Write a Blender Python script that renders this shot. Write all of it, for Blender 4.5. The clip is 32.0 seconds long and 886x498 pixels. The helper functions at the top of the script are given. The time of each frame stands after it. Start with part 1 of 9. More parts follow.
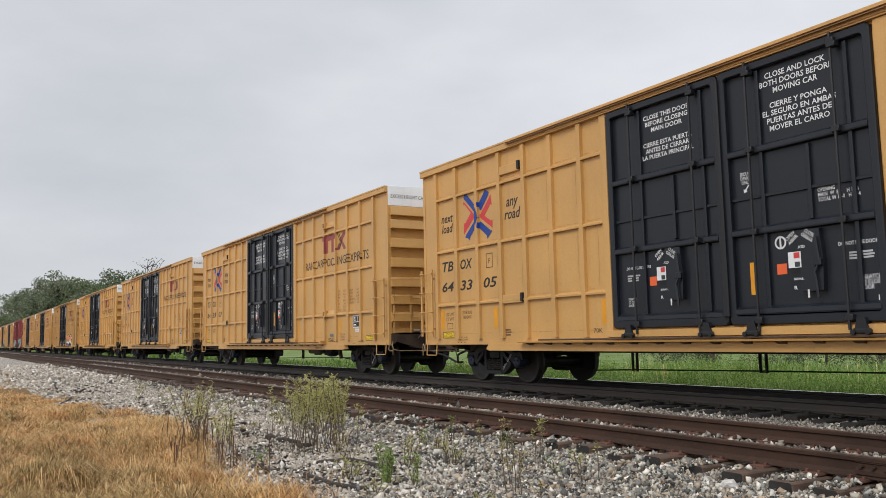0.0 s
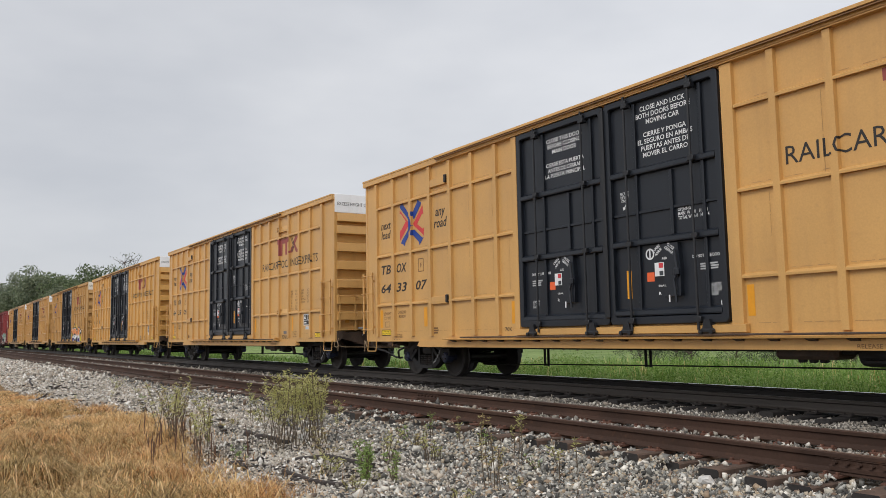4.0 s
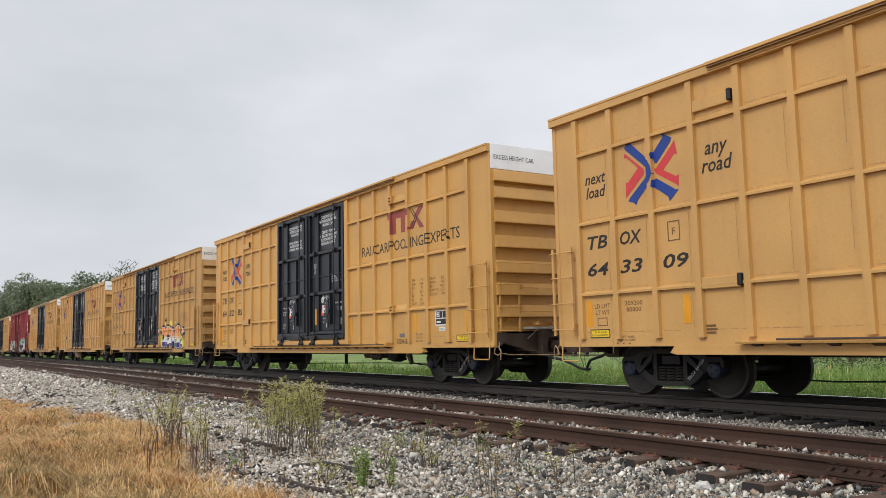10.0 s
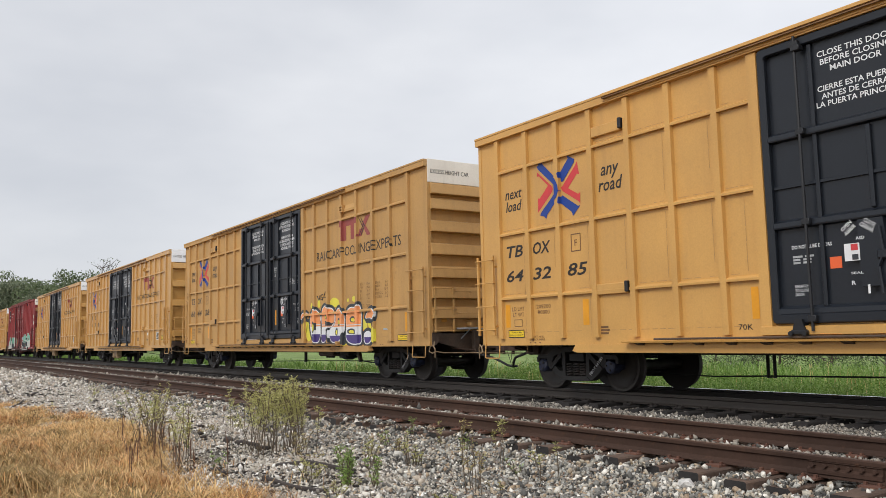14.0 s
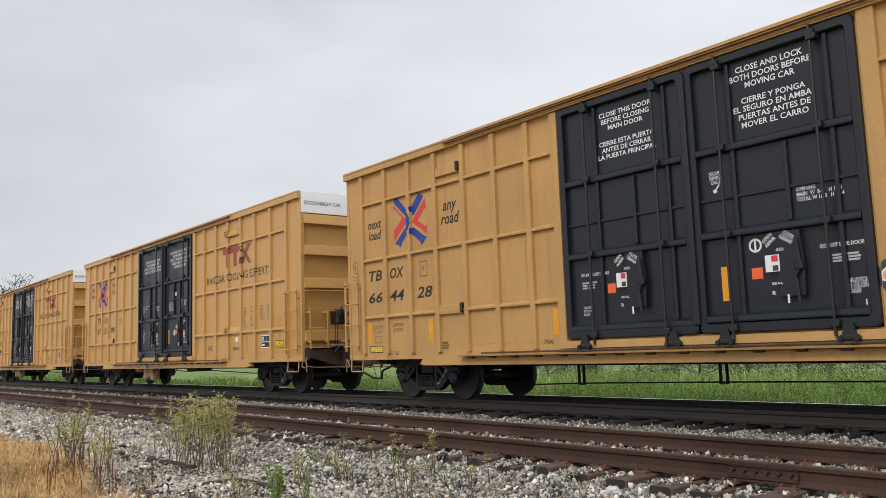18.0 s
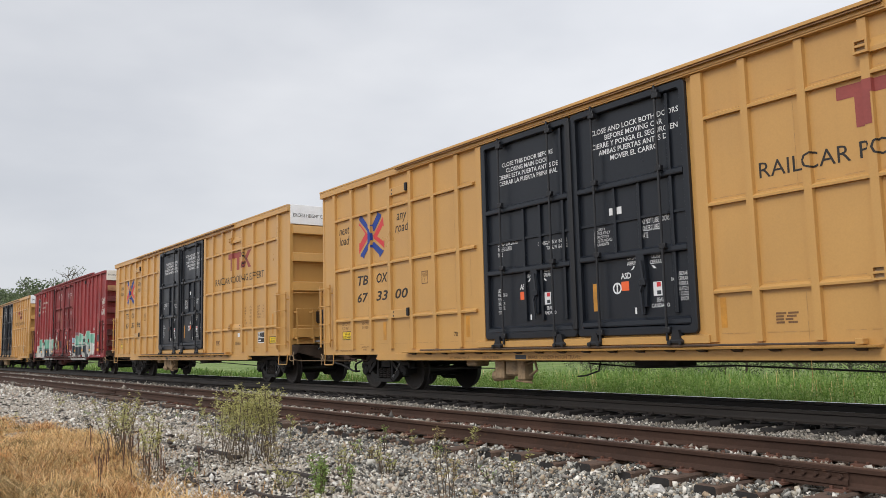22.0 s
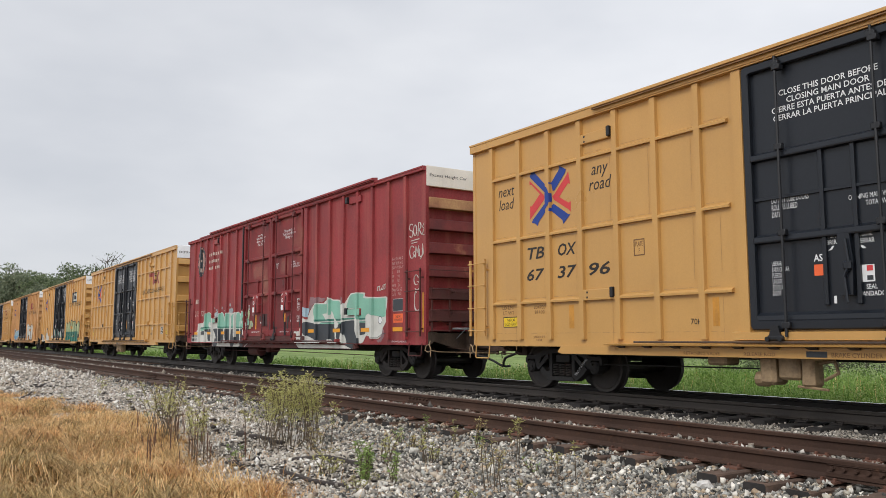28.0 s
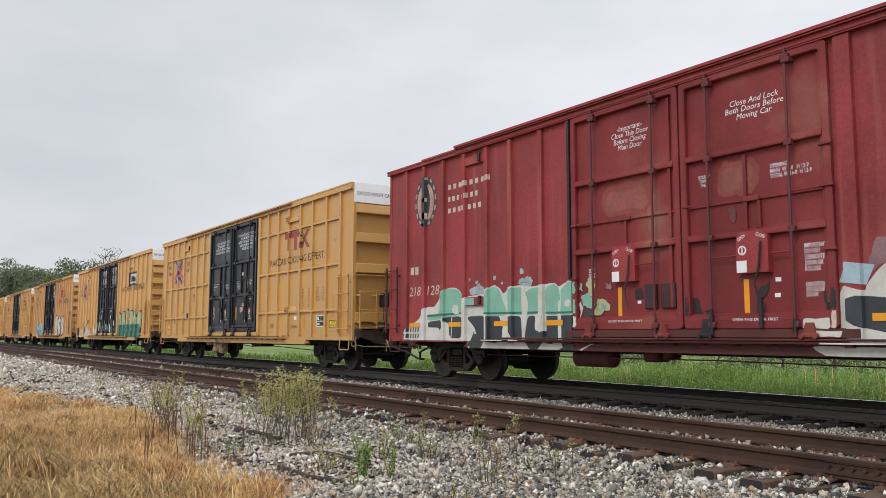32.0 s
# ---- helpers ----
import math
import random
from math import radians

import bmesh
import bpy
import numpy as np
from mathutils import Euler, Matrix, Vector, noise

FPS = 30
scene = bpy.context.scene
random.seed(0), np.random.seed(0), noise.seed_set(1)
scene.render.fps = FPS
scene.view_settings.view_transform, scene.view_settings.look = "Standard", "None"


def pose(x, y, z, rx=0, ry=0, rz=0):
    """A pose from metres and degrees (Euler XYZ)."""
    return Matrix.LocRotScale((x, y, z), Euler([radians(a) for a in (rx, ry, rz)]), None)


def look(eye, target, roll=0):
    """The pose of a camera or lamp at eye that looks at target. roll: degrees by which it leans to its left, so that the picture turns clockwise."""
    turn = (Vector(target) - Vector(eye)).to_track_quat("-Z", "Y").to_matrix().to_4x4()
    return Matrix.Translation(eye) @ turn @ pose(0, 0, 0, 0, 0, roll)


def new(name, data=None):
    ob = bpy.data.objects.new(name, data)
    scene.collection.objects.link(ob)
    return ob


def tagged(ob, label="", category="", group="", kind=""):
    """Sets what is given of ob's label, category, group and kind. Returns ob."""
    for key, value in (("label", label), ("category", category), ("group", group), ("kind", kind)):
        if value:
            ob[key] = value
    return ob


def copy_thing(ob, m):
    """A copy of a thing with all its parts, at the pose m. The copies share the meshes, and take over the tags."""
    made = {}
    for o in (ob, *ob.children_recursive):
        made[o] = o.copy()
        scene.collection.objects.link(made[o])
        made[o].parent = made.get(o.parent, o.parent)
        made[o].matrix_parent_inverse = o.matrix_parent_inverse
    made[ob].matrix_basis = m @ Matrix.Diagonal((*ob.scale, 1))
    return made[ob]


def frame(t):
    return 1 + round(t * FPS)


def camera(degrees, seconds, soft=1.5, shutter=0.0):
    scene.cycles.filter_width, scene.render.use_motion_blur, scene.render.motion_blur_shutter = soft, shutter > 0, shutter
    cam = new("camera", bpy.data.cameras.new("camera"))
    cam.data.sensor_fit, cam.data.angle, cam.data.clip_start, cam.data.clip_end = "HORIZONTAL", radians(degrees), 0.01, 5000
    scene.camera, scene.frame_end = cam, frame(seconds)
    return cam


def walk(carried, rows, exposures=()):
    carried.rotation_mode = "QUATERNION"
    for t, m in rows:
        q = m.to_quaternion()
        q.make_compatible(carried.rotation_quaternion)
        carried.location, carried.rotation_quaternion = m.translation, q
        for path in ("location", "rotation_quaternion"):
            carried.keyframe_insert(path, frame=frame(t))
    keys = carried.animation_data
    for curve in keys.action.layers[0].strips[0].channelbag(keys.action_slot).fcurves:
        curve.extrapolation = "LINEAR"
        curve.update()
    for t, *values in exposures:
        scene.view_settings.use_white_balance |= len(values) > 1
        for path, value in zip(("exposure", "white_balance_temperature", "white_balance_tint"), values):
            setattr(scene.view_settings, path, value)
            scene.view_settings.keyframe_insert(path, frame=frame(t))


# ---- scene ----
# camera: seconds, place and turn (pitch, roll, heading)
cam = camera(56.70, 32.0, soft=0.85)
PATH = [
    (0.0, pose(0.000, 0.000, 1.000, 96.12, 1.18, 58.99)),
    (0.5, pose(0.000, 0.000, 1.000, 96.07, 0.99, 58.56)),
    (1.0, pose(0.000, 0.000, 1.000, 96.14, 0.78, 58.04)),
    (1.5, pose(0.000, 0.000, 1.000, 96.15, 0.78, 57.82)),
    (2.0, pose(0.000, 0.000, 1.000, 96.10, 0.83, 57.97)),
    (2.5, pose(0.000, 0.000, 1.000, 96.06, 0.63, 57.84)),
    (3.0, pose(0.000, 0.000, 1.000, 96.00, 0.71, 57.55)),
    (3.5, pose(0.000, 0.000, 1.000, 95.91, 1.03, 57.61)),
    (5.5, pose(0.000, 0.000, 1.000, 95.68, 0.58, 57.04)),
    (6.0, pose(0.000, 0.000, 1.000, 95.47, 0.41, 56.00)),
    (6.5, pose(0.000, 0.000, 1.000, 95.26, 0.94, 55.64)),
    (7.0, pose(0.000, 0.000, 1.000, 95.31, 1.49, 55.83)),
    (7.5, pose(0.000, 0.000, 1.000, 95.47, 1.64, 56.15)),
    (8.0, pose(0.000, 0.000, 1.000, 95.72, 1.72, 56.48)),
    (8.5, pose(0.000, 0.000, 1.000, 95.97, 1.60, 56.73)),
    (9.0, pose(0.000, 0.000, 1.000, 96.13, 1.51, 57.08)),
    (9.5, pose(0.000, 0.000, 1.000, 96.20, 1.41, 57.44)),
    (10.0, pose(0.000, 0.000, 1.000, 96.30, 1.23, 57.36)),
    (10.5, pose(0.000, 0.000, 1.000, 95.88, 0.88, 56.86)),
    (11.0, pose(0.000, 0.000, 1.000, 95.65, 0.84, 56.26)),
    (11.5, pose(0.000, 0.000, 1.000, 95.87, 0.80, 56.07)),
    (12.0, pose(0.000, 0.000, 1.000, 96.10, 0.67, 55.83)),
    (12.5, pose(0.000, 0.000, 1.000, 96.14, 0.74, 55.68)),
    (13.0, pose(0.000, 0.000, 1.000, 96.11, 0.86, 55.70)),
    (13.5, pose(0.000, 0.000, 1.000, 96.08, 1.18, 55.88)),
    (14.0, pose(0.000, 0.000, 1.000, 96.17, 1.24, 56.28)),
    (14.5, pose(0.000, 0.000, 1.000, 96.26, 1.04, 56.55)),
    (15.0, pose(0.000, 0.000, 1.000, 96.36, 0.99, 56.47)),
    (15.5, pose(0.000, 0.000, 1.000, 96.46, 1.33, 56.75)),
    (17.5, pose(0.013, -0.051, 0.993, 96.57, 1.57, 53.20)),
    (18.0, pose(0.013, -0.051, 0.993, 96.98, 1.98, 51.29)),
    (18.5, pose(0.013, -0.051, 0.993, 97.32, 2.35, 50.97)),
    (19.0, pose(0.013, -0.051, 0.993, 97.42, 1.94, 52.36)),
    (19.5, pose(0.013, -0.051, 0.993, 96.48, 1.26, 54.12)),
    (20.0, pose(0.013, -0.051, 0.993, 95.92, 0.95, 54.84)),
    (20.5, pose(0.013, -0.051, 0.993, 95.82, 0.78, 54.71)),
    (21.0, pose(0.013, -0.051, 0.993, 95.73, 0.83, 54.41)),
    (21.5, pose(0.013, -0.051, 0.993, 95.65, 0.77, 54.23)),
    (22.0, pose(0.013, -0.051, 0.993, 96.71, 1.36, 54.23)),
    (22.5, pose(-0.025, -0.041, 1.025, 100.02, 3.28, 55.15)),
    (23.0, pose(-0.064, -0.031, 1.058, 101.23, 2.30, 54.17)),
    (23.5, pose(-0.065, -0.055, 1.045, 100.74, 1.16, 52.80)),
    (24.0, pose(-0.066, -0.078, 1.031, 99.91, 1.72, 53.38)),
    (24.5, pose(-0.067, -0.102, 1.018, 97.87, 1.08, 55.50)),
    (25.0, pose(-0.068, -0.125, 1.005, 95.61, -0.08, 56.59)),
    (25.5, pose(-0.069, -0.149, 0.992, 95.14, -0.11, 56.84)),
    (27.5, pose(-0.071, -0.196, 0.966, 96.35, 0.17, 56.05)),
    (28.0, pose(-0.071, -0.196, 0.966, 96.24, 0.09, 56.37)),
    (28.5, pose(-0.071, -0.196, 0.966, 96.14, 0.16, 56.50)),
    (29.0, pose(-0.071, -0.196, 0.966, 96.15, 0.18, 56.45)),
    (29.5, pose(-0.071, -0.196, 0.966, 96.21, 0.19, 56.42)),
    (30.0, pose(-0.071, -0.196, 0.966, 96.13, 0.14, 56.65)),
    (30.5, pose(-0.071, -0.196, 0.966, 96.03, 0.15, 56.70)),
    (31.0, pose(-0.071, -0.196, 0.966, 95.87, 0.07, 56.54)),
    (31.5, pose(-0.071, -0.196, 0.966, 95.79, -0.01, 56.39)),
    (32.0, pose(-0.071, -0.196, 0.966, 95.99, -0.08, 56.23)),
]
walk(cam, PATH, [(0.0, -0.06), (1.0, -0.05), (2.0, -0.10), (3.0, -0.10), (6.0, -0.07), (9.0, 0.06), (10.0, 0.03), (11.0, -0.03), (12.0, -0.08), (14.0, 0.08), (15.0, -0.03), (18.0, 0.03), (19.0, 0.07), (21.0, -0.02), (22.0, 0.03), (23.0, -0.20), (24.0, -0.04), (25.0, 0.04), (28.0, 0.06), (30.0, 0.0), (31.0, 0.06), (32.0, 0.05)])

# how far the train has rolled along +x, in metres, at each time
ROLLED = [
    (0.0, -0.00), (0.5, 2.33), (1.0, 4.62), (1.5, 6.97), (2.0, 9.31), (2.5, 11.66), (3.0, 14.02), (3.5, 16.26),
    (5.5, 25.65), (6.0, 28.06), (6.5, 30.43), (7.0, 32.80), (7.5, 35.17), (8.0, 37.56), (8.5, 39.95), (9.0, 42.33),
    (9.5, 44.68), (10.0, 47.09), (10.5, 49.51), (11.0, 51.94), (11.5, 54.25), (12.0, 56.59), (12.5, 58.93), (13.0, 61.28),
    (13.5, 63.58), (14.0, 65.88), (14.5, 68.20), (15.0, 70.53), (15.5, 72.81), (17.5, 81.94), (18.0, 84.14), (18.5, 86.33),
    (19.0, 88.54), (19.5, 90.78), (20.0, 92.95), (20.5, 95.16), (21.0, 97.35), (21.5, 99.55), (22.0, 101.74), (22.5, 103.95),
    (23.0, 106.08), (23.5, 108.22), (24.0, 110.36), (24.5, 112.53), (25.0, 114.69), (25.5, 116.87), (27.5, 125.45), (28.0, 127.60),
    (28.5, 129.75), (29.0, 131.91), (29.5, 134.04), (30.0, 136.15), (30.5, 138.29), (31.0, 140.38), (31.5, 142.49), (32.0, 144.64),
]
# ---- light: a bright overcast sky ----
world = bpy.data.worlds.new("overcast_sky")
scene.world = world
world.use_nodes = True
wn, wl = world.node_tree.nodes, world.node_tree.links
wn.clear()
w_out = wn.new("ShaderNodeOutputWorld")
w_bg = wn.new("ShaderNodeBackground")
w_sky = wn.new("ShaderNodeTexSky")
w_sky.sky_type = "NISHITA"
w_sky.sun_disc = False
w_sky.sun_elevation, w_sky.sun_rotation = radians(43), radians(165)
w_co = wn.new("ShaderNodeTexCoord")
w_map = wn.new("ShaderNodeMapping")
w_map.inputs["Scale"].default_value = (1.0, 1.0, 2.6)
w_noise = wn.new("ShaderNodeTexNoise")
w_noise.inputs["Scale"].default_value = 1.7
w_noise.inputs["Detail"].default_value = 5
w_noise.inputs["Roughness"].default_value = 0.5
w_ramp = wn.new("ShaderNodeValToRGB")
w_ramp.color_ramp.elements[0].position, w_ramp.color_ramp.elements[0].color = 0.32, (6.3, 6.55, 7.1, 1)
w_ramp.color_ramp.elements[1].position, w_ramp.color_ramp.elements[1].color = 0.68, (8.9, 9.0, 9.3, 1)
w_mix = wn.new("ShaderNodeMix")
w_mix.data_type = "RGBA"
w_mix.inputs["Factor"].default_value = 0.92
wl.new(w_co.outputs["Generated"], w_map.inputs["Vector"])
wl.new(w_map.outputs["Vector"], w_noise.inputs["Vector"])
wl.new(w_noise.outputs["Fac"], w_ramp.inputs["Fac"])
wl.new(w_sky.outputs["Color"], w_mix.inputs["A"])
# the cloud is a little brighter towards the hidden sun
w_xyz = wn.new("ShaderNodeSeparateXYZ")
w_side = wn.new("ShaderNodeMapRange")
for k, v in (("From Min", -1.0), ("From Max", 1.0), ("To Min", 0.855), ("To Max", 1.48)):
    w_side.inputs[k].default_value = v
w_tone = wn.new("ShaderNodeVectorMath")
w_tone.operation = "SCALE"
wl.new(w_co.outputs["Generated"], w_xyz.inputs["Vector"])
wl.new(w_xyz.outputs["X"], w_side.inputs["Value"])
wl.new(w_ramp.outputs["Color"], w_tone.inputs[0])
wl.new(w_side.outputs["Result"], w_tone.inputs["Scale"])
wl.new(w_tone.outputs["Vector"], w_mix.inputs["B"])
wl.new(w_mix.outputs["Result"], w_bg.inputs["Color"])
w_bg.inputs["Strength"].default_value = 0.106
wl.new(w_bg.outputs["Background"], w_out.inputs["Surface"])

sun = new("sun", bpy.data.lights.new("sun", "SUN"))
sun.data.energy, sun.data.angle, sun.data.color = 1.52, radians(24), (1.0, 0.97, 0.92)
sun.matrix_world = look((14, -42, 50), (0, 10, 0))
scene.view_settings.exposure = 0.0
# ---- materials ----
def mat(name, col, rough=0.6, metal=0.0, var=0.12, scale=1.5, fine=25.0, bump=0.15, streak=0.0, dirt=(0.12, 0.07, 0.04),
        specks=0.0, island=0.0, ramp=None, spec=0.5, trans=0.0):
    """Paint, metal, wood or stone: broad and fine variation, vertical streaks and specks of dirt, fine relief."""
    m = bpy.data.materials.new(name)
    m.use_nodes = True
    n, l = m.node_tree.nodes, m.node_tree.links
    b = n["Principled BSDF"]
    b.inputs["Metallic"].default_value = metal
    b.inputs["Specular IOR Level"].default_value = spec
    tc = n.new("ShaderNodeTexCoord")

    def noise_at(sc, detail=4.0, stretch=None):
        t = n.new("ShaderNodeTexNoise")
        t.inputs["Scale"].default_value = sc
        t.inputs["Detail"].default_value = detail
        if stretch:
            mp = n.new("ShaderNodeMapping")
            mp.inputs["Scale"].default_value = stretch
            l.new(tc.outputs["Object"], mp.inputs["Vector"])
            l.new(mp.outputs["Vector"], t.inputs["Vector"])
        else:
            l.new(tc.outputs["Object"], t.inputs["Vector"])
        return t.outputs["Fac"]

    def ranged(src, a, b_, lo, hi):
        r = n.new("ShaderNodeMapRange")
        for k, v in (("From Min", a), ("From Max", b_), ("To Min", lo), ("To Max", hi)):
            r.inputs[k].default_value = v
        l.new(src, r.inputs["Value"])
        return r.outputs["Result"]

    def mix(fac, a, c, mode="MIX"):
        x = n.new("ShaderNodeMix")
        x.data_type, x.blend_type = "RGBA", mode
        for key, v in (("Factor", fac), ("A", a), ("B", c)):
            sock = {"Factor": x.inputs[0], "A": x.inputs[6], "B": x.inputs[7]}[key]
            if hasattr(v, "links"):
                l.new(v, sock)
            else:
                sock.default_value = v if key == "Factor" else (*v, 1)
        return x.outputs[2]

    base = col
    if ramp:
        if island:
            g = n.new("ShaderNodeNewGeometry")
            src = g.outputs["Random Per Island"]
        else:
            src = noise_at(scale, 6)
        r = n.new("ShaderNodeValToRGB")
        els = r.color_ramp.elements
        while len(els) < len(ramp):
            els.new(0.5)
        for e, (p, c) in zip(els, ramp):
            e.position, e.color = p, (*c, 1)
        l.new(src, r.inputs["Fac"])
        base = r.outputs["Color"]
    big = noise_at(scale)
    sm = noise_at(fine, 5)
    lum = ranged(big, 0.3, 0.7, 1 - var, 1 + var)
    lum2 = ranged(sm, 0.3, 0.7, 1 - var * 0.5, 1 + var * 0.5)
    mul = n.new("ShaderNodeMath")
    mul.operation = "MULTIPLY"
    l.new(lum, mul.inputs[0]), l.new(lum2, mul.inputs[1])
    comb = n.new("ShaderNodeCombineColor")
    for i in range(3):
        l.new(mul.outputs[0], comb.inputs[i])
    out = mix(1.0, base, comb.outputs[0], "MULTIPLY")
    if streak:
        s = ranged(noise_at(1.0, 6, (5.0, 5.0, 0.35)), 0.52, 0.78, 0.0, streak)
        out = mix(s, out, dirt)
    if specks:
        s = ranged(noise_at(9.0, 8), 0.62, 0.72, 0.0, specks)
        out = mix(s, out, dirt)
    l.new(out, b.inputs["Base Color"])
    l.new(ranged(big, 0.25, 0.75, max(rough - 0.12, 0.04), min(rough + 0.12, 1.0)), b.inputs["Roughness"])
    if bump:
        bp = n.new("ShaderNodeBump")
        bp.inputs["Strength"].default_value = bump
        bp.inputs["Distance"].default_value = 0.01
        l.new(sm, bp.inputs["Height"])
        l.new(bp.outputs["Normal"], b.inputs["Normal"])
    if trans:
        tr = n.new("ShaderNodeBsdfTranslucent")
        l.new(out, tr.inputs["Color"])
        ms = n.new("ShaderNodeMixShader")
        ms.inputs[0].default_value = trans
        l.new(b.outputs[0], ms.inputs[1]), l.new(tr.outputs[0], ms.inputs[2])
        l.new(ms.outputs[0], n["Material Output"].inputs["Surface"])
    return m


YELLOW = mat("yellow_car_paint", (0.565, 0.320, 0.105), 0.40, var=0.09, scale=0.7, fine=40, bump=0.04, streak=0.20, dirt=(0.30, 0.17, 0.07), specks=0.12)
YELLOW_GOLD = mat("golden_yellow_car_paint", (0.575, 0.318, 0.090), 0.42, var=0.09, scale=0.7, fine=40, bump=0.04, streak=0.22, dirt=(0.32, 0.17, 0.06), specks=0.12)
YELLOW_NEW = mat("fresh_yellow_car_paint", (0.520, 0.292, 0.091), 0.36, var=0.06, scale=0.7, fine=40, bump=0.03, streak=0.13, dirt=(0.33, 0.18, 0.06), specks=0.05)
YELLOW_OLD = mat("dirty_yellow_car_paint", (0.475, 0.272, 0.092), 0.6, var=0.10, scale=0.8, fine=30, bump=0.06, streak=0.34, dirt=(0.24, 0.13, 0.06), specks=0.25)
ORANGE_OLD = mat("weathered_orange_car_paint", (0.52, 0.285, 0.115), 0.65, var=0.14, scale=0.8, fine=30, bump=0.06, streak=0.45, dirt=(0.20, 0.10, 0.05), specks=0.3)
RED = mat("faded_red_car_paint", (0.255, 0.036, 0.040), 0.55, var=0.30, scale=0.6, fine=25, bump=0.06, streak=0.40, dirt=(0.36, 0.14, 0.10), specks=0.12, spec=0.35)
RED_DOOR = mat("stained_red_door_paint", (0.2, 0.03, 0.03), 0.6, var=0.16, scale=0.55, fine=25, bump=0.06, streak=0.3, dirt=(0.10, 0.03, 0.025), specks=0.2, spec=0.35,
               ramp=[(0.38, (0.178, 0.023, 0.026)), (0.52, (0.215, 0.031, 0.033)), (0.60, (0.225, 0.070, 0.055)), (0.72, (0.30, 0.16, 0.11))])
SOOTY_RED = mat("soot_blackened_red_paint", (0.045, 0.018, 0.019), 0.6, var=0.3, scale=3, fine=25, bump=0.1, streak=0.4, dirt=(0.10, 0.025, 0.025))
RED_BAR = mat("dark_red_bar_paint", (0.105, 0.018, 0.019), 0.6, var=0.25, scale=1.5, fine=25, bump=0.08, streak=0.4, dirt=(0.07, 0.035, 0.025))
RED_POST = mat("faded_red_post_paint", (0.265, 0.040, 0.042), 0.6, var=0.28, scale=1.1, fine=25, bump=0.06, streak=0.6, dirt=(0.36, 0.15, 0.11), specks=0.25, spec=0.35)
RED_WORN = mat("worn_red_end_paint", (0.2, 0.03, 0.03), 0.7, var=0.2, scale=1.1, fine=22, bump=0.1, streak=0.3, dirt=(0.11, 0.05, 0.03), specks=0.3,
               ramp=[(0.34, (0.10, 0.014, 0.015)), (0.58, (0.16, 0.026, 0.024)), (0.68, (0.34, 0.16, 0.08)), (0.80, (0.46, 0.30, 0.15))])
RED_OCHRE = mat("ochre_rusted_end_rib", (0.3, 0.15, 0.06), 0.75, var=0.2, scale=1.0, fine=22, bump=0.1, streak=0.3, dirt=(0.16, 0.05, 0.03), specks=0.3,
                ramp=[(0.30, (0.16, 0.035, 0.028)), (0.46, (0.30, 0.14, 0.065)), (0.66, (0.42, 0.25, 0.11)), (0.80, (0.48, 0.33, 0.17))])
RED_RUST = mat("red_car_paint_with_rust", (0.17, 0.022, 0.022), 0.65, var=0.2, scale=0.9, fine=20, bump=0.08, streak=0.5, dirt=(0.22, 0.09, 0.045), specks=0.3)
RED_SILL = mat("dark_brown_red_paint", (0.085, 0.022, 0.019), 0.7, var=0.25, scale=1.2, fine=25, bump=0.1, streak=0.4, dirt=(0.06, 0.03, 0.022), specks=0.4)
DOOR_BLACK = mat("black_door_paint", (0.0115, 0.0145, 0.0205), 0.36, var=0.15, scale=0.9, fine=30, bump=0.05, streak=0.10, dirt=(0.022, 0.024, 0.028), spec=0.4)
BAR_BLACK = mat("black_steel_fittings", (0.009, 0.010, 0.013), 0.5, var=0.2, scale=3, fine=30, bump=0.08)
WHITE_BAND = mat("white_band_paint", (0.86, 0.87, 0.88), 0.5, var=0.06, scale=1.2, bump=0.03, streak=0.18, dirt=(0.40, 0.37, 0.32))
CREAM_BAND = mat("cream_band_paint", (0.78, 0.73, 0.64), 0.55, var=0.08, scale=1.2, bump=0.04, streak=0.25, dirt=(0.35, 0.28, 0.2))
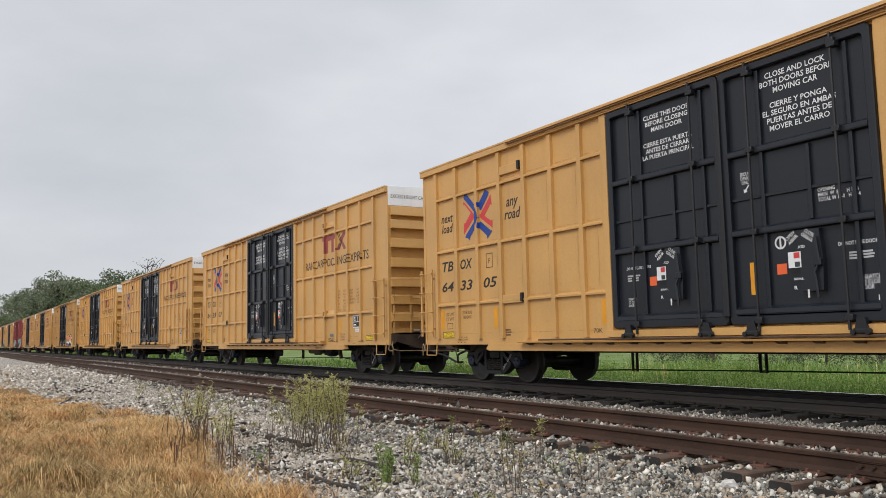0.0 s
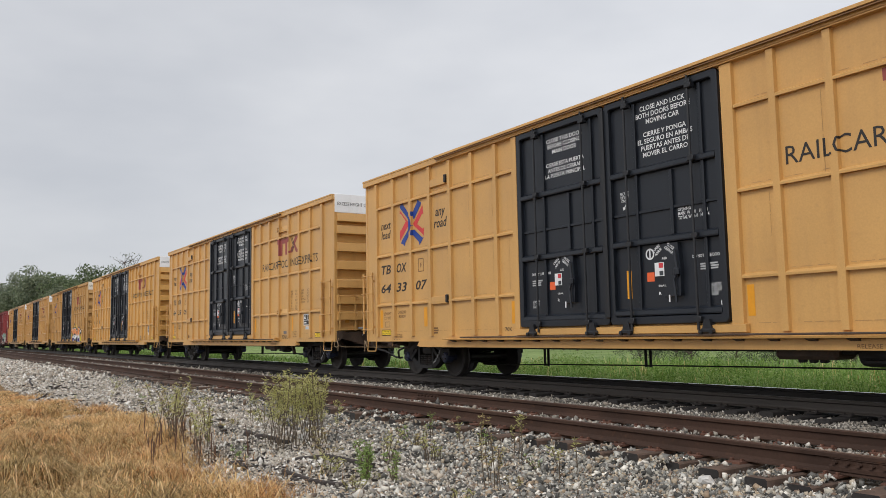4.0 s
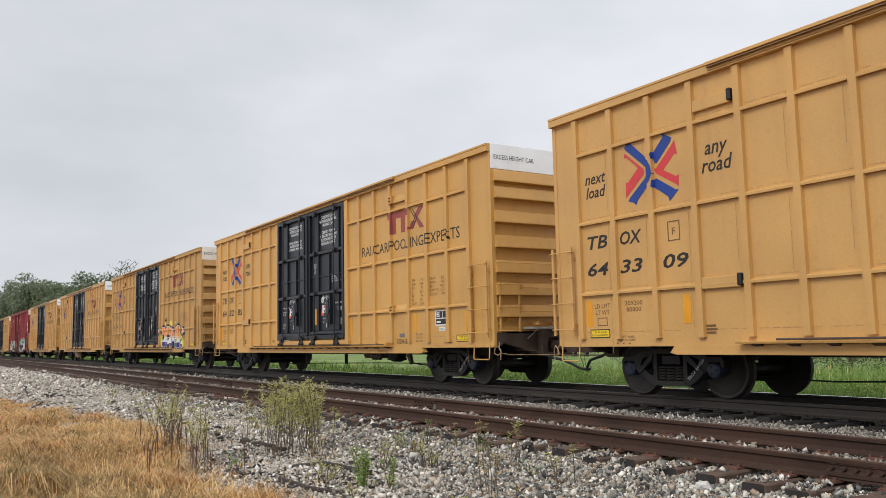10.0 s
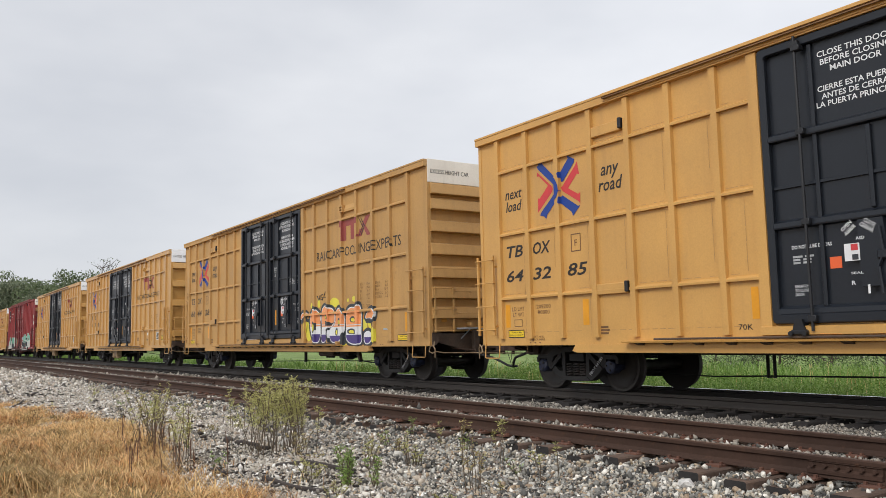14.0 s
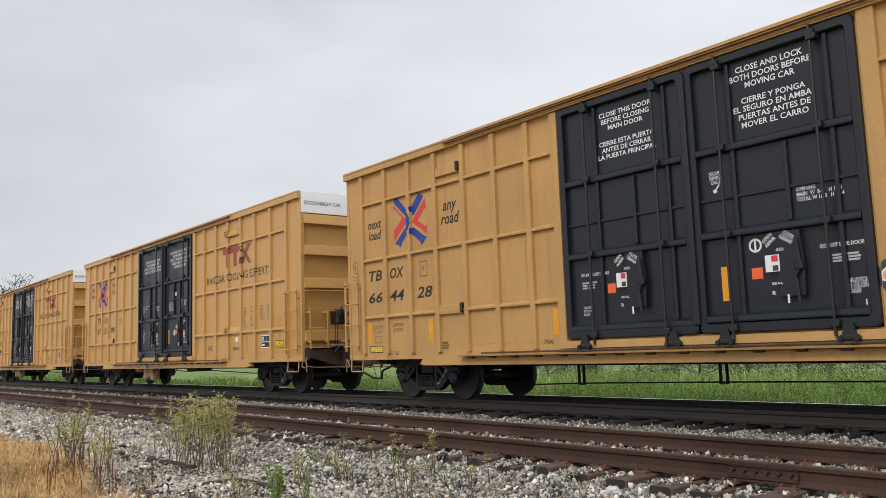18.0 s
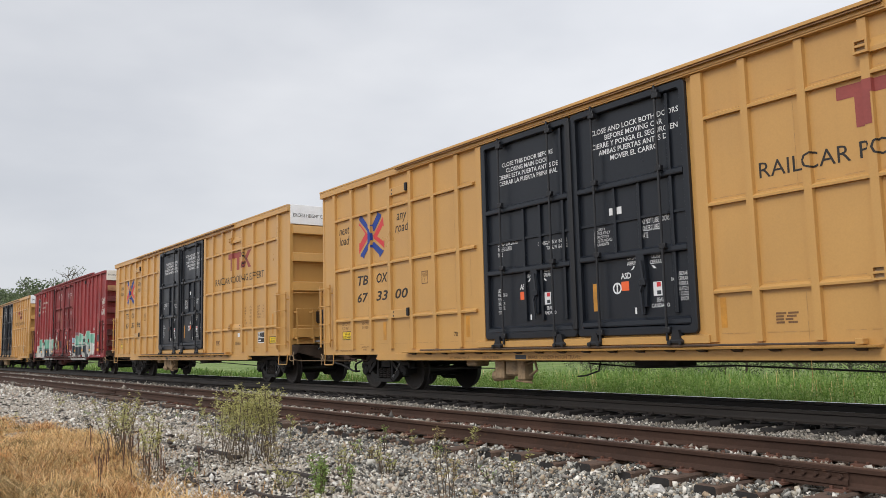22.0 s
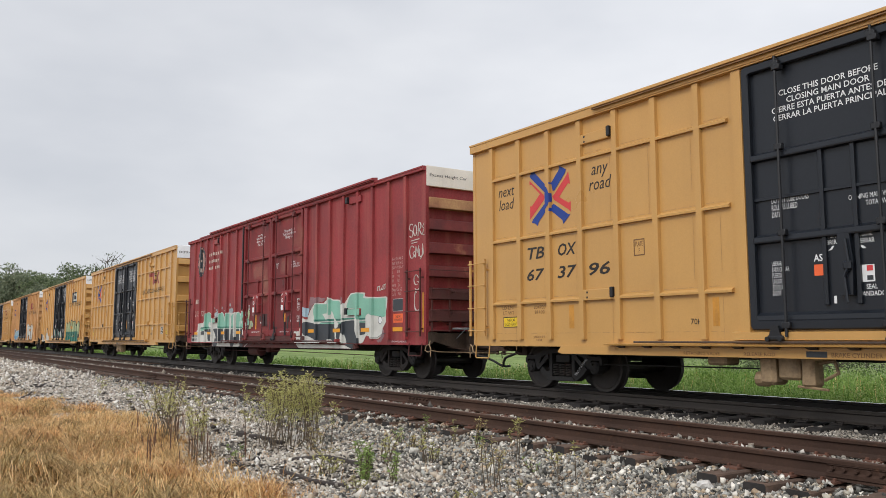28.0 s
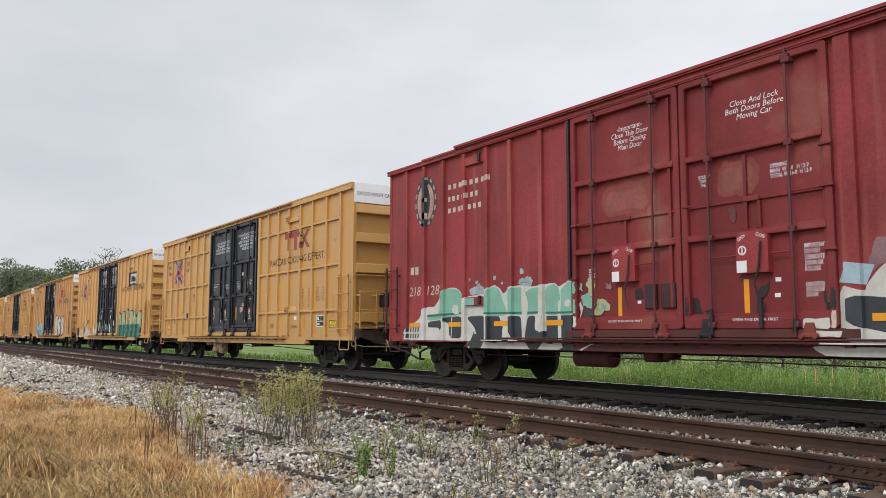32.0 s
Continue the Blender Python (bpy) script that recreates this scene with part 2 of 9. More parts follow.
INK = {
    "white": mat("white_lettering_paint", (0.72, 0.73, 0.74), 0.55, var=0.06, scale=4, bump=0),
    "grey": mat("worn_white_lettering_paint", (0.42, 0.43, 0.44), 0.6, var=0.2, scale=6, bump=0),
    "pale": mat("faded_lettering_paint", (0.50, 0.36, 0.33), 0.6, var=0.25, scale=5, bump=0),
    "black": mat("black_lettering_paint", (0.019, 0.016, 0.014), 0.5, var=0.1, scale=4, bump=0),
    "brown": mat("brown_stencil_paint", (0.17, 0.085, 0.035), 0.6, var=0.2, scale=5, bump=0),
    "slate": mat("slate_grey_plate_paint", (0.15, 0.145, 0.15), 0.5, var=0.15, scale=5, bump=0),
    "stone": mat("faded_cream_lettering_paint", (0.50, 0.42, 0.36), 0.6, var=0.25, scale=5, bump=0),
    "haze": mat("thin_grey_spray_mist", (0.24, 0.14, 0.15), 0.6, var=0.25, scale=3, bump=0),
    "grease": mat("black_grease", (0.022, 0.016, 0.016), 0.5, var=0.2, scale=4, bump=0),
    "chalked": mat("chalked_red_paint", (0.215, 0.046, 0.041), 0.65, var=0.2, scale=2, bump=0),
    "bare": mat("tan_worn_red_paint", (0.235, 0.072, 0.056), 0.65, var=0.25, scale=2, bump=0),
    "dusk": mat("grey_scuff", (0.13, 0.042, 0.043), 0.6, var=0.2, scale=4, bump=0),
    "celery": mat("pale_green_spray_paint", (0.40, 0.46, 0.27), 0.55, var=0.15, scale=2, bump=0),
    "dusky": mat("worn_off_lettering_paint", (0.42, 0.25, 0.21), 0.6, var=0.3, scale=5, bump=0),
    "weld": mat("weld_line_brown", (0.43, 0.246, 0.092), 0.6, var=0.2, scale=5, bump=0),
    "faint": mat("faint_stencil_paint", (0.42, 0.235, 0.085), 0.6, var=0.2, scale=5, bump=0),
    "blue": mat("blue_emblem_paint", (0.010, 0.045, 0.26), 0.5, var=0.08, scale=4, bump=0),
    "scarlet": mat("red_emblem_paint", (0.58, 0.045, 0.050), 0.5, var=0.08, scale=4, bump=0),
    "maroon": mat("maroon_emblem_paint", (0.28, 0.060, 0.052), 0.55, var=0.12, scale=3, bump=0),
    "safety": mat("amber_reflective_strip", (0.72, 0.31, 0.012), 0.4, var=0.06, scale=4, bump=0),
    "amber": mat("faded_amber_strip", (0.52, 0.24, 0.035), 0.45, var=0.15, scale=4, bump=0, streak=0.3),
    "sign": mat("yellow_sign_enamel", (0.80, 0.55, 0.02), 0.4, var=0.04, scale=4, bump=0),
    "orange": mat("orange_sticker", (0.80, 0.13, 0.035), 0.4, var=0.04, scale=4, bump=0),
    "mint": mat("mint_spray_paint", (0.20, 0.43, 0.33), 0.55, var=0.14, scale=2, bump=0, streak=0.2, dirt=(0.33, 0.5, 0.42)),
    "chalk": mat("white_spray_paint", (0.56, 0.56, 0.52), 0.6, var=0.12, scale=3, bump=0, streak=0.25, dirt=(0.35, 0.30, 0.26)),
    "soot": mat("charcoal_spray_paint", (0.035, 0.042, 0.050), 0.5, var=0.2, scale=3, bump=0),
    "sky": mat("pale_blue_spray_paint", (0.33, 0.45, 0.52), 0.55, var=0.12, scale=3, bump=0),
    "cloud": mat("thin_grey_blue_spray_paint", (0.30, 0.37, 0.39), 0.55, var=0.25, scale=5, bump=0),
    "violet": mat("violet_spray_paint", (0.075, 0.050, 0.20), 0.5, var=0.15, scale=3, bump=0),
    "peach": mat("peach_spray_paint", (0.78, 0.31, 0.12), 0.5, var=0.12, scale=3, bump=0),
    "lemon": mat("lemon_spray_paint", (0.68, 0.60, 0.06), 0.5, var=0.12, scale=3, bump=0),
    "cyan": mat("blue_spray_paint", (0.06, 0.30, 0.50), 0.5, var=0.15, scale=3, bump=0),
    "teal": mat("teal_spray_paint", (0.025, 0.16, 0.12), 0.5, var=0.2, scale=3, bump=0),
}
TRUCK = mat("grimy_truck_steel", (0.0095, 0.009, 0.009), 0.7, var=0.3, scale=2.5, fine=20, bump=0.25, specks=0.3, dirt=(0.022, 0.017, 0.014))
TRUCK_BROWN = mat("rusty_truck_steel", (0.016, 0.0125, 0.011), 0.75, var=0.3, scale=2.5, fine=20, bump=0.25, specks=0.3, dirt=(0.055, 0.036, 0.026))
WHEEL = mat("wheel_steel", (0.020, 0.016, 0.0135), 0.6, var=0.25, scale=3, fine=25, bump=0.15, specks=0.25, dirt=(0.05, 0.034, 0.025))
TREAD = mat("worn_wheel_tread", (0.026, 0.022, 0.021), 0.6, metal=0.2, var=0.2, scale=3, bump=0.05)
BEARING = mat("dark_blue_bearing_cap", (0.012, 0.018, 0.042), 0.5, var=0.25, scale=6, bump=0.1)
PLATE = mat("rusty_tie_plate", (0.125, 0.055, 0.035), 0.8, var=0.3, scale=3, fine=30, bump=0.3, specks=0.4, dirt=(0.16, 0.085, 0.05))
HOOD_BROWN = mat("brown_hood_edge", (0.21, 0.115, 0.055), 0.75, var=0.3, scale=2.5, fine=25, bump=0.2, specks=0.5, dirt=(0.10, 0.055, 0.03))
VALVE = mat("dark_brown_casting", (0.068, 0.046, 0.033), 0.7, var=0.3, scale=4, fine=25, bump=0.3, specks=0.4, dirt=(0.13, 0.075, 0.04))
COUPLER = mat("rusty_coupler_steel", (0.055, 0.031, 0.022), 0.75, var=0.3, scale=4, fine=25, bump=0.3, specks=0.4, dirt=(0.05, 0.035, 0.03))
HANDLE = mat("worn_yellow_brown_steel", (0.30, 0.21, 0.12), 0.6, var=0.3, scale=5, fine=30, bump=0.1, specks=0.4, dirt=(0.12, 0.06, 0.035))
GRATE = mat("galvanised_steel", (0.36, 0.38, 0.40), 0.45, metal=0.4, var=0.15, scale=5, bump=0.1)
RUBBER = mat("black_rubber", (0.015, 0.015, 0.016), 0.7, var=0.2, scale=5, bump=0.1)
ROOF = mat("galvanised_roof", (0.40, 0.41, 0.42), 0.5, metal=0.2, var=0.15, scale=1, bump=0.1, streak=0.3, dirt=(0.25, 0.2, 0.16))
RAIL_RUST = mat("brown_rail_rust", (0.056, 0.031, 0.022), 0.85, var=0.25, scale=1.2, fine=40, bump=0.25, specks=0.35, dirt=(0.14, 0.066, 0.036), spec=0.25)
RAIL_DARK = mat("dark_rail_steel", (0.030, 0.024, 0.020), 0.6, var=0.2, scale=1.2, fine=40, bump=0.15)
RAIL_TOP = mat("polished_rail_head", (0.88, 0.89, 0.90), 0.16, metal=1.0, var=0.05, scale=2, bump=0)
RAIL_TOP_OLD = mat("dull_brown_rail_head", (0.13, 0.085, 0.070), 0.5, metal=0.3, var=0.15, scale=2, bump=0.08)
TIE = mat("weathered_tie_wood", (0.098, 0.062, 0.045), 0.85, var=0.35, scale=3, fine=30, bump=0.6, streak=0.0, specks=0.4, dirt=(0.15, 0.12, 0.10))
TIE_END = mat("creosote_tie_wood", (0.022, 0.019, 0.018), 0.8, var=0.3, scale=5, fine=30, bump=0.5)
STONES = mat("limestone_ballast", (0.4, 0.4, 0.4), 0.85, var=0.2, scale=14, fine=60, bump=0.35, island=1,
             ramp=[(0.0, (0.038, 0.036, 0.033)), (0.16, (0.095, 0.092, 0.083)), (0.34, (0.24, 0.23, 0.205)), (0.48, (0.44, 0.395, 0.32)), (0.58, (0.45, 0.34, 0.225)), (0.66, (0.17, 0.112, 0.08)), (0.76, (0.33, 0.33, 0.305)), (0.92, (0.60, 0.565, 0.50)), (1.0, (0.86, 0.81, 0.72))])
STONES_PALE = mat("pale_limestone_chips", (0.5, 0.5, 0.5), 0.9, var=0.14, scale=12, fine=60, bump=0.3, island=1,
             ramp=[(0.0, (0.10, 0.09, 0.08)), (0.22, (0.34, 0.305, 0.255)), (0.5, (0.56, 0.51, 0.43)), (0.7, (0.46, 0.375, 0.29)), (0.85, (0.68, 0.645, 0.59)), (1.0, (0.90, 0.87, 0.82))])
STONES_DARK = mat("sooty_ballast", (0.3, 0.3, 0.3), 0.9, var=0.16, scale=12, fine=60, bump=0.3, island=1,
                  ramp=[(0.0, (0.07, 0.065, 0.06)), (0.3, (0.19, 0.172, 0.15)), (0.6, (0.34, 0.31, 0.26)), (0.8, (0.28, 0.235, 0.19)), (1.0, (0.72, 0.685, 0.62))])
BOULDER = mat("white_limestone", (0.55, 0.53, 0.50), 0.9, var=0.2, scale=8, fine=40, bump=0.5, specks=0.3, dirt=(0.3, 0.27, 0.24))
STRAW = mat("dry_grass", (0.5, 0.3, 0.12), 0.8, var=0.1, scale=3, bump=0, island=1, trans=0.45,
            ramp=[(0.0, (0.15, 0.070, 0.028)), (0.30, (0.52, 0.270, 0.104)), (0.7, (0.86, 0.53, 0.245)), (1.0, (0.97, 0.72, 0.42))])
STRAW_PALE = mat("bleached_grass", (0.7, 0.55, 0.3), 0.8, var=0.1, scale=3, bump=0, island=1, trans=0.4,
            ramp=[(0.0, (0.30, 0.165, 0.058)), (0.4, (0.74, 0.495, 0.215)), (1.0, (0.93, 0.71, 0.39))])
STRAW_GREY = mat("grey_dead_grass", (0.3, 0.22, 0.12), 0.85, var=0.1, scale=3, bump=0, island=1, trans=0.25,
                 ramp=[(0.0, (0.10, 0.064, 0.026)), (0.5, (0.36, 0.25, 0.10)), (1.0, (0.68, 0.50, 0.23))])
MEADOW = mat("meadow_grass", (0.1, 0.2, 0.03), 0.75, var=0.1, scale=3, bump=0, island=1, trans=0.4,
             ramp=[(0.0, (0.085, 0.165, 0.028)), (0.5, (0.175, 0.30, 0.056)), (0.85, (0.28, 0.395, 0.10)), (1.0, (0.42, 0.47, 0.21))])
WEED_LEAF = mat("weed_leaves", (0.15, 0.2, 0.06), 0.7, var=0.15, scale=5, bump=0, island=1, trans=0.45,
                ramp=[(0.0, (0.29, 0.29, 0.095)), (0.5, (0.48, 0.475, 0.18)), (1.0, (0.68, 0.64, 0.31))])
WEED_FRESH = mat("fresh_weed_leaves", (0.1, 0.2, 0.05), 0.7, var=0.15, scale=5, bump=0, island=1, trans=0.35,
                 ramp=[(0.0, (0.14, 0.22, 0.05)), (0.5, (0.24, 0.36, 0.09)), (1.0, (0.38, 0.50, 0.16))])
WEED_DRY = mat("drying_weed_leaves", (0.2, 0.15, 0.06), 0.8, var=0.15, scale=5, bump=0, island=1, trans=0.3,
               ramp=[(0.0, (0.26, 0.18, 0.08)), (0.5, (0.40, 0.33, 0.14)), (1.0, (0.52, 0.49, 0.22))])
DOCK = mat("red_brown_dock_stalk", (0.13, 0.068, 0.042), 0.85, var=0.3, scale=8, bump=0.1)
STALK = mat("brown_weed_stalk", (0.115, 0.085, 0.055), 0.85, var=0.25, scale=8, bump=0.1)
DRIFT = mat("dark_rotten_wood", (0.045, 0.036, 0.032), 0.9, var=0.35, scale=4, fine=30, bump=0.6, specks=0.4, dirt=(0.13, 0.11, 0.095))
# distant haze is put into both tree leaf colours, paler and greyer
LEAF = mat("tree_leaves", (0.05, 0.09, 0.03), 0.7, var=0.2, scale=0.3, bump=0, island=1, trans=0.25,
           ramp=[(0.0, (0.068, 0.098, 0.046)), (0.5, (0.115, 0.152, 0.070)), (1.0, (0.185, 0.225, 0.11))])
LEAF_GREY = mat("haze_greyed_tree_leaves", (0.06, 0.09, 0.05), 0.7, var=0.2, scale=0.3, bump=0, island=1, trans=0.25,
                ramp=[(0.0, (0.09, 0.115, 0.072)), (0.5, (0.16, 0.19, 0.115)), (1.0, (0.25, 0.28, 0.18))])
HEDGE = mat("hedge_leaves", (0.05, 0.09, 0.03), 0.7, var=0.2, scale=0.6, bump=0, island=1, trans=0.25,
            ramp=[(0.0, (0.028, 0.042, 0.018)), (0.6, (0.075, 0.11, 0.042)), (0.86, (0.15, 0.19, 0.085)), (1.0, (0.50, 0.50, 0.40))])
BARK = mat("tree_bark", (0.085, 0.065, 0.050), 0.9, var=0.3, scale=3, fine=20, bump=0.5)


def ground_material():
    """Soil with limestone grit near the track, darkened for shade between stones, and turf behind it."""
    m = bpy.data.materials.new("gravelly_soil_and_turf")
    m.use_nodes = True
    n, l = m.node_tree.nodes, m.node_tree.links
    b = n["Principled BSDF"]
    b.inputs["Roughness"].default_value = 0.95
    g = n.new("ShaderNodeTexCoord")
    vor = n.new("ShaderNodeTexVoronoi")
    vor.inputs["Scale"].default_value = 17
    l.new(g.outputs["Object"], vor.inputs["Vector"])
    sep = n.new("ShaderNodeSeparateColor")
    l.new(vor.outputs["Color"], sep.inputs[0])
    grit = n.new("ShaderNodeValToRGB")
    els = grit.color_ramp.elements
    els.new(0.4), els.new(0.75)
    for e, (p, c) in zip(els, [(0.0, (0.09, 0.075, 0.06)), (0.4, (0.30, 0.27, 0.23)), (0.75, (0.46, 0.43, 0.38)), (1.0, (0.70, 0.67, 0.62))]):
        e.position, e.color = p, (*c, 1)
    l.new(sep.outputs[0], grit.inputs["Fac"])
    nz = n.new("ShaderNodeTexNoise")
    nz.inputs["Scale"].default_value, nz.inputs["Detail"].default_value = 0.35, 6
    l.new(g.outputs["Object"], nz.inputs["Vector"])
    turf = n.new("ShaderNodeValToRGB")
    turf.color_ramp.elements[0].position, turf.color_ramp.elements[0].color = 0.35, (0.12, 0.185, 0.040, 1)
    turf.color_ramp.elements[1].position, turf.color_ramp.elements[1].color = 0.65, (0.22, 0.295, 0.085, 1)
    l.new(nz.outputs["Fac"], turf.inputs["Fac"])
    straw = n.new("ShaderNodeValToRGB")
    straw.color_ramp.elements[0].position, straw.color_ramp.elements[0].color = 0.35, (0.20, 0.12, 0.05, 1)
    straw.color_ramp.elements[1].position, straw.color_ramp.elements[1].color = 0.65, (0.36, 0.22, 0.09, 1)
    l.new(nz.outputs["Fac"], straw.inputs["Fac"])
    xyz = n.new("ShaderNodeSeparateXYZ")
    l.new(g.outputs["Object"], xyz.inputs[0])
    wob = n.new("ShaderNodeMath")
    wob.operation = "MULTIPLY_ADD"
    l.new(nz.outputs["Fac"], wob.inputs[0])
    wob.inputs[1].default_value = 2.4
    l.new(xyz.outputs["Y"], wob.inputs[2])

    def step(a, c):
        r = n.new("ShaderNodeMapRange")
        r.inputs["From Min"].default_value, r.inputs["From Max"].default_value = a, c
        l.new(wob.outputs[0], r.inputs["Value"])
        return r.outputs["Result"]

    def mixed(f, a, c):
        x = n.new("ShaderNodeMix")
        x.data_type = "RGBA"
        l.new(f, x.inputs[0]), l.new(a, x.inputs[6]), l.new(c, x.inputs[7])
        return x.outputs[2]

    # nearby ground coloured dark, so the gaps between stones look shaded
    gap_shade = n.new("ShaderNodeValToRGB")
    gap_shade.color_ramp.elements[0].position, gap_shade.color_ramp.elements[0].color = 0.2, (0.050, 0.045, 0.040, 1)
    gap_shade.color_ramp.elements[1].position, gap_shade.color_ramp.elements[1].color = 0.9, (0.26, 0.24, 0.205, 1)
    l.new(sep.outputs[0], gap_shade.inputs["Fac"])
    along = n.new("ShaderNodeMapRange")
    along.inputs["From Min"].default_value, along.inputs["From Max"].default_value = -26, -16
    l.new(xyz.outputs["X"], along.inputs["Value"])
    floor_mix = mixed(along.outputs["Result"], grit.outputs["Color"], gap_shade.outputs["Color"])
    out = mixed(step(4.2, 4.8), straw.outputs["Color"], floor_mix)
    out = mixed(step(14.9, 15.3), out, turf.outputs["Color"])
    l.new(out, b.inputs["Base Color"])
    bp = n.new("ShaderNodeBump")
    bp.inputs["Strength"].default_value, bp.inputs["Distance"].default_value = 0.9, 0.04
    l.new(vor.outputs["Distance"], bp.inputs["Height"])
    bp.invert = True
    l.new(bp.outputs["Normal"], b.inputs["Normal"])
    return m


GROUND = ground_material()
# ---- building tools ----
class Form:
    """Vertices and faces of one mesh, put together from simple solids."""

    def __init__(self):
        self.v, self.f, self.m = [], [], []

    def add(self, v, f, mi=0):
        k = len(self.v)
        self.v += [tuple(p) for p in v]
        self.f += [tuple(i + k for i in q) for q in f]
        self.m += [mi] * len(f)
        return self

    def box(self, x0, x1, y0, y1, z0, z1, ch=0.0, mi=0):
        """A box, its edges along every side cut back by ch."""
        if not ch:
            v = [(x, y, z) for x in (x0, x1) for y in (y0, y1) for z in (z0, z1)]
            return self.add(v, [(0, 1, 3, 2), (4, 6, 7, 5), (0, 4, 5, 1), (2, 3, 7, 6), (0, 2, 6, 4), (1, 5, 7, 3)], mi)
        bm = bmesh.new()
        bmesh.ops.create_cube(bm, size=1)
        for p in bm.verts:
            p.co = ((x0 + x1) / 2 + p.co.x * (x1 - x0), (y0 + y1) / 2 + p.co.y * (y1 - y0), (z0 + z1) / 2 + p.co.z * (z1 - z0))
        bmesh.ops.bevel(bm, geom=list(bm.edges), offset=ch, segments=1, affect="EDGES")
        bm.verts.ensure_lookup_table()
        self.add([p.co for p in bm.verts], [[p.index for p in q.verts] for q in bm.faces], mi)
        bm.free()
        return self

    def prism(self, outline, axis, a, b, mi=0):
        """An outline (two numbers a point) drawn along axis 'x', 'y' or 'z' from a to b."""
        def at(p, s):
            return {"x": (s, p[0], p[1]), "y": (p[0], s, p[1]), "z": (p[0], p[1], s)}[axis]
        n = len(outline)
        v = [at(p, a) for p in outline] + [at(p, b) for p in outline]
        f = [(i, (i + 1) % n, n + (i + 1) % n, n + i) for i in range(n)] + [tuple(range(n))[::-1], tuple(range(n, 2 * n))]
        return self.add(v, f, mi)

    def tube(self, pts, r, n=8, mi=0):
        """A round bar along the points."""
        pts = [Vector(p) for p in pts]
        v, f = [], []
        for i, p in enumerate(pts):
            d = (pts[min(i + 1, len(pts) - 1)] - pts[max(i - 1, 0)]).normalized()
            a = d.orthogonal().normalized() if i == 0 else (a - d * a.dot(d)).normalized()
            c = d.cross(a)
            v += [p + (a * math.cos(2 * math.pi * k / n) + c * math.sin(2 * math.pi * k / n)) * r for k in range(n)]
        for i in range(len(pts) - 1):
            f += [(i * n + k, i * n + (k + 1) % n, (i + 1) * n + (k + 1) % n, (i + 1) * n + k) for k in range(n)]
        f += [tuple(range(n))[::-1], tuple(range((len(pts) - 1) * n, len(pts) * n))]
        return self.add(v, f, mi)

    def lathe(self, profile, origin, axis="y", n=28, mi=0, caps=True):
        """A profile of (radius, along) pairs turned about an axis through origin."""
        v, f = [], []
        for r, h in profile:
            for k in range(n):
                c, s = math.cos(2 * math.pi * k / n) * r, math.sin(2 * math.pi * k / n) * r
                p = {"y": (c, h, s), "x": (h, c, s), "z": (c, s, h)}[axis]
                v.append(tuple(o + q for o, q in zip(origin, p)))
        m = len(profile)
        for i in range(m - 1):
            f += [(i * n + k, i * n + (k + 1) % n, (i + 1) * n + (k + 1) % n, (i + 1) * n + k) for k in range(n)]
        if caps:
            f += [tuple(range(n)), tuple(range((m - 1) * n, m * n))[::-1]]
        return self.add(v, f, mi)

    def mesh(self, name, *mats, smooth=False):
        me = bpy.data.meshes.new(name)
        me.from_pydata(self.v, [], self.f)
        for m in mats:
            me.materials.append(m)
        if len(mats) > 1:
            me.polygons.foreach_set("material_index", self.m)
        bm = bmesh.new()
        bm.from_mesh(me)
        bmesh.ops.recalc_face_normals(bm, faces=bm.faces)
        bm.to_mesh(me)
        bm.free()
        if smooth:
            me.polygons.foreach_set("use_smooth", [True] * len(me.polygons))
            me.set_sharp_from_angle(angle=radians(40))
        me.update()
        return me


def part(name, me, parent, label=""):
    ob = new(name, me)
    ob.parent = parent
    if label:
        tagged(ob, label)
    return ob


def thing(name, label, category, group="", kind=""):
    ob = new(name)
    ob.empty_display_size = 0.3
    return tagged(ob, label, category, group, kind)


def fast_mesh(name, verts, faces, *mats):
    """A large mesh from arrays; faces all have the same count of corners."""
    me = bpy.data.meshes.new(name)
    k = faces.shape[1]
    me.vertices.add(len(verts))
    me.vertices.foreach_set("co", np.ascontiguousarray(verts, dtype=np.float32).ravel())
    me.loops.add(faces.size)
    me.loops.foreach_set("vertex_index", np.ascontiguousarray(faces, dtype=np.int32).ravel())
    me.polygons.add(len(faces))
    me.polygons.foreach_set("loop_start", np.arange(0, faces.size, k, dtype=np.int32))
    me.polygons.foreach_set("loop_total", np.full(len(faces), k, dtype=np.int32))
    for m in mats:
        me.materials.append(m)
    me.update(calc_edges=True)
    me.validate()
    return me


def flat_text(body, bold=0.0, shear=0.0, lines=1.0, align="CENTER"):
    """The outline of some words as a flat mesh in x and z, in the built-in font."""
    cu = bpy.data.curves.new("lettering", "FONT")
    cu.body, cu.align_x, cu.shear, cu.offset, cu.space_line, cu.resolution_u = body, align, shear, bold, lines, 2
    ob = bpy.data.objects.new("lettering", cu)
    me = bpy.data.meshes.new_from_object(ob)
    bpy.data.objects.remove(ob)
    bpy.data.curves.remove(cu)
    co = np.empty(len(me.vertices) * 3)
    me.vertices.foreach_get("co", co)
    co = co.reshape(-1, 3)
    return co[:, :2].copy(), [tuple(p.vertices) for p in me.polygons]


def fitted(body, x0, x1, z0, z1, **kw):
    """Words made to fill the rectangle."""
    p, f = flat_text(body, **kw)
    lo, hi = p.min(0), p.max(0)
    p = (p - lo) / (hi - lo) * (x1 - x0, z1 - z0) + (x0, z0)
    return p, f


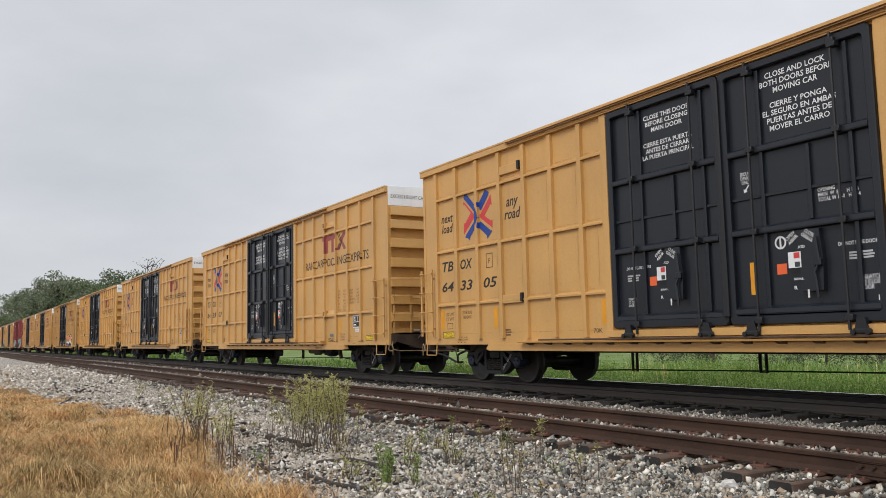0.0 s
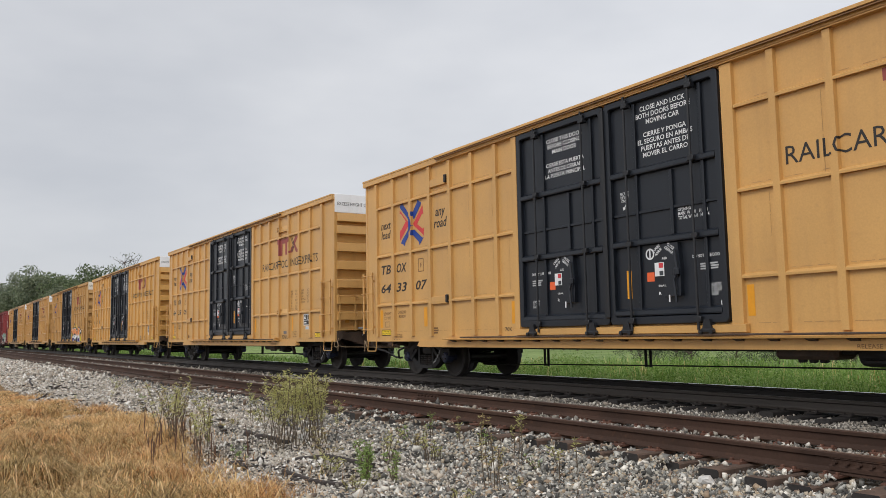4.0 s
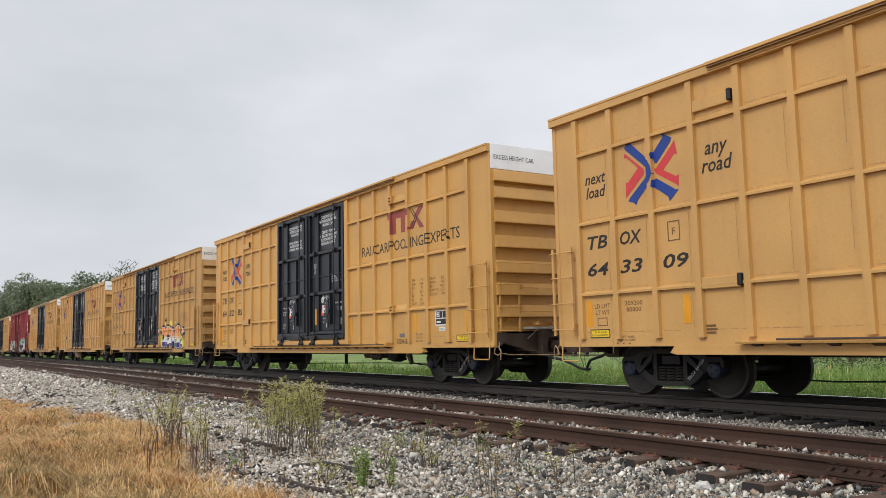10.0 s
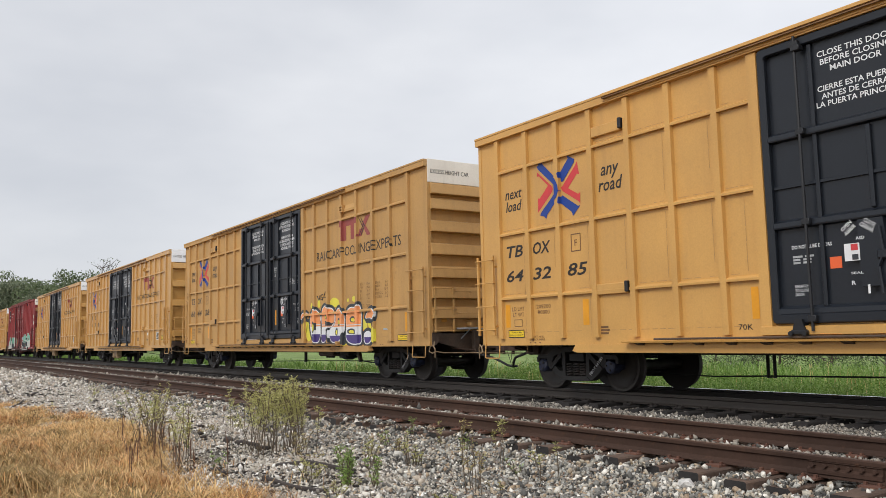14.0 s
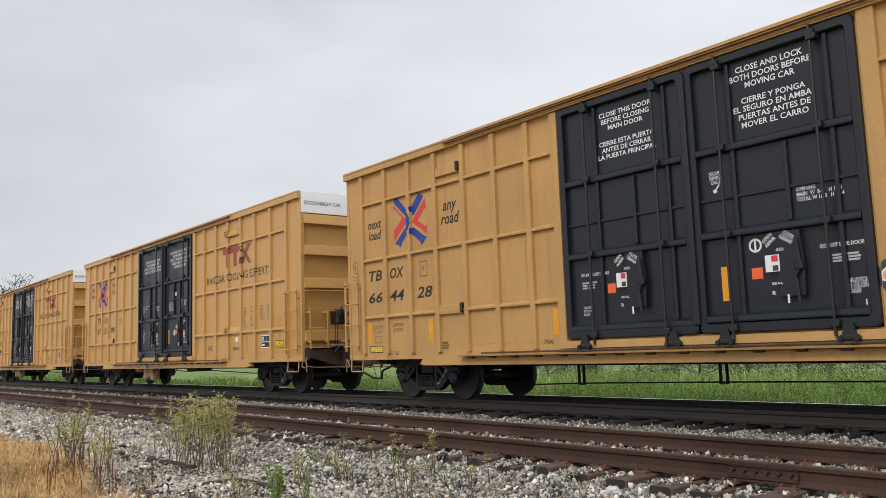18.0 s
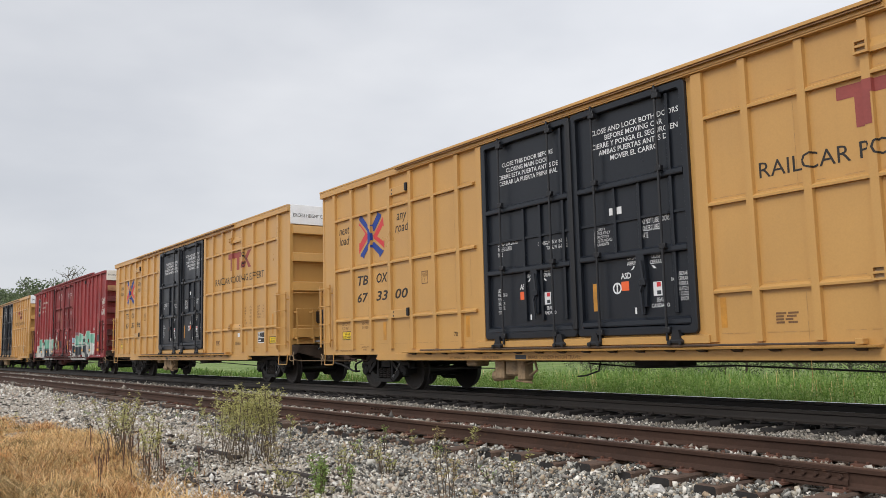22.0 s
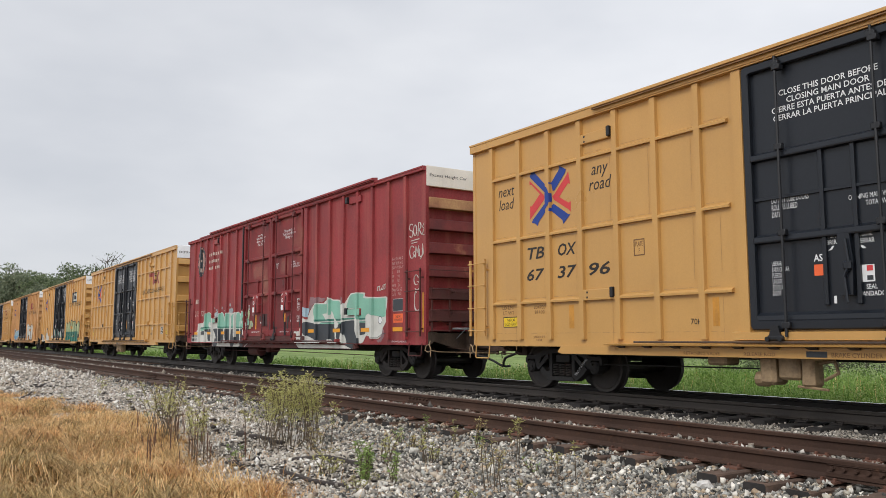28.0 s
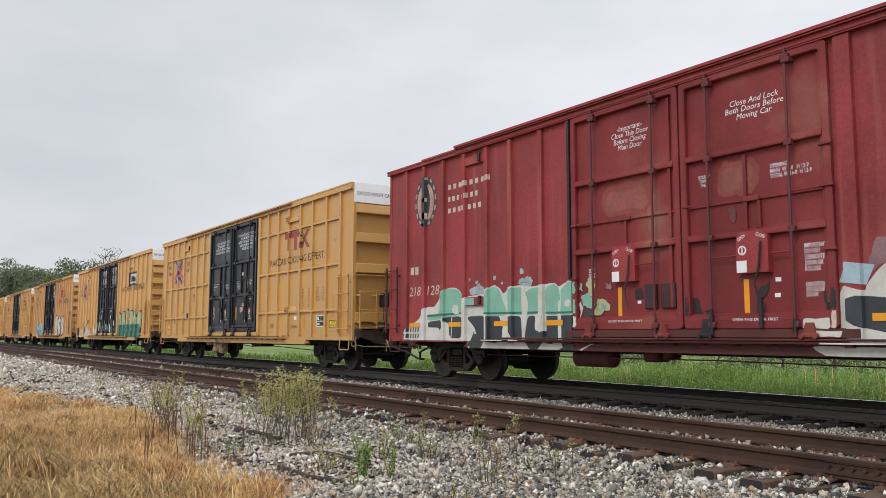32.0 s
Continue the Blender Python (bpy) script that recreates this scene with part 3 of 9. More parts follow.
def painted(name, p, f, y, ink, parent, posts=(), face=0.0, label=""):
    """Paint on the upright plane y; where a post stands, it lies on the post's face instead."""
    bm = bmesh.new()
    vs = [bm.verts.new((a, 0, b)) for a, b in p]
    for q in f:
        try:
            bm.faces.new([vs[i] for i in q])
        except ValueError:
            pass
    lo, hi = p[:, 0].min(), p[:, 0].max()
    cuts = [c for a, b in posts for c in (a, b) if lo < c < hi]
    for c in cuts:
        bmesh.ops.bisect_plane(bm, geom=list(bm.verts) + list(bm.edges) + list(bm.faces), plane_co=(c, 0, 0), plane_no=(1, 0, 0))
    if posts:
        bmesh.ops.split_edges(bm, edges=[e for e in bm.edges if any(abs(e.verts[0].co.x - c) < 1e-5 and abs(e.verts[1].co.x - c) < 1e-5 for c in cuts)])
    sides = []
    for q in bm.faces:
        cx = q.calc_center_median().x
        on = any(a < cx < b for a, b in posts)
        for w in q.verts:
            w.co.y = face if on else y
            for a, b in () if on else posts:
                if abs(w.co.x - a) < 1e-5 or abs(w.co.x - b) < 1e-5:
                    w.co.x += -0.010 if abs(w.co.x - a) < 1e-5 else 0.010
                    break
        for e in q.edges if on else ():
            for a, b in posts:
                for c, out in ((a, -0.010), (b, 0.010)):
                    if lo < c < hi and all(abs(w.co.x - c) < 1e-5 for w in e.verts):
                        sides.append([(c, face, w.co.z) for w in e.verts] + [(c + out, y, w.co.z) for w in reversed(e.verts)])
    for r in sides:
        bm.faces.new([bm.verts.new(w) for w in r])
    if sides:
        bmesh.ops.remove_doubles(bm, verts=bm.verts, dist=1e-5)
    bmesh.ops.recalc_face_normals(bm, faces=bm.faces)
    for q in bm.faces:
        if q.normal.y > 0:
            q.normal_flip()
    me = bpy.data.meshes.new(name)
    bm.to_mesh(me)
    bm.free()
    me.materials.append(INK[ink] if isinstance(ink, str) else ink)
    return part(name, me, parent, label) if parent is not None else me


def quads(*rects):
    p, f = [], []
    for x0, x1, z0, z1 in rects:
        k = len(p)
        p += [(x0, z0), (x1, z0), (x1, z1), (x0, z1)]
        f.append((k, k + 1, k + 2, k + 3))
    return np.array(p, float), f


def poly(*rings):
    p, f = [], []
    for r in rings:
        f.append(tuple(range(len(p), len(p) + len(r))))
        p += list(r)
    return np.array(p, float), f


def stencil(x0, x1, z0, z1, rows, seed=1, gap=0.5, words=2):
    """Rows of small bars in place of writing too small to read."""
    rng = random.Random(seed)
    h = (z1 - z0) / (rows + (rows - 1) * gap)
    out = []
    for i in range(rows):
        z = z1 - i * h * (1 + gap)
        x = x0
        end = x1 - rng.uniform(0, 0.35) * (x1 - x0)
        for _ in range(words):
            w = (end - x0) / words
            out.append((x, x + w * rng.uniform(0.7, 0.92), z - h, z))
            x += w
    return quads(*out)
# ---- ground and tracks ----
TRACK_Y, SIDING_Y, SIDING_Z = 11.66, 7.70, -0.115
RAIL_Z = -0.028
TIE_TOP = SIDING_Z - 0.205
PROFILE_Y = (-2500, -30, -2, 2.2, 3.4, 4.6, 5.65, 6.25, 6.85, 7.15, 8.25, 8.6, 8.95, 9.55, 10.3, 13.1, 14.0, 16, 45, 2500)
PROFILE_Z = (-0.95, -0.80, -0.66, -0.64, -0.59, -0.53, -0.485, -0.45, -0.385, -0.335, -0.335, -0.37, -0.40, -0.37, -0.33, -0.32, -0.48, -0.62, -0.75, -1.0)


def ground_z(x, y):
    """Height of the ground, with low humps in the trackside strip."""
    z = np.interp(y, PROFILE_Y, PROFILE_Z)
    strip = np.interp(y, (-1, 1, 5.6, 6.4), (0.4, 1, 1, 0))
    far = np.interp(x, (-60, -40), (0, 1))
    return z + strip * far * (0.05 * np.sin(x * 0.9 + 0.7 * y) + 0.035 * np.sin(x * 2.1 - 1.3 * y + 1) + 0.02 * np.sin(4.3 * x + 2.2 * y))


def make_ground():
    xs = np.concatenate([[-2500, -1200, -600, -350, -220, -160, -120, -90, -70, -55, -45], np.arange(-40, 4.1, 0.3), [6, 10, 20, 45, 100, 300, 900, 2500]])
    ys = np.concatenate([[-2500, -900, -300, -100, -40, -15, -6, -3], np.arange(-2, 15.1, 0.22), [16, 18, 21, 25, 32, 45, 70, 120, 250, 600, 2500]])
    gx, gy = np.meshgrid(xs, ys, indexing="ij")
    gz = ground_z(gx, gy)
    v = np.stack([gx, gy, gz], -1).reshape(-1, 3)
    i, j = np.meshgrid(np.arange(len(xs) - 1), np.arange(len(ys) - 1), indexing="ij")
    k = (i * len(ys) + j).ravel()
    f = np.stack([k, k + len(ys), k + len(ys) + 1, k + 1], -1)
    me = fast_mesh("ground", v, f, GROUND)
    me.polygons.foreach_set("use_smooth", [True] * len(me.polygons))
    return tagged(new("ground", me), "limestone grit beside the track, straw and green turf", "ground", kind="structure")


def rail_mesh(side, head, x0, x1, y, top, tops=(8,)):
    """A flat-bottomed rail with its foot, web and head."""
    prof = [(-0.066, 0), (0.066, 0), (0.066, 0.010), (0.022, 0.028), (0.009, 0.05), (0.009, 0.125), (0.034, 0.14), (0.037, 0.172), (0.028, 0.184),
            (-0.028, 0.184), (-0.037, 0.172), (-0.034, 0.14), (-0.009, 0.125), (-0.009, 0.05), (-0.022, 0.028), (-0.066, 0.010)]
    fm = Form()
    n = len(prof)
    for i in range(n):
        (a, b), (c, d) = prof[i], prof[(i + 1) % n]
        z = top - 0.184
        fm.add([(x0, y + a, z + b), (x1, y + a, z + b), (x1, y + c, z + d), (x0, y + c, z + d)], [(0, 1, 2, 3)], 1 if i in tops else 0)
    fm.add([(x0, y + a, top - 0.184 + b) for a, b in prof], [tuple(range(n))])
    fm.add([(x1, y + a, top - 0.184 + b) for a, b in prof], [tuple(range(n))[::-1]])
    return fm.mesh("rail", side, head)


def joint_bar(y, x0, x1, top, near=-1):
    fm = Form()
    for s in (-1, 1):
        fm.prism([(y + s * 0.009, top - 0.15), (y + s * 0.055, top - 0.155), (y + s * 0.055, top - 0.12), (y + s * 0.03, top - 0.10), (y + s * 0.032, top - 0.062), (y + s * 0.045, top - 0.052),
                  (y + s * 0.009, top - 0.045)], "x", x0, x1)
        for k in range(6):
            x = x0 + (x1 - x0) * (k + 0.5) / 6
            fm.lathe([(0.02, y + s * 0.03), (0.02, y + s * 0.075)], (x, 0, top - 0.085), "y", 6)
    return fm.mesh("joint_bar", RAIL_RUST)


def tie_places(seed, x0, x1, step):
    rng = random.Random(seed)
    out, x = [], x1
    while x > x0:
        out.append(x + rng.uniform(-0.05, 0.05))
        x -= step * rng.uniform(0.9, 1.12)
    return out


SIDING_TIES = tie_places(3, -190, 6.0, 0.54)
MAIN_TIES = tie_places(4, -150, 6.0, 0.53)


def tie_form(fm, x, y, top, length, turn, drop):
    c, s = math.cos(turn), math.sin(turn)
    a, h = length / 2, 0.17
    pts = []
    for px, pz in ((-0.115, -h), (0.115, -h), (0.115, -0.015), (0.10, 0), (-0.10, 0), (-0.115, -0.015)):
        pts.append((px, pz))
    k = len(fm.v)
    for sgn in (-1, 1):
        fm.v += [(x + px * c - sgn * a * s, y + px * s + sgn * a * c, top + pz + sgn * drop) for px, pz in pts]
    n = len(pts)
    fs = [tuple(k + i for i in (j, (j + 1) % n, n + (j + 1) % n, n + j)) for j in range(n)]
    fm.f += fs + [tuple(range(k, k + n))[::-1], tuple(range(k + n, k + 2 * n))]
    fm.m += [0] * n + [1, 1]


def make_track(name, label, yc, top, ties, side, head, joints, seed, proud):
    tr = thing(name, label, "railway track", kind="structure")
    for s in (-1, 1):
        # the main track's near head keeps the dark side colour
        r = part("rail", rail_mesh(side, head if proud or s > 0 else side, -900, 60, yc + s * 0.753, top, (8,) if proud else (7, 8, 9)), tr)
        for x0, x1 in joints.get(s, ()):
            part("joint_bar", joint_bar(yc + s * 0.753, x0, x1, top), r)
    rng = random.Random(seed)
    far = Form()
    plates = Form()
    tie_top = top - 0.184 - 0.018
    shapes = []
    for k in range(12):
        fm = Form()
        tie_form(fm, 0, 0, 0, 2.58 + rng.uniform(-0.12, 0.14), rng.uniform(-0.05, 0.05), rng.uniform(-0.016, 0.016))
        shapes.append(fm.mesh("tie", TIE if proud else TIE_END, TIE_END))
    for x in ties:
        dy, dz = rng.uniform(-0.10, 0.10), rng.uniform(-0.030, 0.004)
        if x > -42:
            t = part("tie", rng.choice(shapes), tr)
            t.location = (x, yc + dy, tie_top + dz)
            if x > -22:
                for s in (-1, 1):
                    y = yc + s * 0.753
                    plates.prism([(x - 0.09, y - 0.17), (x + 0.09, y - 0.17), (x + 0.09, y + 0.17), (x - 0.09, y + 0.17)], "z", tie_top - 0.004, tie_top + 0.016 + rng.uniform(0, 0.004))
                    for q in (-1, 1):
                        for e in (-0.06, 0.06):
                            plates.box(x + e - 0.012, x + e + 0.012, y + q * 0.095 - 0.017, y + q * 0.095 + 0.017, tie_top + 0.01, tie_top + 0.042)
        else:
            tie_form(far, x, yc + dy, tie_top + dz, 2.65, 0, 0)
    part("tie_plates_and_spikes", plates.mesh("tie_plates_and_spikes", PLATE if proud else TRUCK_BROWN), tr)
    tagged(part("distant_ties", far.mesh("distant_ties", TIE, TIE_END), tr), kind="stuff")
    return tr


def stone_shapes(rng):
    """A few sharp broken-stone shapes: blocks with their corners knocked about."""
    base = np.array([(-1, -1, -1), (1, -1, -1), (1, 1, -1), (-1, 1, -1), (-1, -1, 1), (1, -1, 1), (1, 1, 1), (-1, 1, 1)]) * 0.72
    tri = np.array([(0, 2, 1), (0, 3, 2), (4, 5, 6), (4, 6, 7), (0, 1, 5), (0, 5, 4), (1, 2, 6), (1, 6, 5), (2, 3, 7), (2, 7, 6), (3, 0, 4), (3, 4, 7)])
    return [base * rng.uniform(0.35, 1.3, (8, 3)) for _ in range(24)], tri


def chip_shapes(rng):
    """Six-cornered splinters for small and far stones."""
    base = np.array([(1, 0, 0), (-1, 0, 0), (0, 1, 0), (0, -1, 0), (0, 0, 1), (0, 0, -1)], float) * 1.12
    tri = np.array([(0, 2, 4), (2, 1, 4), (1, 3, 4), (3, 0, 4), (2, 0, 5), (1, 2, 5), (3, 1, 5), (0, 3, 5)])
    return [base + rng.uniform(-0.38, 0.38, base.shape) for _ in range(14)], tri


def turns(rng, n):
    q = rng.normal(size=(n, 4))
    q /= np.linalg.norm(q, axis=1)[:, None]
    w, x, y, z = q.T
    return np.stack([np.stack([1 - 2 * (y * y + z * z), 2 * (x * y - z * w), 2 * (x * z + y * w)], -1),
                     np.stack([2 * (x * y + z * w), 1 - 2 * (x * x + z * z), 2 * (y * z - x * w)], -1),
                     np.stack([2 * (x * z - y * w), 2 * (y * z + x * w), 1 - 2 * (x * x + y * y)], -1)], 1)


def dirt_patch(x, y):
    """How far a place is bare earth instead of stone, 0 to 1."""
    w = np.sin(1.7 * x + 0.6 * y) * np.sin(2.3 * y - 0.9 * x + 1.0) + 0.5 * np.sin(4.1 * x + 3.3 * y)
    return np.clip(1.4 * w - 0.55, 0, 1) * np.interp(x, (-60, -40, -8.5, -6.5), (0.3, 1, 1, 0.1)) * np.interp(y, (3.2, 3.6, 5.0, 5.8), (1, 1, 0.8, 0))


def scatter(name, label, zones, material, seed, ties=(), yc=SIDING_Y, category="ballast", flat=1.0, clear=0.66, small=False, atop=False):
    """Loose broken stone over rectangles (x0, x1, y0, y1, stones to the square metre, size, lift)."""
    rng = np.random.default_rng(seed)
    shapes, tri = chip_shapes(rng) if small else stone_shapes(rng)
    corners = len(shapes[0])
    ties = np.array(sorted(ties)) if len(ties) else None
    vs, fs, k = [], [], 0
    for x0, x1, y0, y1, dens, size, lift in zones:
        n = int((x1 - x0) * (y1 - y0) * dens)
        x, y = rng.uniform(x0, x1, n), rng.uniform(y0, y1, n)
        sz = size * np.exp(rng.normal(0, 0.34, n))
        z = (TIE_TOP if atop else ground_z(x, y)) + lift + rng.uniform(-0.3, 0.55, n) * sz
        keep = rng.random(n) > 0.8 * dirt_patch(x, y) if category == "ballast" else np.ones(n, bool)
        if ties is not None:
            near = np.abs(x[:, None] - ties[None, :]).min(1)
            keep &= ~(np.array(atop) & ((near > 0.10) | (np.sin(5.3 * x + 1.0) + rng.normal(0, 0.4, n) < 0.1)))
            in_track = (y > yc - 1.36) & (y < yc + 1.36)
            keep &= atop | ~(in_track & (near < 0.15) & (rng.random(n) < clear))
            keep &= ~((np.abs(np.abs(y - yc) - 0.753) < 0.10))
        x, y, z, sz = x[keep], y[keep], z[keep], sz[keep]
        n = len(x)
        pick = rng.integers(0, len(shapes), n)
        b = np.array(shapes)[pick] * (sz[:, None] * rng.uniform(0.75, 1.25, (n, 3)) * (1.34, 1.05, 0.72))[:, None, :] * 0.5
        b = np.einsum("nij,nkj->nki", turns(rng, n), b) * (1, 1, flat) + np.stack([x, y, z], -1)[:, None, :]
        vs.append(b.reshape(-1, 3))
        fs.append((tri[None] + corners * np.arange(n)[:, None, None]).reshape(-1, 3) + k)
        k += corners * n
    me = fast_mesh(name, np.concatenate(vs), np.concatenate(fs), material)
    return tagged(new(name, me), label, category, kind="stuff")


make_ground()
# ---- boxcars ----
# A car's own space: x from its left end, y across (the near side is negative), z from the rail tops.
SHEET, FACE = -1.590, -1.655
LEN = 18.57
NEW_LEN = 18.71


def hat_post(x, z0, z1, w=0.13, side=-1):
    """An upright pressed post on the side sheet."""
    a, b = SHEET * -side, FACE * -side
    fm = Form()
    fm.prism([(x - w / 2, a), (x - w / 2 + 0.009, b), (x + w / 2 - 0.009, b), (x + w / 2, a)], "z", z0, z1)
    return fm


def rib(x0, x1, z, h=0.070, deep=0.062):
    """A long rib: a sloping top, a narrow face and a square underside."""
    return Form().prism([(SHEET, z - h / 2), (SHEET - deep, z - h / 2 - 0.004), (SHEET - deep - 0.002, z - 0.004), (SHEET - deep + 0.012, z + 0.012), (SHEET, z + h / 2)], "x", x0, x1)


def wheelset_mesh(cap):
    fm = Form()
    for s in (-1, 1):
        fm.lathe([(0.07, s * 0.80), (0.20, s * 0.775), (0.35, s * 0.785), (0.385, s * 0.815), (0.40, s * 0.832), (0.445, s * 0.835),
                  (0.447, s * 0.83)], (0, 0, 0), n=36, mi=0, caps=False)
        fm.lathe([(0.447, s * 0.83), (0.457, s * 0.735), (0.484, s * 0.715), (0.484, s * 0.695), (0.40, s * 0.69), (0.36, s * 0.70), (0.14, s * 0.65)], (0, 0, 0), n=36, mi=1, caps=False)
        fm.lathe([(0.075, s * 0.80), (0.075, s * 0.93), (0.125, s * 0.94), (0.125, s * 1.10), (0.10, s * 1.125), (0.04, s * 1.13)], (0, 0, 0), n=18, mi=2)
        for k in range(3):
            c, q = 0.065 * math.cos(2.09 * k + 0.5), 0.065 * math.sin(2.09 * k + 0.5)
            fm.lathe([(0.020, s * 1.12), (0.020, s * 1.145)], (c, 0, q), n=6, mi=3)
    fm.tube([(0, -0.7, 0), (0, 0.7, 0)], 0.085, 12, mi=0)
    return fm.mesh("wheelset", WHEEL, TREAD, cap, WHEEL if cap is BEARING else TRUCK, smooth=True)


WHEELSETS = [wheelset_mesh(BEARING), wheelset_mesh(TRUCK)]


def side_frame(s, steel):
    """A cast three-piece truck frame: two arms over the journals and a spring opening."""
    fm = Form()
    y0, y1 = s * 0.93, s * 1.09
    half = [(0.0, 0.80), (0.36, 0.80), (0.62, 0.74), (0.78, 0.66), (1.04, 0.665), (1.09, 0.60), (1.09, 0.52), (1.03, 0.50), (1.02, 0.585),
            (0.80, 0.585), (0.79, 0.46), (0.70, 0.40), (0.52, 0.27), (0.38, 0.19), (0.0, 0.18)]
    lower = [(-x, z) for x, z in half[::-1] if x > 0]
    ring = half + lower
    hole = [(-0.28, 0.27), (0.28, 0.27), (0.28, 0.71), (-0.28, 0.71)]
    eye = [(0.36, 0.36), (0.45, 0.36), (0.66, 0.52), (0.60, 0.63), (0.40, 0.70), (0.36, 0.66)]
    me = bmesh.new()
    rings = [ring, hole, eye, [(-x, z) for x, z in eye]]
    edges = []
    for r in rings:
        vs = [me.verts.new((x, y0, z)) for x, z in r]
        edges += [me.edges.new((vs[i], vs[(i + 1) % len(vs)])) for i in range(len(vs))]
    bmesh.ops.triangle_fill(me, edges=edges, use_beauty=True)
    ext = bmesh.ops.extrude_face_region(me, geom=list(me.faces))
    for g in ext["geom"]:
        if isinstance(g, bmesh.types.BMVert):
            g.co.y = y1
    me.verts.ensure_lookup_table()
    fm.add([v.co for v in me.verts], [[v.index for v in q.verts] for q in me.faces])
    me.free()
    for q in (-1, 1):
        fm.box(q * 0.90 - 0.16, q * 0.90 + 0.16, s * 0.92, s * 1.06, 0.575, 0.66, 0.015)
        fm.prism([(q * 0.36, 0.70), (q * 0.40, 0.70), (q * 0.72, 0.42), (q * 0.66, 0.38), (q * 0.36, 0.62)], "y", s * 1.08, s * 1.115)
    fm.prism([(-0.40, 0.19), (0.40, 0.19), (0.32, 0.26), (-0.32, 0.26)], "y", s * 1.07, s * 1.13)
    return fm.mesh("side_frame", steel)


def spring_nest(s):
    fm = Form()
    for x in (-0.18, 0.0, 0.18):
        pts = [(x + 0.075 * math.cos(k * 0.785), s * 1.03 + 0.075 * math.sin(k * 0.785), 0.27 + 0.00575 * k) for k in range(42)]
        fm.tube(pts, 0.018, 5)
    return fm.mesh("spring_nest", TRUCK_BROWN, smooth=True)


def bolster():
    fm = Form()
    fm.prism([(-1.06, 0.54), (1.06, 0.54), (1.06, 0.68), (0.6, 0.74), (-0.6, 0.74), (-1.06, 0.68)], "x", -0.19, 0.19)
    fm.lathe([(0.2, 0.74), (0.2, 0.80)], (0, 0, 0), "z", 16)
    for q in (-1, 1):
        fm.box(q * 0.55 - 0.05, q * 0.55 + 0.05, -1.0, 1.0, 0.30, 0.44, 0.01)
        for s in (-1, 1):
            fm.box(q * 0.43 - 0.05, q * 0.43 + 0.05, s * 0.70, s * 0.83, 0.32, 0.60, 0.01)
    return fm.mesh("bolster", TRUCK)


FRAME_MESHES = {k: [side_frame(s, m) for s in (-1, 1)] for k, m in (("black", TRUCK), ("brown", TRUCK_BROWN))}
SPRINGS = [spring_nest(s) for s in (-1, 1)]
BOLSTER = bolster()
AXLES = (-0.90, 0.90)


def truck(car, x, tone="black", plain_caps=False):
    t = part("truck", BOLSTER, car, "grimy three-piece cast steel freight truck")
    t.location = (x, 0, RAIL_Z)
    for me in FRAME_MESHES[tone]:
        part("side_frame", me, t)
    for me in SPRINGS:
        part("spring_nest", me, t)
    for a in AXLES:
        w = part("wheelset", WHEELSETS[int(plain_caps)], t)
        w.location = (a, 0, 0.457)
    return t


def shell(car, paint, length):
    """Side sheets with a doorway through the near side, ends, floor."""
    t, s = 0.05, SHEET
    for name, q in (("side_sheet", (-0.03, 6.68, s, s + t, 0.82, 4.95)), ("side_sheet", (11.64, length, s, s + t, 0.82, 4.95)), ("door_lintel", (6.68, 11.64, s, s + t, 4.90, 4.95)),
                    ("door_threshold", (6.68, 11.64, s, s + t, 0.82, 1.08)), ("far_side_sheet", (-0.03, length, -s - t, -s, 0.82, 4.95)), ("end_sheet", (0.03, 0.08, s + t, -s - t, 1.17, 4.95)),
                    ("end_sheet", (length - 0.11, length - 0.06, s + t, -s - t, 1.17, 4.95)), ("floor", (0.08, length - 0.11, s + t, -s - t, 1.02, 1.07))):
        part(name, Form().box(*q).mesh(name, paint), car)


def roof_mesh(paint, trim, top, length):
    fm = Form()
    w = 1.60
    arc = [(-w, 5.00), (-1.0, 5.03), (0, 5.045), (1.0, 5.03), (w, 5.00), (w, 4.94), (-w, 4.94)]
    fm.prism(arc, "x", -0.03, length, 0)
    for k in range(1, 19):
        x = k * length / 19
        fm.prism([(-w, 5.015), (-1.0, 5.05), (0, 5.065), (1.0, 5.05), (w, 5.015), (w, 4.98), (-w, 4.98)], "x", x - 0.05, x + 0.05, 0)
    for s in (-1, 1):
        fm.prism([(s * 1.57, 4.935), (s * 1.685, 4.940), (s * 1.685, top - 0.045), (s * 1.697, top - 0.040), (s * 1.697, top - 0.004), (s * 1.57, top)], "x", -0.05, length + 0.02, 1)
    return fm.mesh("roof", paint, trim)


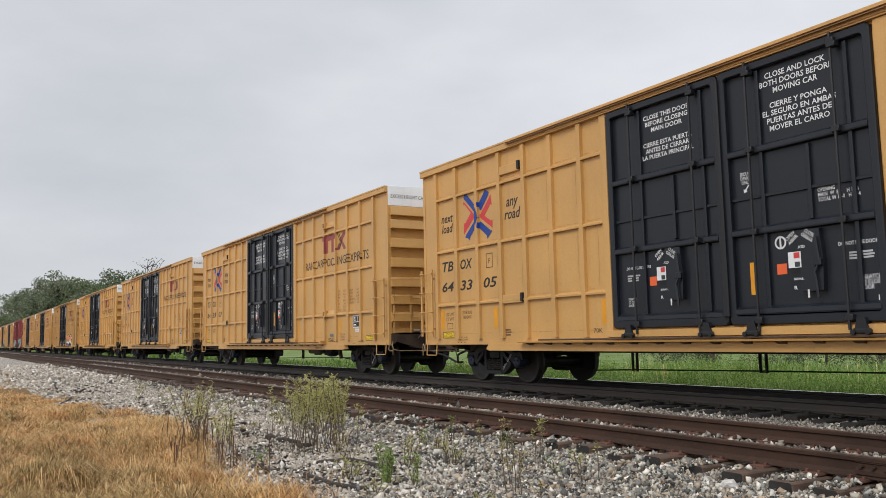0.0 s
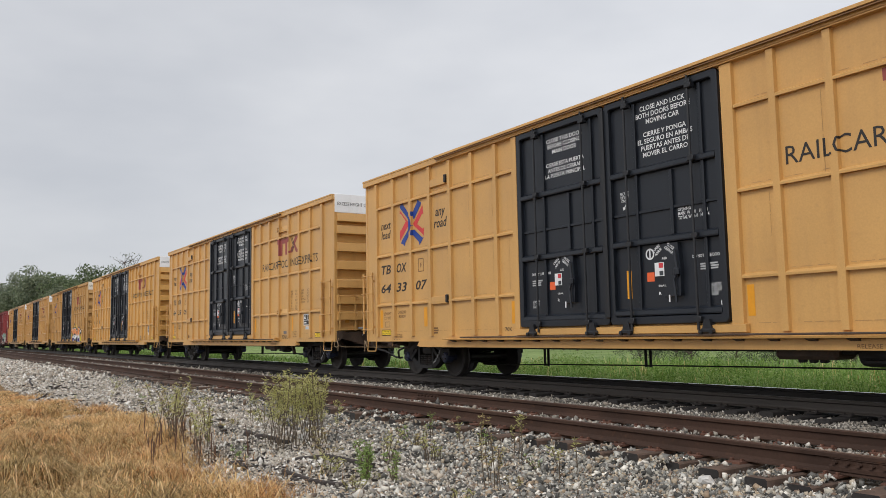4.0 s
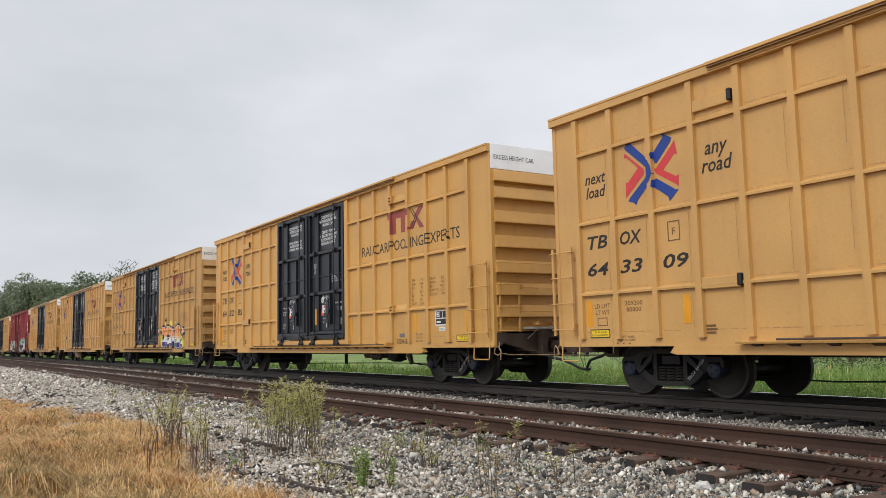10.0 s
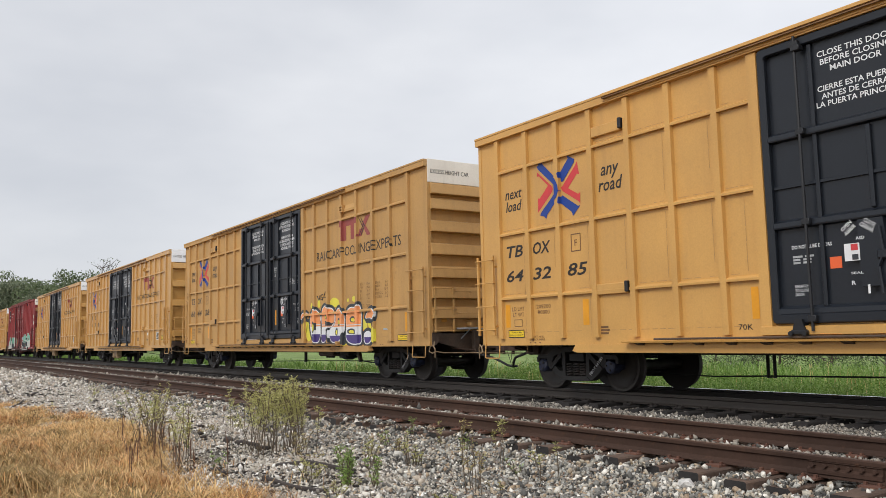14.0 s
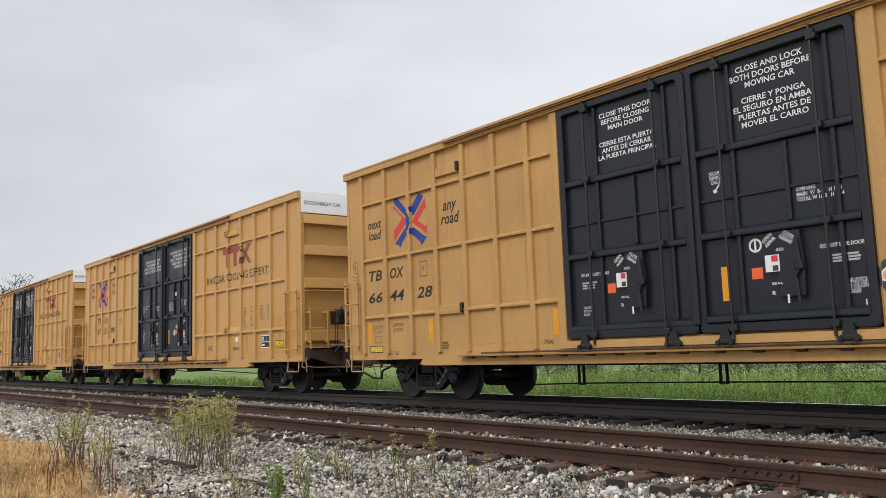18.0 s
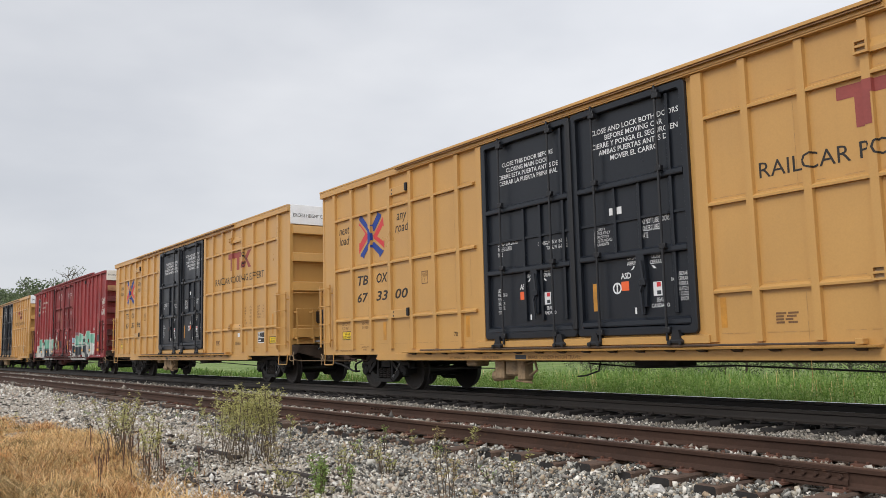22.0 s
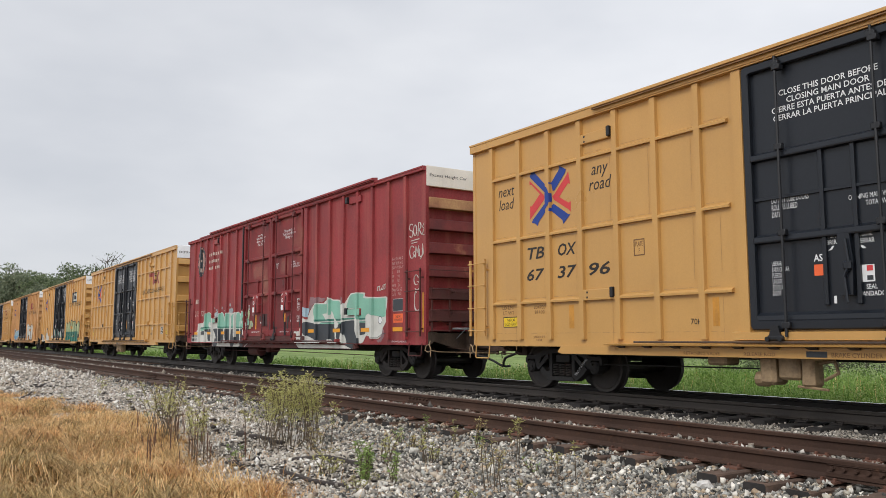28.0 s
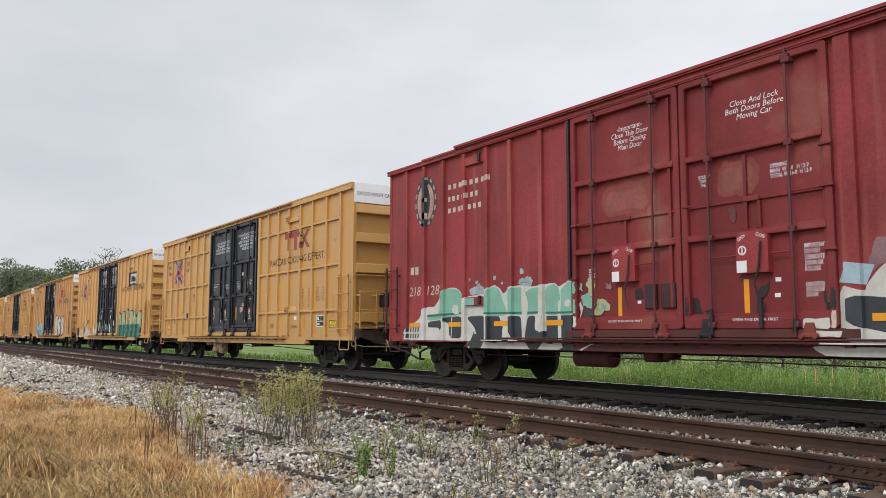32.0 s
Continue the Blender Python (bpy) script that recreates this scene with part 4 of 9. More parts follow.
def ends_of(car, paint, band, ribs, length, top):
    """Both ends: ribs across the sheet, corner posts, and a pale band under the roof at the right end."""
    x = length - 0.06
    for z in ribs:
        # red end: ochre top rib, worn middle ribs, darker brown-red low ones
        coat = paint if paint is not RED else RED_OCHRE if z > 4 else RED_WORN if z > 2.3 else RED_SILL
        part("end_rib", Form().prism([(x, z - 0.145), (x + 0.150, z - 0.130), (x + 0.152, z - 0.115), (x + 0.105, z + 0.105), (x + 0.092, z + 0.120), (x, z + 0.145)], "y", -1.52, 1.52).mesh("end_rib", coat), car)
        part("end_rib", Form().prism([(0.03, z - 0.13), (-0.05, z - 0.10), (-0.05, z + 0.03), (0.03, z + 0.13)], "y", -1.50, 1.50).mesh("end_rib", coat), car)
    for s in (-1, 1):
        part("corner_post", Form().box(x, length + 0.02, min(s * 1.50, s * 1.605), max(s * 1.50, s * 1.605), 0.84, 4.97, 0.006).mesh("corner_post", paint), car)
        part("corner_post", Form().box(-0.05, 0.04, min(s * 1.50, s * 1.605), max(s * 1.50, s * 1.605), 0.84, 4.97, 0.006).mesh("corner_post", paint), car)
    part("end_band", Form().box(x, length + 0.03, -1.585, 1.585, 4.57, top + 0.012, 0.006).mesh("end_band", band), car, "pale painted band at the top of the end")
    part("end_beam", Form().box(x, x + 0.07, -1.50, 1.50, 1.14, 1.24, 0.006).mesh("end_beam", paint), car)
    part("roof_corner", Form().box(length - 0.1, length + 0.05, 1.48, 1.64, top - 0.06, top + 0.055, 0.01).mesh("roof_corner", BAR_BLACK), car)


def bent(a, b, out, r=0.011):
    """A grab iron between two points, standing off by out."""
    a, b, out = Vector(a), Vector(b), Vector(out)
    return [a, a + out * 0.85, a + out + (b - a) * 0.03, b + out - (b - a) * 0.03, b + out * 0.85, b]


def fittings(car, paint, length, wheel):
    """Ladders, grab irons, steps, platform, coupler, hose and lever at both ends."""
    # the red car's fittings take the darker brown-red
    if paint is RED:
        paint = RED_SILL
    for tag, x0, x1, zs in (("a", length - 0.71, length - 0.11, (1.13, 1.61, 2.09, 2.56)), ("b", -0.06, 0.44, (1.13, 1.60, 2.07, 2.53))):
        st = Form()
        st.box(x0 - 0.02, x0 + 0.03, -1.70, -1.66, 1.02, 2.62, 0.004)
        st.box(x1 - 0.02, x1 + 0.03, -1.70, -1.66, 1.02, 2.62, 0.004)
        for z in (1.2, 2.4):
            for x in (x0, x1):
                st.box(x - 0.015, x + 0.02, -1.68, SHEET, z - 0.02, z + 0.02)
        lad = part("ladder", st.mesh("ladder", paint), car)
        for z in zs:
            part("rung", Form().tube(bent((x0 - 0.03, -1.67, z), (x1 + 0.04, -1.67, z), (0, -0.065, 0)), 0.012, 6).mesh("rung", paint, smooth=True), lad)
    for x0, x1 in ((length - 0.71, length - 0.15), (0.04, 0.5)):
        sp = Form().tube([(x0, -1.60, 0.86), (x0, -1.62, 0.59), (x0 + 0.02, -1.62, 0.57), (x1 - 0.02, -1.62, 0.57), (x1, -1.62, 0.59), (x1, -1.60, 0.86)], 0.013, 6)
        part("step", sp.mesh("step", paint), car)
    e = length + 0.02
    off = 0.17 if wheel else 0.03
    for q, z1, zs in ((-1, 2.16, (1.15, 1.64, 2.12)), (1, 2.40, (1.30, 1.86, 2.36))):
        y0, y1 = sorted((q * 1.46, q * 0.96))
        el = Form()
        for y in (y0, y1):
            el.box(e + off, e + off + 0.03, y - 0.022, y + 0.022, zs[0] - 0.03, z1, 0.003)
            for z in (zs[0] + 0.15, z1 - 0.12):
                el.box(e - 0.06, e + off + 0.02, y - 0.02, y + 0.02, z - 0.02, z + 0.02)
        end_lad = part("end_ladder", el.mesh("end_ladder", paint), car)
        for z in zs:
            part("rung", Form().tube(bent((e + off + 0.015, y0 - 0.04, z), (e + off + 0.015, y1 + 0.04, z), (0.07, 0, 0)), 0.011, 6).mesh("rung", paint, smooth=True), end_lad)
        part("end_reflector", Form().box(length + 0.03, length + 0.034, min(q * 1.28, q * 1.14), max(q * 1.28, q * 1.14), 1.36, 1.52).mesh("end_reflector", INK["amber"]), car, "faded amber reflector")
    rails = Form()
    rails.tube(bent((e, -1.52, 2.57), (e, 1.52, 2.57), (0.10 + off, 0, 0)), 0.011, 6)
    rails.tube(bent((e, -0.9, 2.06), (e, 0.94, 2.06), (0.08 + off, 0, 0)), 0.011, 6)
    rails.tube(bent((e, -0.9, 1.56), (e, 0.94, 1.56), (0.08 + off, 0, 0)), 0.010, 6)
    for y in (-0.5, 0.0, 0.55):
        rails.box(e - 0.08, e + 0.09 + off, y - 0.015, y + 0.015, 2.045, 2.075)
        rails.box(e - 0.08, e + 0.09 + off, y - 0.03, y + 0.03, 1.27, 1.34)
    rails.box(e - 0.06, e + 0.10 + off, -0.02, 0.02, 2.555, 2.585)
    part("handrail", rails.mesh("handrail", paint, smooth=True), car)
    grate = Form()
    for k in range(12):
        y = -0.86 + 0.158 * k
        grate.box(e, e + 0.36, y, y + 0.012, 1.185, 1.225)
    for x in (e, e + 0.09, e + 0.18, e + 0.27, e + 0.35):
        grate.box(x, x + 0.012, -0.86, 0.89, 1.185, 1.225)
    for y in (-0.7, 0.0, 0.7):
        grate.tube([(e + 0.32, y, 1.19), (e - 0.04, y, 0.98)], 0.012, 5)
    part("crossover_platform", grate.mesh("crossover_platform", GRATE), car, "grey galvanised grating")
    for q, x in ((1, length), (-1, -0.03)):
        sill = Form()
        at = lambda a, b: (min(x + q * a, x + q * b), max(x + q * a, x + q * b))
        sill.box(*at(-0.3, 0.12), -0.42, -0.26, 0.62, 1.16, 0.01)
        sill.box(*at(-0.3, 0.12), 0.26, 0.42, 0.62, 1.16, 0.01)
        sill.box(*at(-0.3, 0.10), -0.26, 0.26, 1.00, 1.16, 0.01)
        sill.box(*at(-0.2, 0.16), -0.30, 0.30, 0.60, 0.68, 0.01)
        sill.prism([(-1.5, 0.95), (-0.42, 0.66), (0.42, 0.66), (1.5, 0.95), (1.5, 1.10), (-1.5, 1.10)], "x", x - q * 0.02, x - q * 0.12)
        sill.prism([(-1.54, 0.84), (-1.44, 0.84), (-1.30, 1.02), (-1.30, 1.12), (-1.54, 1.12)], "x", x - q * 0.20, x + q * 0.04)
        # shade under the car end is put into the sill's dark brown
        part("end_sill", sill.mesh("end_sill", VALVE), car, "brown end sill, darkened for its shade")
        c = Form()
        c.box(*at(-0.4, 0.64), -0.12, 0.12, 0.73, 0.93, 0.02)
        c.prism([(x + q * 0.60, -0.13), (x + q * 0.70, -0.25), (x + q * 0.96, -0.23), (x + q * 1.05, -0.10), (x + q * 0.93, 0.0),
                 (x + q * 1.06, 0.14), (x + q * 0.90, 0.25), (x + q * 0.70, 0.18), (x + q * 0.60, 0.13)], "z", 0.68, 0.98)
        c.tube([(x + q * 0.86, -0.16, 0.60), (x + q * 0.86, -0.16, 1.03)], 0.035, 8)
        part("coupler", c.mesh("coupler", COUPLER), car, "rusty knuckle coupler")
        lever = Form()
        lever.tube([(x + q * 0.05, -1.50, 0.92), (x + q * 0.12, -1.56, 0.80), (x + q * 0.16, -1.54, 0.70), (x + q * 0.20, -1.36, 0.665), (x + q * 0.24, -0.8, 0.65), (x + q * 0.40, -0.18, 0.63)], 0.012, 6)
        lever.tube([(x + q * 0.16, -1.54, 0.70), (x + q * 0.12, -1.60, 0.66), (x + q * 0.02, -1.62, 0.70), (x + q * 0.06, -1.62, 0.80), (x + q * 0.14, -1.60, 0.84), (x + q * 0.20, -1.58, 0.76), (x + q * 0.19, -1.58, 0.56)], 0.012, 6)
        part("uncoupling_lever", lever.mesh("uncoupling_lever", HANDLE, smooth=True), car, "bent steel cut lever")
        hose = Form().tube([(x + q * 0.02, -0.34, 0.70), (x + q * 0.20, -0.38, 0.62), (x + q * 0.42, -0.37, 0.57), (x + q * 0.62, -0.30, 0.53), (x + q * 0.80, -0.20, 0.44),
                            (x + q * 0.92, -0.12, 0.36), (x + q * 1.03, -0.05, 0.33), (x + q * 1.13, 0.0, 0.34)], 0.028, 8)
        hose.tube([(x + q * 1.00, -0.06, 0.33), (x + q * 1.00, -0.10, 0.48), (x + q * 0.96, -0.14, 0.66)], 0.006, 4)
        part("air_hose", hose.mesh("air_hose", RUBBER, smooth=True), car, "black rubber air hose")
        pipe = Form().tube([(x - q * 0.6, -0.30, 0.60), (x + q * 0.02, -0.34, 0.70)], 0.025, 6)
        pipe.tube([(x - q * 0.5, -0.9, 0.98), (x - q * 0.1, -0.9, 0.76), (x + q * 0.06, -0.62, 0.72), (x + q * 0.10, -0.40, 0.70)], 0.014, 6)
        part("brake_pipe", pipe.mesh("brake_pipe", COUPLER, smooth=True), car)
    if wheel:
        b = Form()
        b.box(e, e + 0.36, -0.80, -0.54, 1.72, 2.10, 0.04)
        b.lathe([(0.05, e + 0.30), (0.13, e + 0.32), (0.13, e + 0.37), (0.05, e + 0.40)], (0, -0.66, 1.98), "x", 14)
        for y in (-0.72, -0.66):
            b.tube([(e + 0.16, y, 1.80), (e + 0.14, y - 0.02, 1.2), (e - 0.05, y, 0.95)], 0.012, 6)
        box = part("hand_brake", b.mesh("hand_brake", BAR_BLACK), car, "black hand brake housing")
        w = Form()
        n, r, cy, cz = 24, 0.26, -0.52, 1.98
        w.tube([(e + 0.46, cy + r * math.cos(2 * math.pi * k / n), cz + r * math.sin(2 * math.pi * k / n)) for k in range(n + 1)], 0.017, 6)
        for k in range(6):
            w.tube([(e + 0.42, cy, cz), (e + 0.46, cy + r * math.cos(k * 1.047), cz + r * math.sin(k * 1.047))], 0.011, 5)
        w.tube([(e + 0.30, -0.60, cz - 0.03), (e + 0.45, cy, cz)], 0.05, 8)
        part("brake_wheel", w.mesh("brake_wheel", BAR_BLACK, smooth=True), box)


def underframe(car, paint, kind, length):
    fm = Form()
    fm.box(0.3, length - 0.3, -0.34, 0.34, 0.62, 0.98, 0.01)
    for x in (4.2, 6.0, 7.8, 9.6, 11.4, 13.2, 14.6):
        part("crossbearer", Form().box(x - 0.04, x + 0.04, -1.5, 1.5, 0.80, 1.0).mesh("crossbearer", TRUCK), car)
    part("center_sill", fm.mesh("center_sill", TRUCK), car)
    rig = Form()
    if kind == "old":
        rig.tube([(3.4, -1.15, 0.55), (6.3, -1.2, 0.56), (9.4, -1.2, 0.58), (15.0, -1.0, 0.52)], 0.011, 6)
        rig.lathe([(0.05, 6.15), (0.17, 6.2), (0.17, 7.1), (0.10, 7.15)], (0, -1.1, 0.56), "x", 16)
        rig.box(7.95, 8.25, -1.3, -0.9, 0.52, 0.82, 0.04)
        rig.box(8.35, 8.55, -1.28, -1.0, 0.58, 0.82, 0.03)
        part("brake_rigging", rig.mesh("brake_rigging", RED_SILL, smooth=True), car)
    elif kind == "plain":
        rig.tube([(3.0, -0.05, 0.28), (4.4, -0.05, 0.25), (5.5, -0.05, 0.285), (8.48, -0.05, 0.33), (11.0, -0.05, 0.36), (15.0, -0.05, 0.40)], 0.014, 6)
        for x, z in ((5.5, 0.26), (8.48, 0.305)):
            rig.tube([(x - 0.06, -0.05, 0.66), (x - 0.06, -0.05, z), (x + 0.06, -0.05, z), (x + 0.06, -0.05, 0.66)], 0.028, 6)
        rig.box(13.05, 13.28, -1.22, -0.95, 0.62, 0.72, 0.03)
        rig.lathe([(0.05, 13.26), (0.15, 13.30), (0.17, 13.40), (0.17, 13.72), (0.12, 13.78)], (0, -1.05, 0.62), "x", 14)
        rig.box(13.36, 13.80, -1.25, -0.9, 0.50, 0.56, 0.015)
        rig.tube([(13.78, -1.05, 0.62), (14.22, -1.05, 0.60)], 0.022, 6)
        rig.tube([(14.34, -1.10, 0.44), (14.75, -1.05, 0.40), (15.5, -0.95, 0.36)], 0.018, 6)
        rig.box(14.30, 14.38, -1.14, -1.04, 0.40, 0.47, 0.015)
        for x in (12.45, 12.62, 12.78):
            rig.box(x - 0.05, x + 0.05, -1.20, -1.10, 0.50, 0.57, 0.015)
        part("brake_reservoir", Form().box(12.10, 13.06, -1.30, -0.80, 0.545, 0.84, 0.05).mesh("brake_reservoir", VALVE), car, "rust-brown brake reservoir")
        part("brake_lever", Form().prism([(14.12, 0.84), (14.26, 0.84), (14.40, 0.45), (14.32, 0.43), (14.22, 0.56)], "y", -1.14, -1.06).mesh("brake_lever", VALVE), car, "rust-brown brake lever")
        part("brake_rigging", rig.mesh("brake_rigging", TRUCK, smooth=True), car)
    else:
        rig.tube([(3.3, -1.1, 0.50), (6.7, -1.15, 0.52)], 0.012, 6)
        rig.tube([(9.0, -1.1, 0.62), (10.2, -1.15, 0.56), (12.0, -1.15, 0.60), (15.0, -1.0, 0.5)], 0.014, 6)
        rig.tube([(9.2, -1.0, 0.80), (9.4, -1.3, 0.50), (9.1, -1.3, 0.42), (8.9, -1.3, 0.40)], 0.016, 6)
        rig.box(10.0, 10.9, -1.1, -0.6, 0.56, 0.82, 0.03)
        part("brake_rigging", rig.mesh("brake_rigging", TRUCK, smooth=True), car)
        v = Form()
        v.box(5.80, 6.15, -1.4, -1.05, 0.56, 0.84, 0.03)
        v.box(6.72, 6.98, -1.42, -1.05, 0.30, 0.72, 0.05)
        v.lathe([(0.04, 6.62), (0.11, 6.64), (0.11, 6.80), (0.04, 6.82)], (0, -1.30, 0.38), "x", 12)
        v.box(7.00, 7.34, -1.38, -1.08, 0.38, 0.78, 0.04)
        v.box(7.36, 7.56, -1.4, -1.1, 0.28, 0.80, 0.05)
        v.box(6.55, 7.70, -1.36, -1.10, 0.66, 0.84, 0.02)
        v.tube([(7.3, -1.35, 0.30), (7.75, -1.35, 0.27)], 0.02, 6)
        v.tube([(7.6, -1.3, 0.62), (7.85, -1.35, 0.66), (7.9, -1.35, 0.5), (7.7, -1.35, 0.4)], 0.025, 6)
        part("control_valve", v.mesh("control_valve", HANDLE), car, "rusty brake control valve")


def door_leaf(car, name, x0, x1, paint, bar_paint, bars, h_ribs, v_ribs, rollers, thin=2.94, z0=1.085, z1=4.93):
    """A plug door leaf: framed, ribbed panel with upright locking bars and rollers."""
    w, r = 0.11, 0.07
    leaf = part(name, Form().box(x0 + 0.02, x1 - 0.02, -1.580, -1.54, z0 + 0.02, z1 - 0.02).mesh(name, paint), car)

    def loop(a, b, c, d, q):
        out = []
        for cx, cz, t0 in ((b - q, d - q, 0), (a + q, d - q, 90), (a + q, c + q, 180), (b - q, c + q, 270)):
            out += [(cx + q * math.cos(math.radians(t0 + 22.5 * k)), cz + q * math.sin(math.radians(t0 + 22.5 * k))) for k in range(5)]
        return out
    fr = Form()
    o, i = loop(x0, x1, z0, z1, r), loop(x0 + w, x1 - w, z0 + 0.13, z1 - 0.12, 0.05)
    n = len(o)
    rings = [[(a, -1.60, b) for a, b in o], [(a, -1.655, b) for a, b in o], [(a, -1.668, b) for a, b in loop(x0 + 0.014, x1 - 0.014, z0 + 0.014, z1 - 0.014, r - 0.014)],
             [(a, -1.668, b) for a, b in loop(x0 + w - 0.014, x1 - w + 0.014, z0 + 0.116, z1 - 0.106, 0.064)], [(a, -1.650, b) for a, b in i], [(a, -1.575, b) for a, b in i]]
    for p, q in zip(rings, rings[1:]):
        fr.add(p + q, [(k, (k + 1) % n, n + (k + 1) % n, n + k) for k in range(n)])
    part("door_frame", fr.mesh("door_frame", paint), leaf)
    for z in h_ribs:
        part("door_rib", Form().prism([(-1.578, z - 0.065), (-1.662, z - 0.05), (-1.666, z - 0.03), (-1.660, z + 0.03), (-1.578, z + 0.075)], "x", x0 + w, x1 - w).mesh("door_rib", paint), leaf)
    for x, a, b in v_ribs:
        part("door_stiffener", Form().box(x - 0.028, x + 0.028, -1.632, -1.575, a, b, 0.008).mesh("door_stiffener", paint), leaf)
    part("door_seam", Form().box(x0 + w, x1 - w, -1.612, -1.575, thin - 0.022, thin + 0.022, 0.004).mesh("door_seam", paint), leaf)
    for x in bars:
        fb = Form().tube([(x, -1.715, z0 - 0.10), (x, -1.715, z1 + 0.01)], 0.021, 8)
        for z in (z0 + 0.06, 2.42, 3.63, z1 - 0.10):
            fb.box(x - 0.06, x + 0.06, -1.735, -1.655, z - 0.045, z + 0.045, 0.01)
        fb.box(x - 0.04, x + 0.09, -1.75, -1.64, z1 - 0.20, z1 - 0.12, 0.01)
        part("locking_bar", fb.mesh("locking_bar", bar_paint, smooth=True), leaf)
    for x in rollers:
        r = Form()
        r.box(x - 0.13, x + 0.13, -1.745, -1.62, 0.925, 1.005, 0.025)
        r.prism([(x - 0.09, 1.00), (x + 0.09, 1.00), (x + 0.05, 1.14), (x - 0.05, 1.14)], "y", -1.725, -1.60)
        for q in (-0.10, 0.10):
            r.lathe([(0.034, -1.765), (0.034, -1.70)], (x + q, 0, 0.955), "y", 10)
        part("roller_bracket", r.mesh("roller_bracket", RED_RUST if paint is RED_DOOR and abs(x - 9.61) > 0.1 else BAR_BLACK), leaf)
    return leaf


def latch(leaf, x, paint, wide=0.30):
    """Operating plate with its crank arm."""
    fm = Form()
    fm.prism([(x - wide, 1.52), (x + 0.04, 1.52), (x + 0.06, 1.95), (x + 0.02, 2.36), (x - wide, 2.36)], "y", -1.665, -1.575)
    fm.tube([(x - 0.02, -1.70, 2.25), (x + 0.02, -1.70, 1.9), (x - 0.05, -1.70, 1.75), (x - 0.02, -1.70, 1.42)], 0.02, 6)
    fm.box(x - 0.06, x + 0.05, -1.72, -1.65, 1.84, 1.96, 0.02)
    part("latch", fm.mesh("latch", paint), leaf)


def chevron_cross(car, cx, cz, w, h, y):
    """The crossed blue and red arrow emblem, as plain bands."""
    at = lambda r: [(cx + a * w / 2, cz + b * h / 2) for a, b in r]
    blue = [[(-0.80, 1.02), (-0.72, 0.89), (-0.02, 0.28), (0.09, 0.08), (0.12, -0.12), (0.02, -0.30), (-0.55, -0.76), (-0.60, -0.89), (-0.70, -0.80), (-0.90, -0.74), (-0.84, -0.65), (-0.22, -0.18), (-0.13, -0.02),
             (-0.20, 0.14), (-0.94, 0.75), (-0.98, 0.82)],
            [(0.07, 0.43), (0.50, 0.83), (0.45, 0.94), (0.80, 0.76), (0.77, 0.66), (0.24, 0.16), (0.16, 0.17)],
            [(0.10, -0.30), (0.20, -0.26), (0.88, -0.68), (0.98, -0.68), (0.64, -0.96), (0.60, -0.83), (0.06, -0.47)]]
    red = [[(-1.00, 0.52), (-0.90, 0.52), (-0.48, 0.15), (-0.90, -0.20), (-0.98, -0.18), (-1.00, -0.64), (-0.90, -0.56), (-0.30, -0.09), (-0.24, 0.01), (-0.30, 0.11), (-0.94, 0.63), (-1.00, 0.66)],
           [(0.12, -0.00), (0.20, 0.02), (0.82, 0.57), (0.90, 0.68), (0.98, 0.26), (0.88, 0.30), (0.46, -0.08), (0.90, -0.32), (1.00, -0.28), (0.98, -0.62), (0.90, -0.54), (0.22, -0.14)]]
    painted("red_emblem", *poly(*[at(r) for r in red]), y, "scarlet", car, TYPE_POSTS, FACE - 0.004)
    painted("blue_emblem", *poly(*[at(r) for r in blue]), y - 0.003, "blue", car, TYPE_POSTS, FACE - 0.007)


def bar_logo(car, x0, x1, z0, z1, y):
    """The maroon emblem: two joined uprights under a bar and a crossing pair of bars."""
    w, h = x1 - x0, z1 - z0
    at = lambda a, b: (x0 + a * w, z0 + b * h)
    rings = [[at(0, 1), at(0.62, 1), at(0.62, 0.70), at(0, 0.70)],
             [at(0.12, 0.70), at(0.24, 0.70), at(0.24, 0), at(0.12, 0)],
             [at(0.38, 0.70), at(0.50, 0.70), at(0.50, 0), at(0.38, 0)],
             [at(0.66, 0.40), at(0.60, 0.05), at(0.72, 0.05), at(0.80, 0.38)],
             [at(0.74, 0.62), at(0.86, 0.98), at(1.0, 0.98), at(0.84, 0.52), at(1.0, 0.02), at(0.88, 0.02)]]
    painted("maroon_emblem", *poly(*rings), y, "maroon", car, TYPE_POSTS, FACE - 0.004)
    dark = [[at(0.64 + k, 0.92), at(0.66 + k, 0.92), at(0.77 + k, 0.50), at(0.66 + k, 0.08), at(0.64 + k, 0.08), at(0.745 + k, 0.50)] for k in (0.0, 0.055)]
    painted("dark_chevron", *poly(*dark), y - 0.003, "black", car, TYPE_POSTS, FACE - 0.007)


TYPE_POSTS = []
P_TEXT = SHEET - 0.004
D_TEXT = -1.584


def words(car, name, body, x0, x1, z0, z1, ink, y=P_TEXT, over=True, **kw):
    turn = math.radians(kw.pop("turn", 0.0))
    p, f = fitted(body, x0, x1, z0, z1, **kw)
    n = body.count("\n") + 1
    rows = [[] for _ in range(n)]
    for q in f:
        c = sum(p[i][1] for i in q) / len(q)
        rows[min(max(int((z1 - c) / (z1 - z0) * n), 0), n - 1)].append(q)
    for row in rows:
        used = sorted({i for q in row for i in q})
        if used:
            at = {i: k for k, i in enumerate(used)}
            m, c = np.array(((x0 + x1) / 2, (z0 + z1) / 2)), np.array(((math.cos(turn), math.sin(turn)), (-math.sin(turn), math.cos(turn))))
            painted(name, (p[used] - m) @ c + m, [tuple(at[i] for i in q) for q in row], y, ink, car, TYPE_POSTS if over else (), FACE - 0.004)


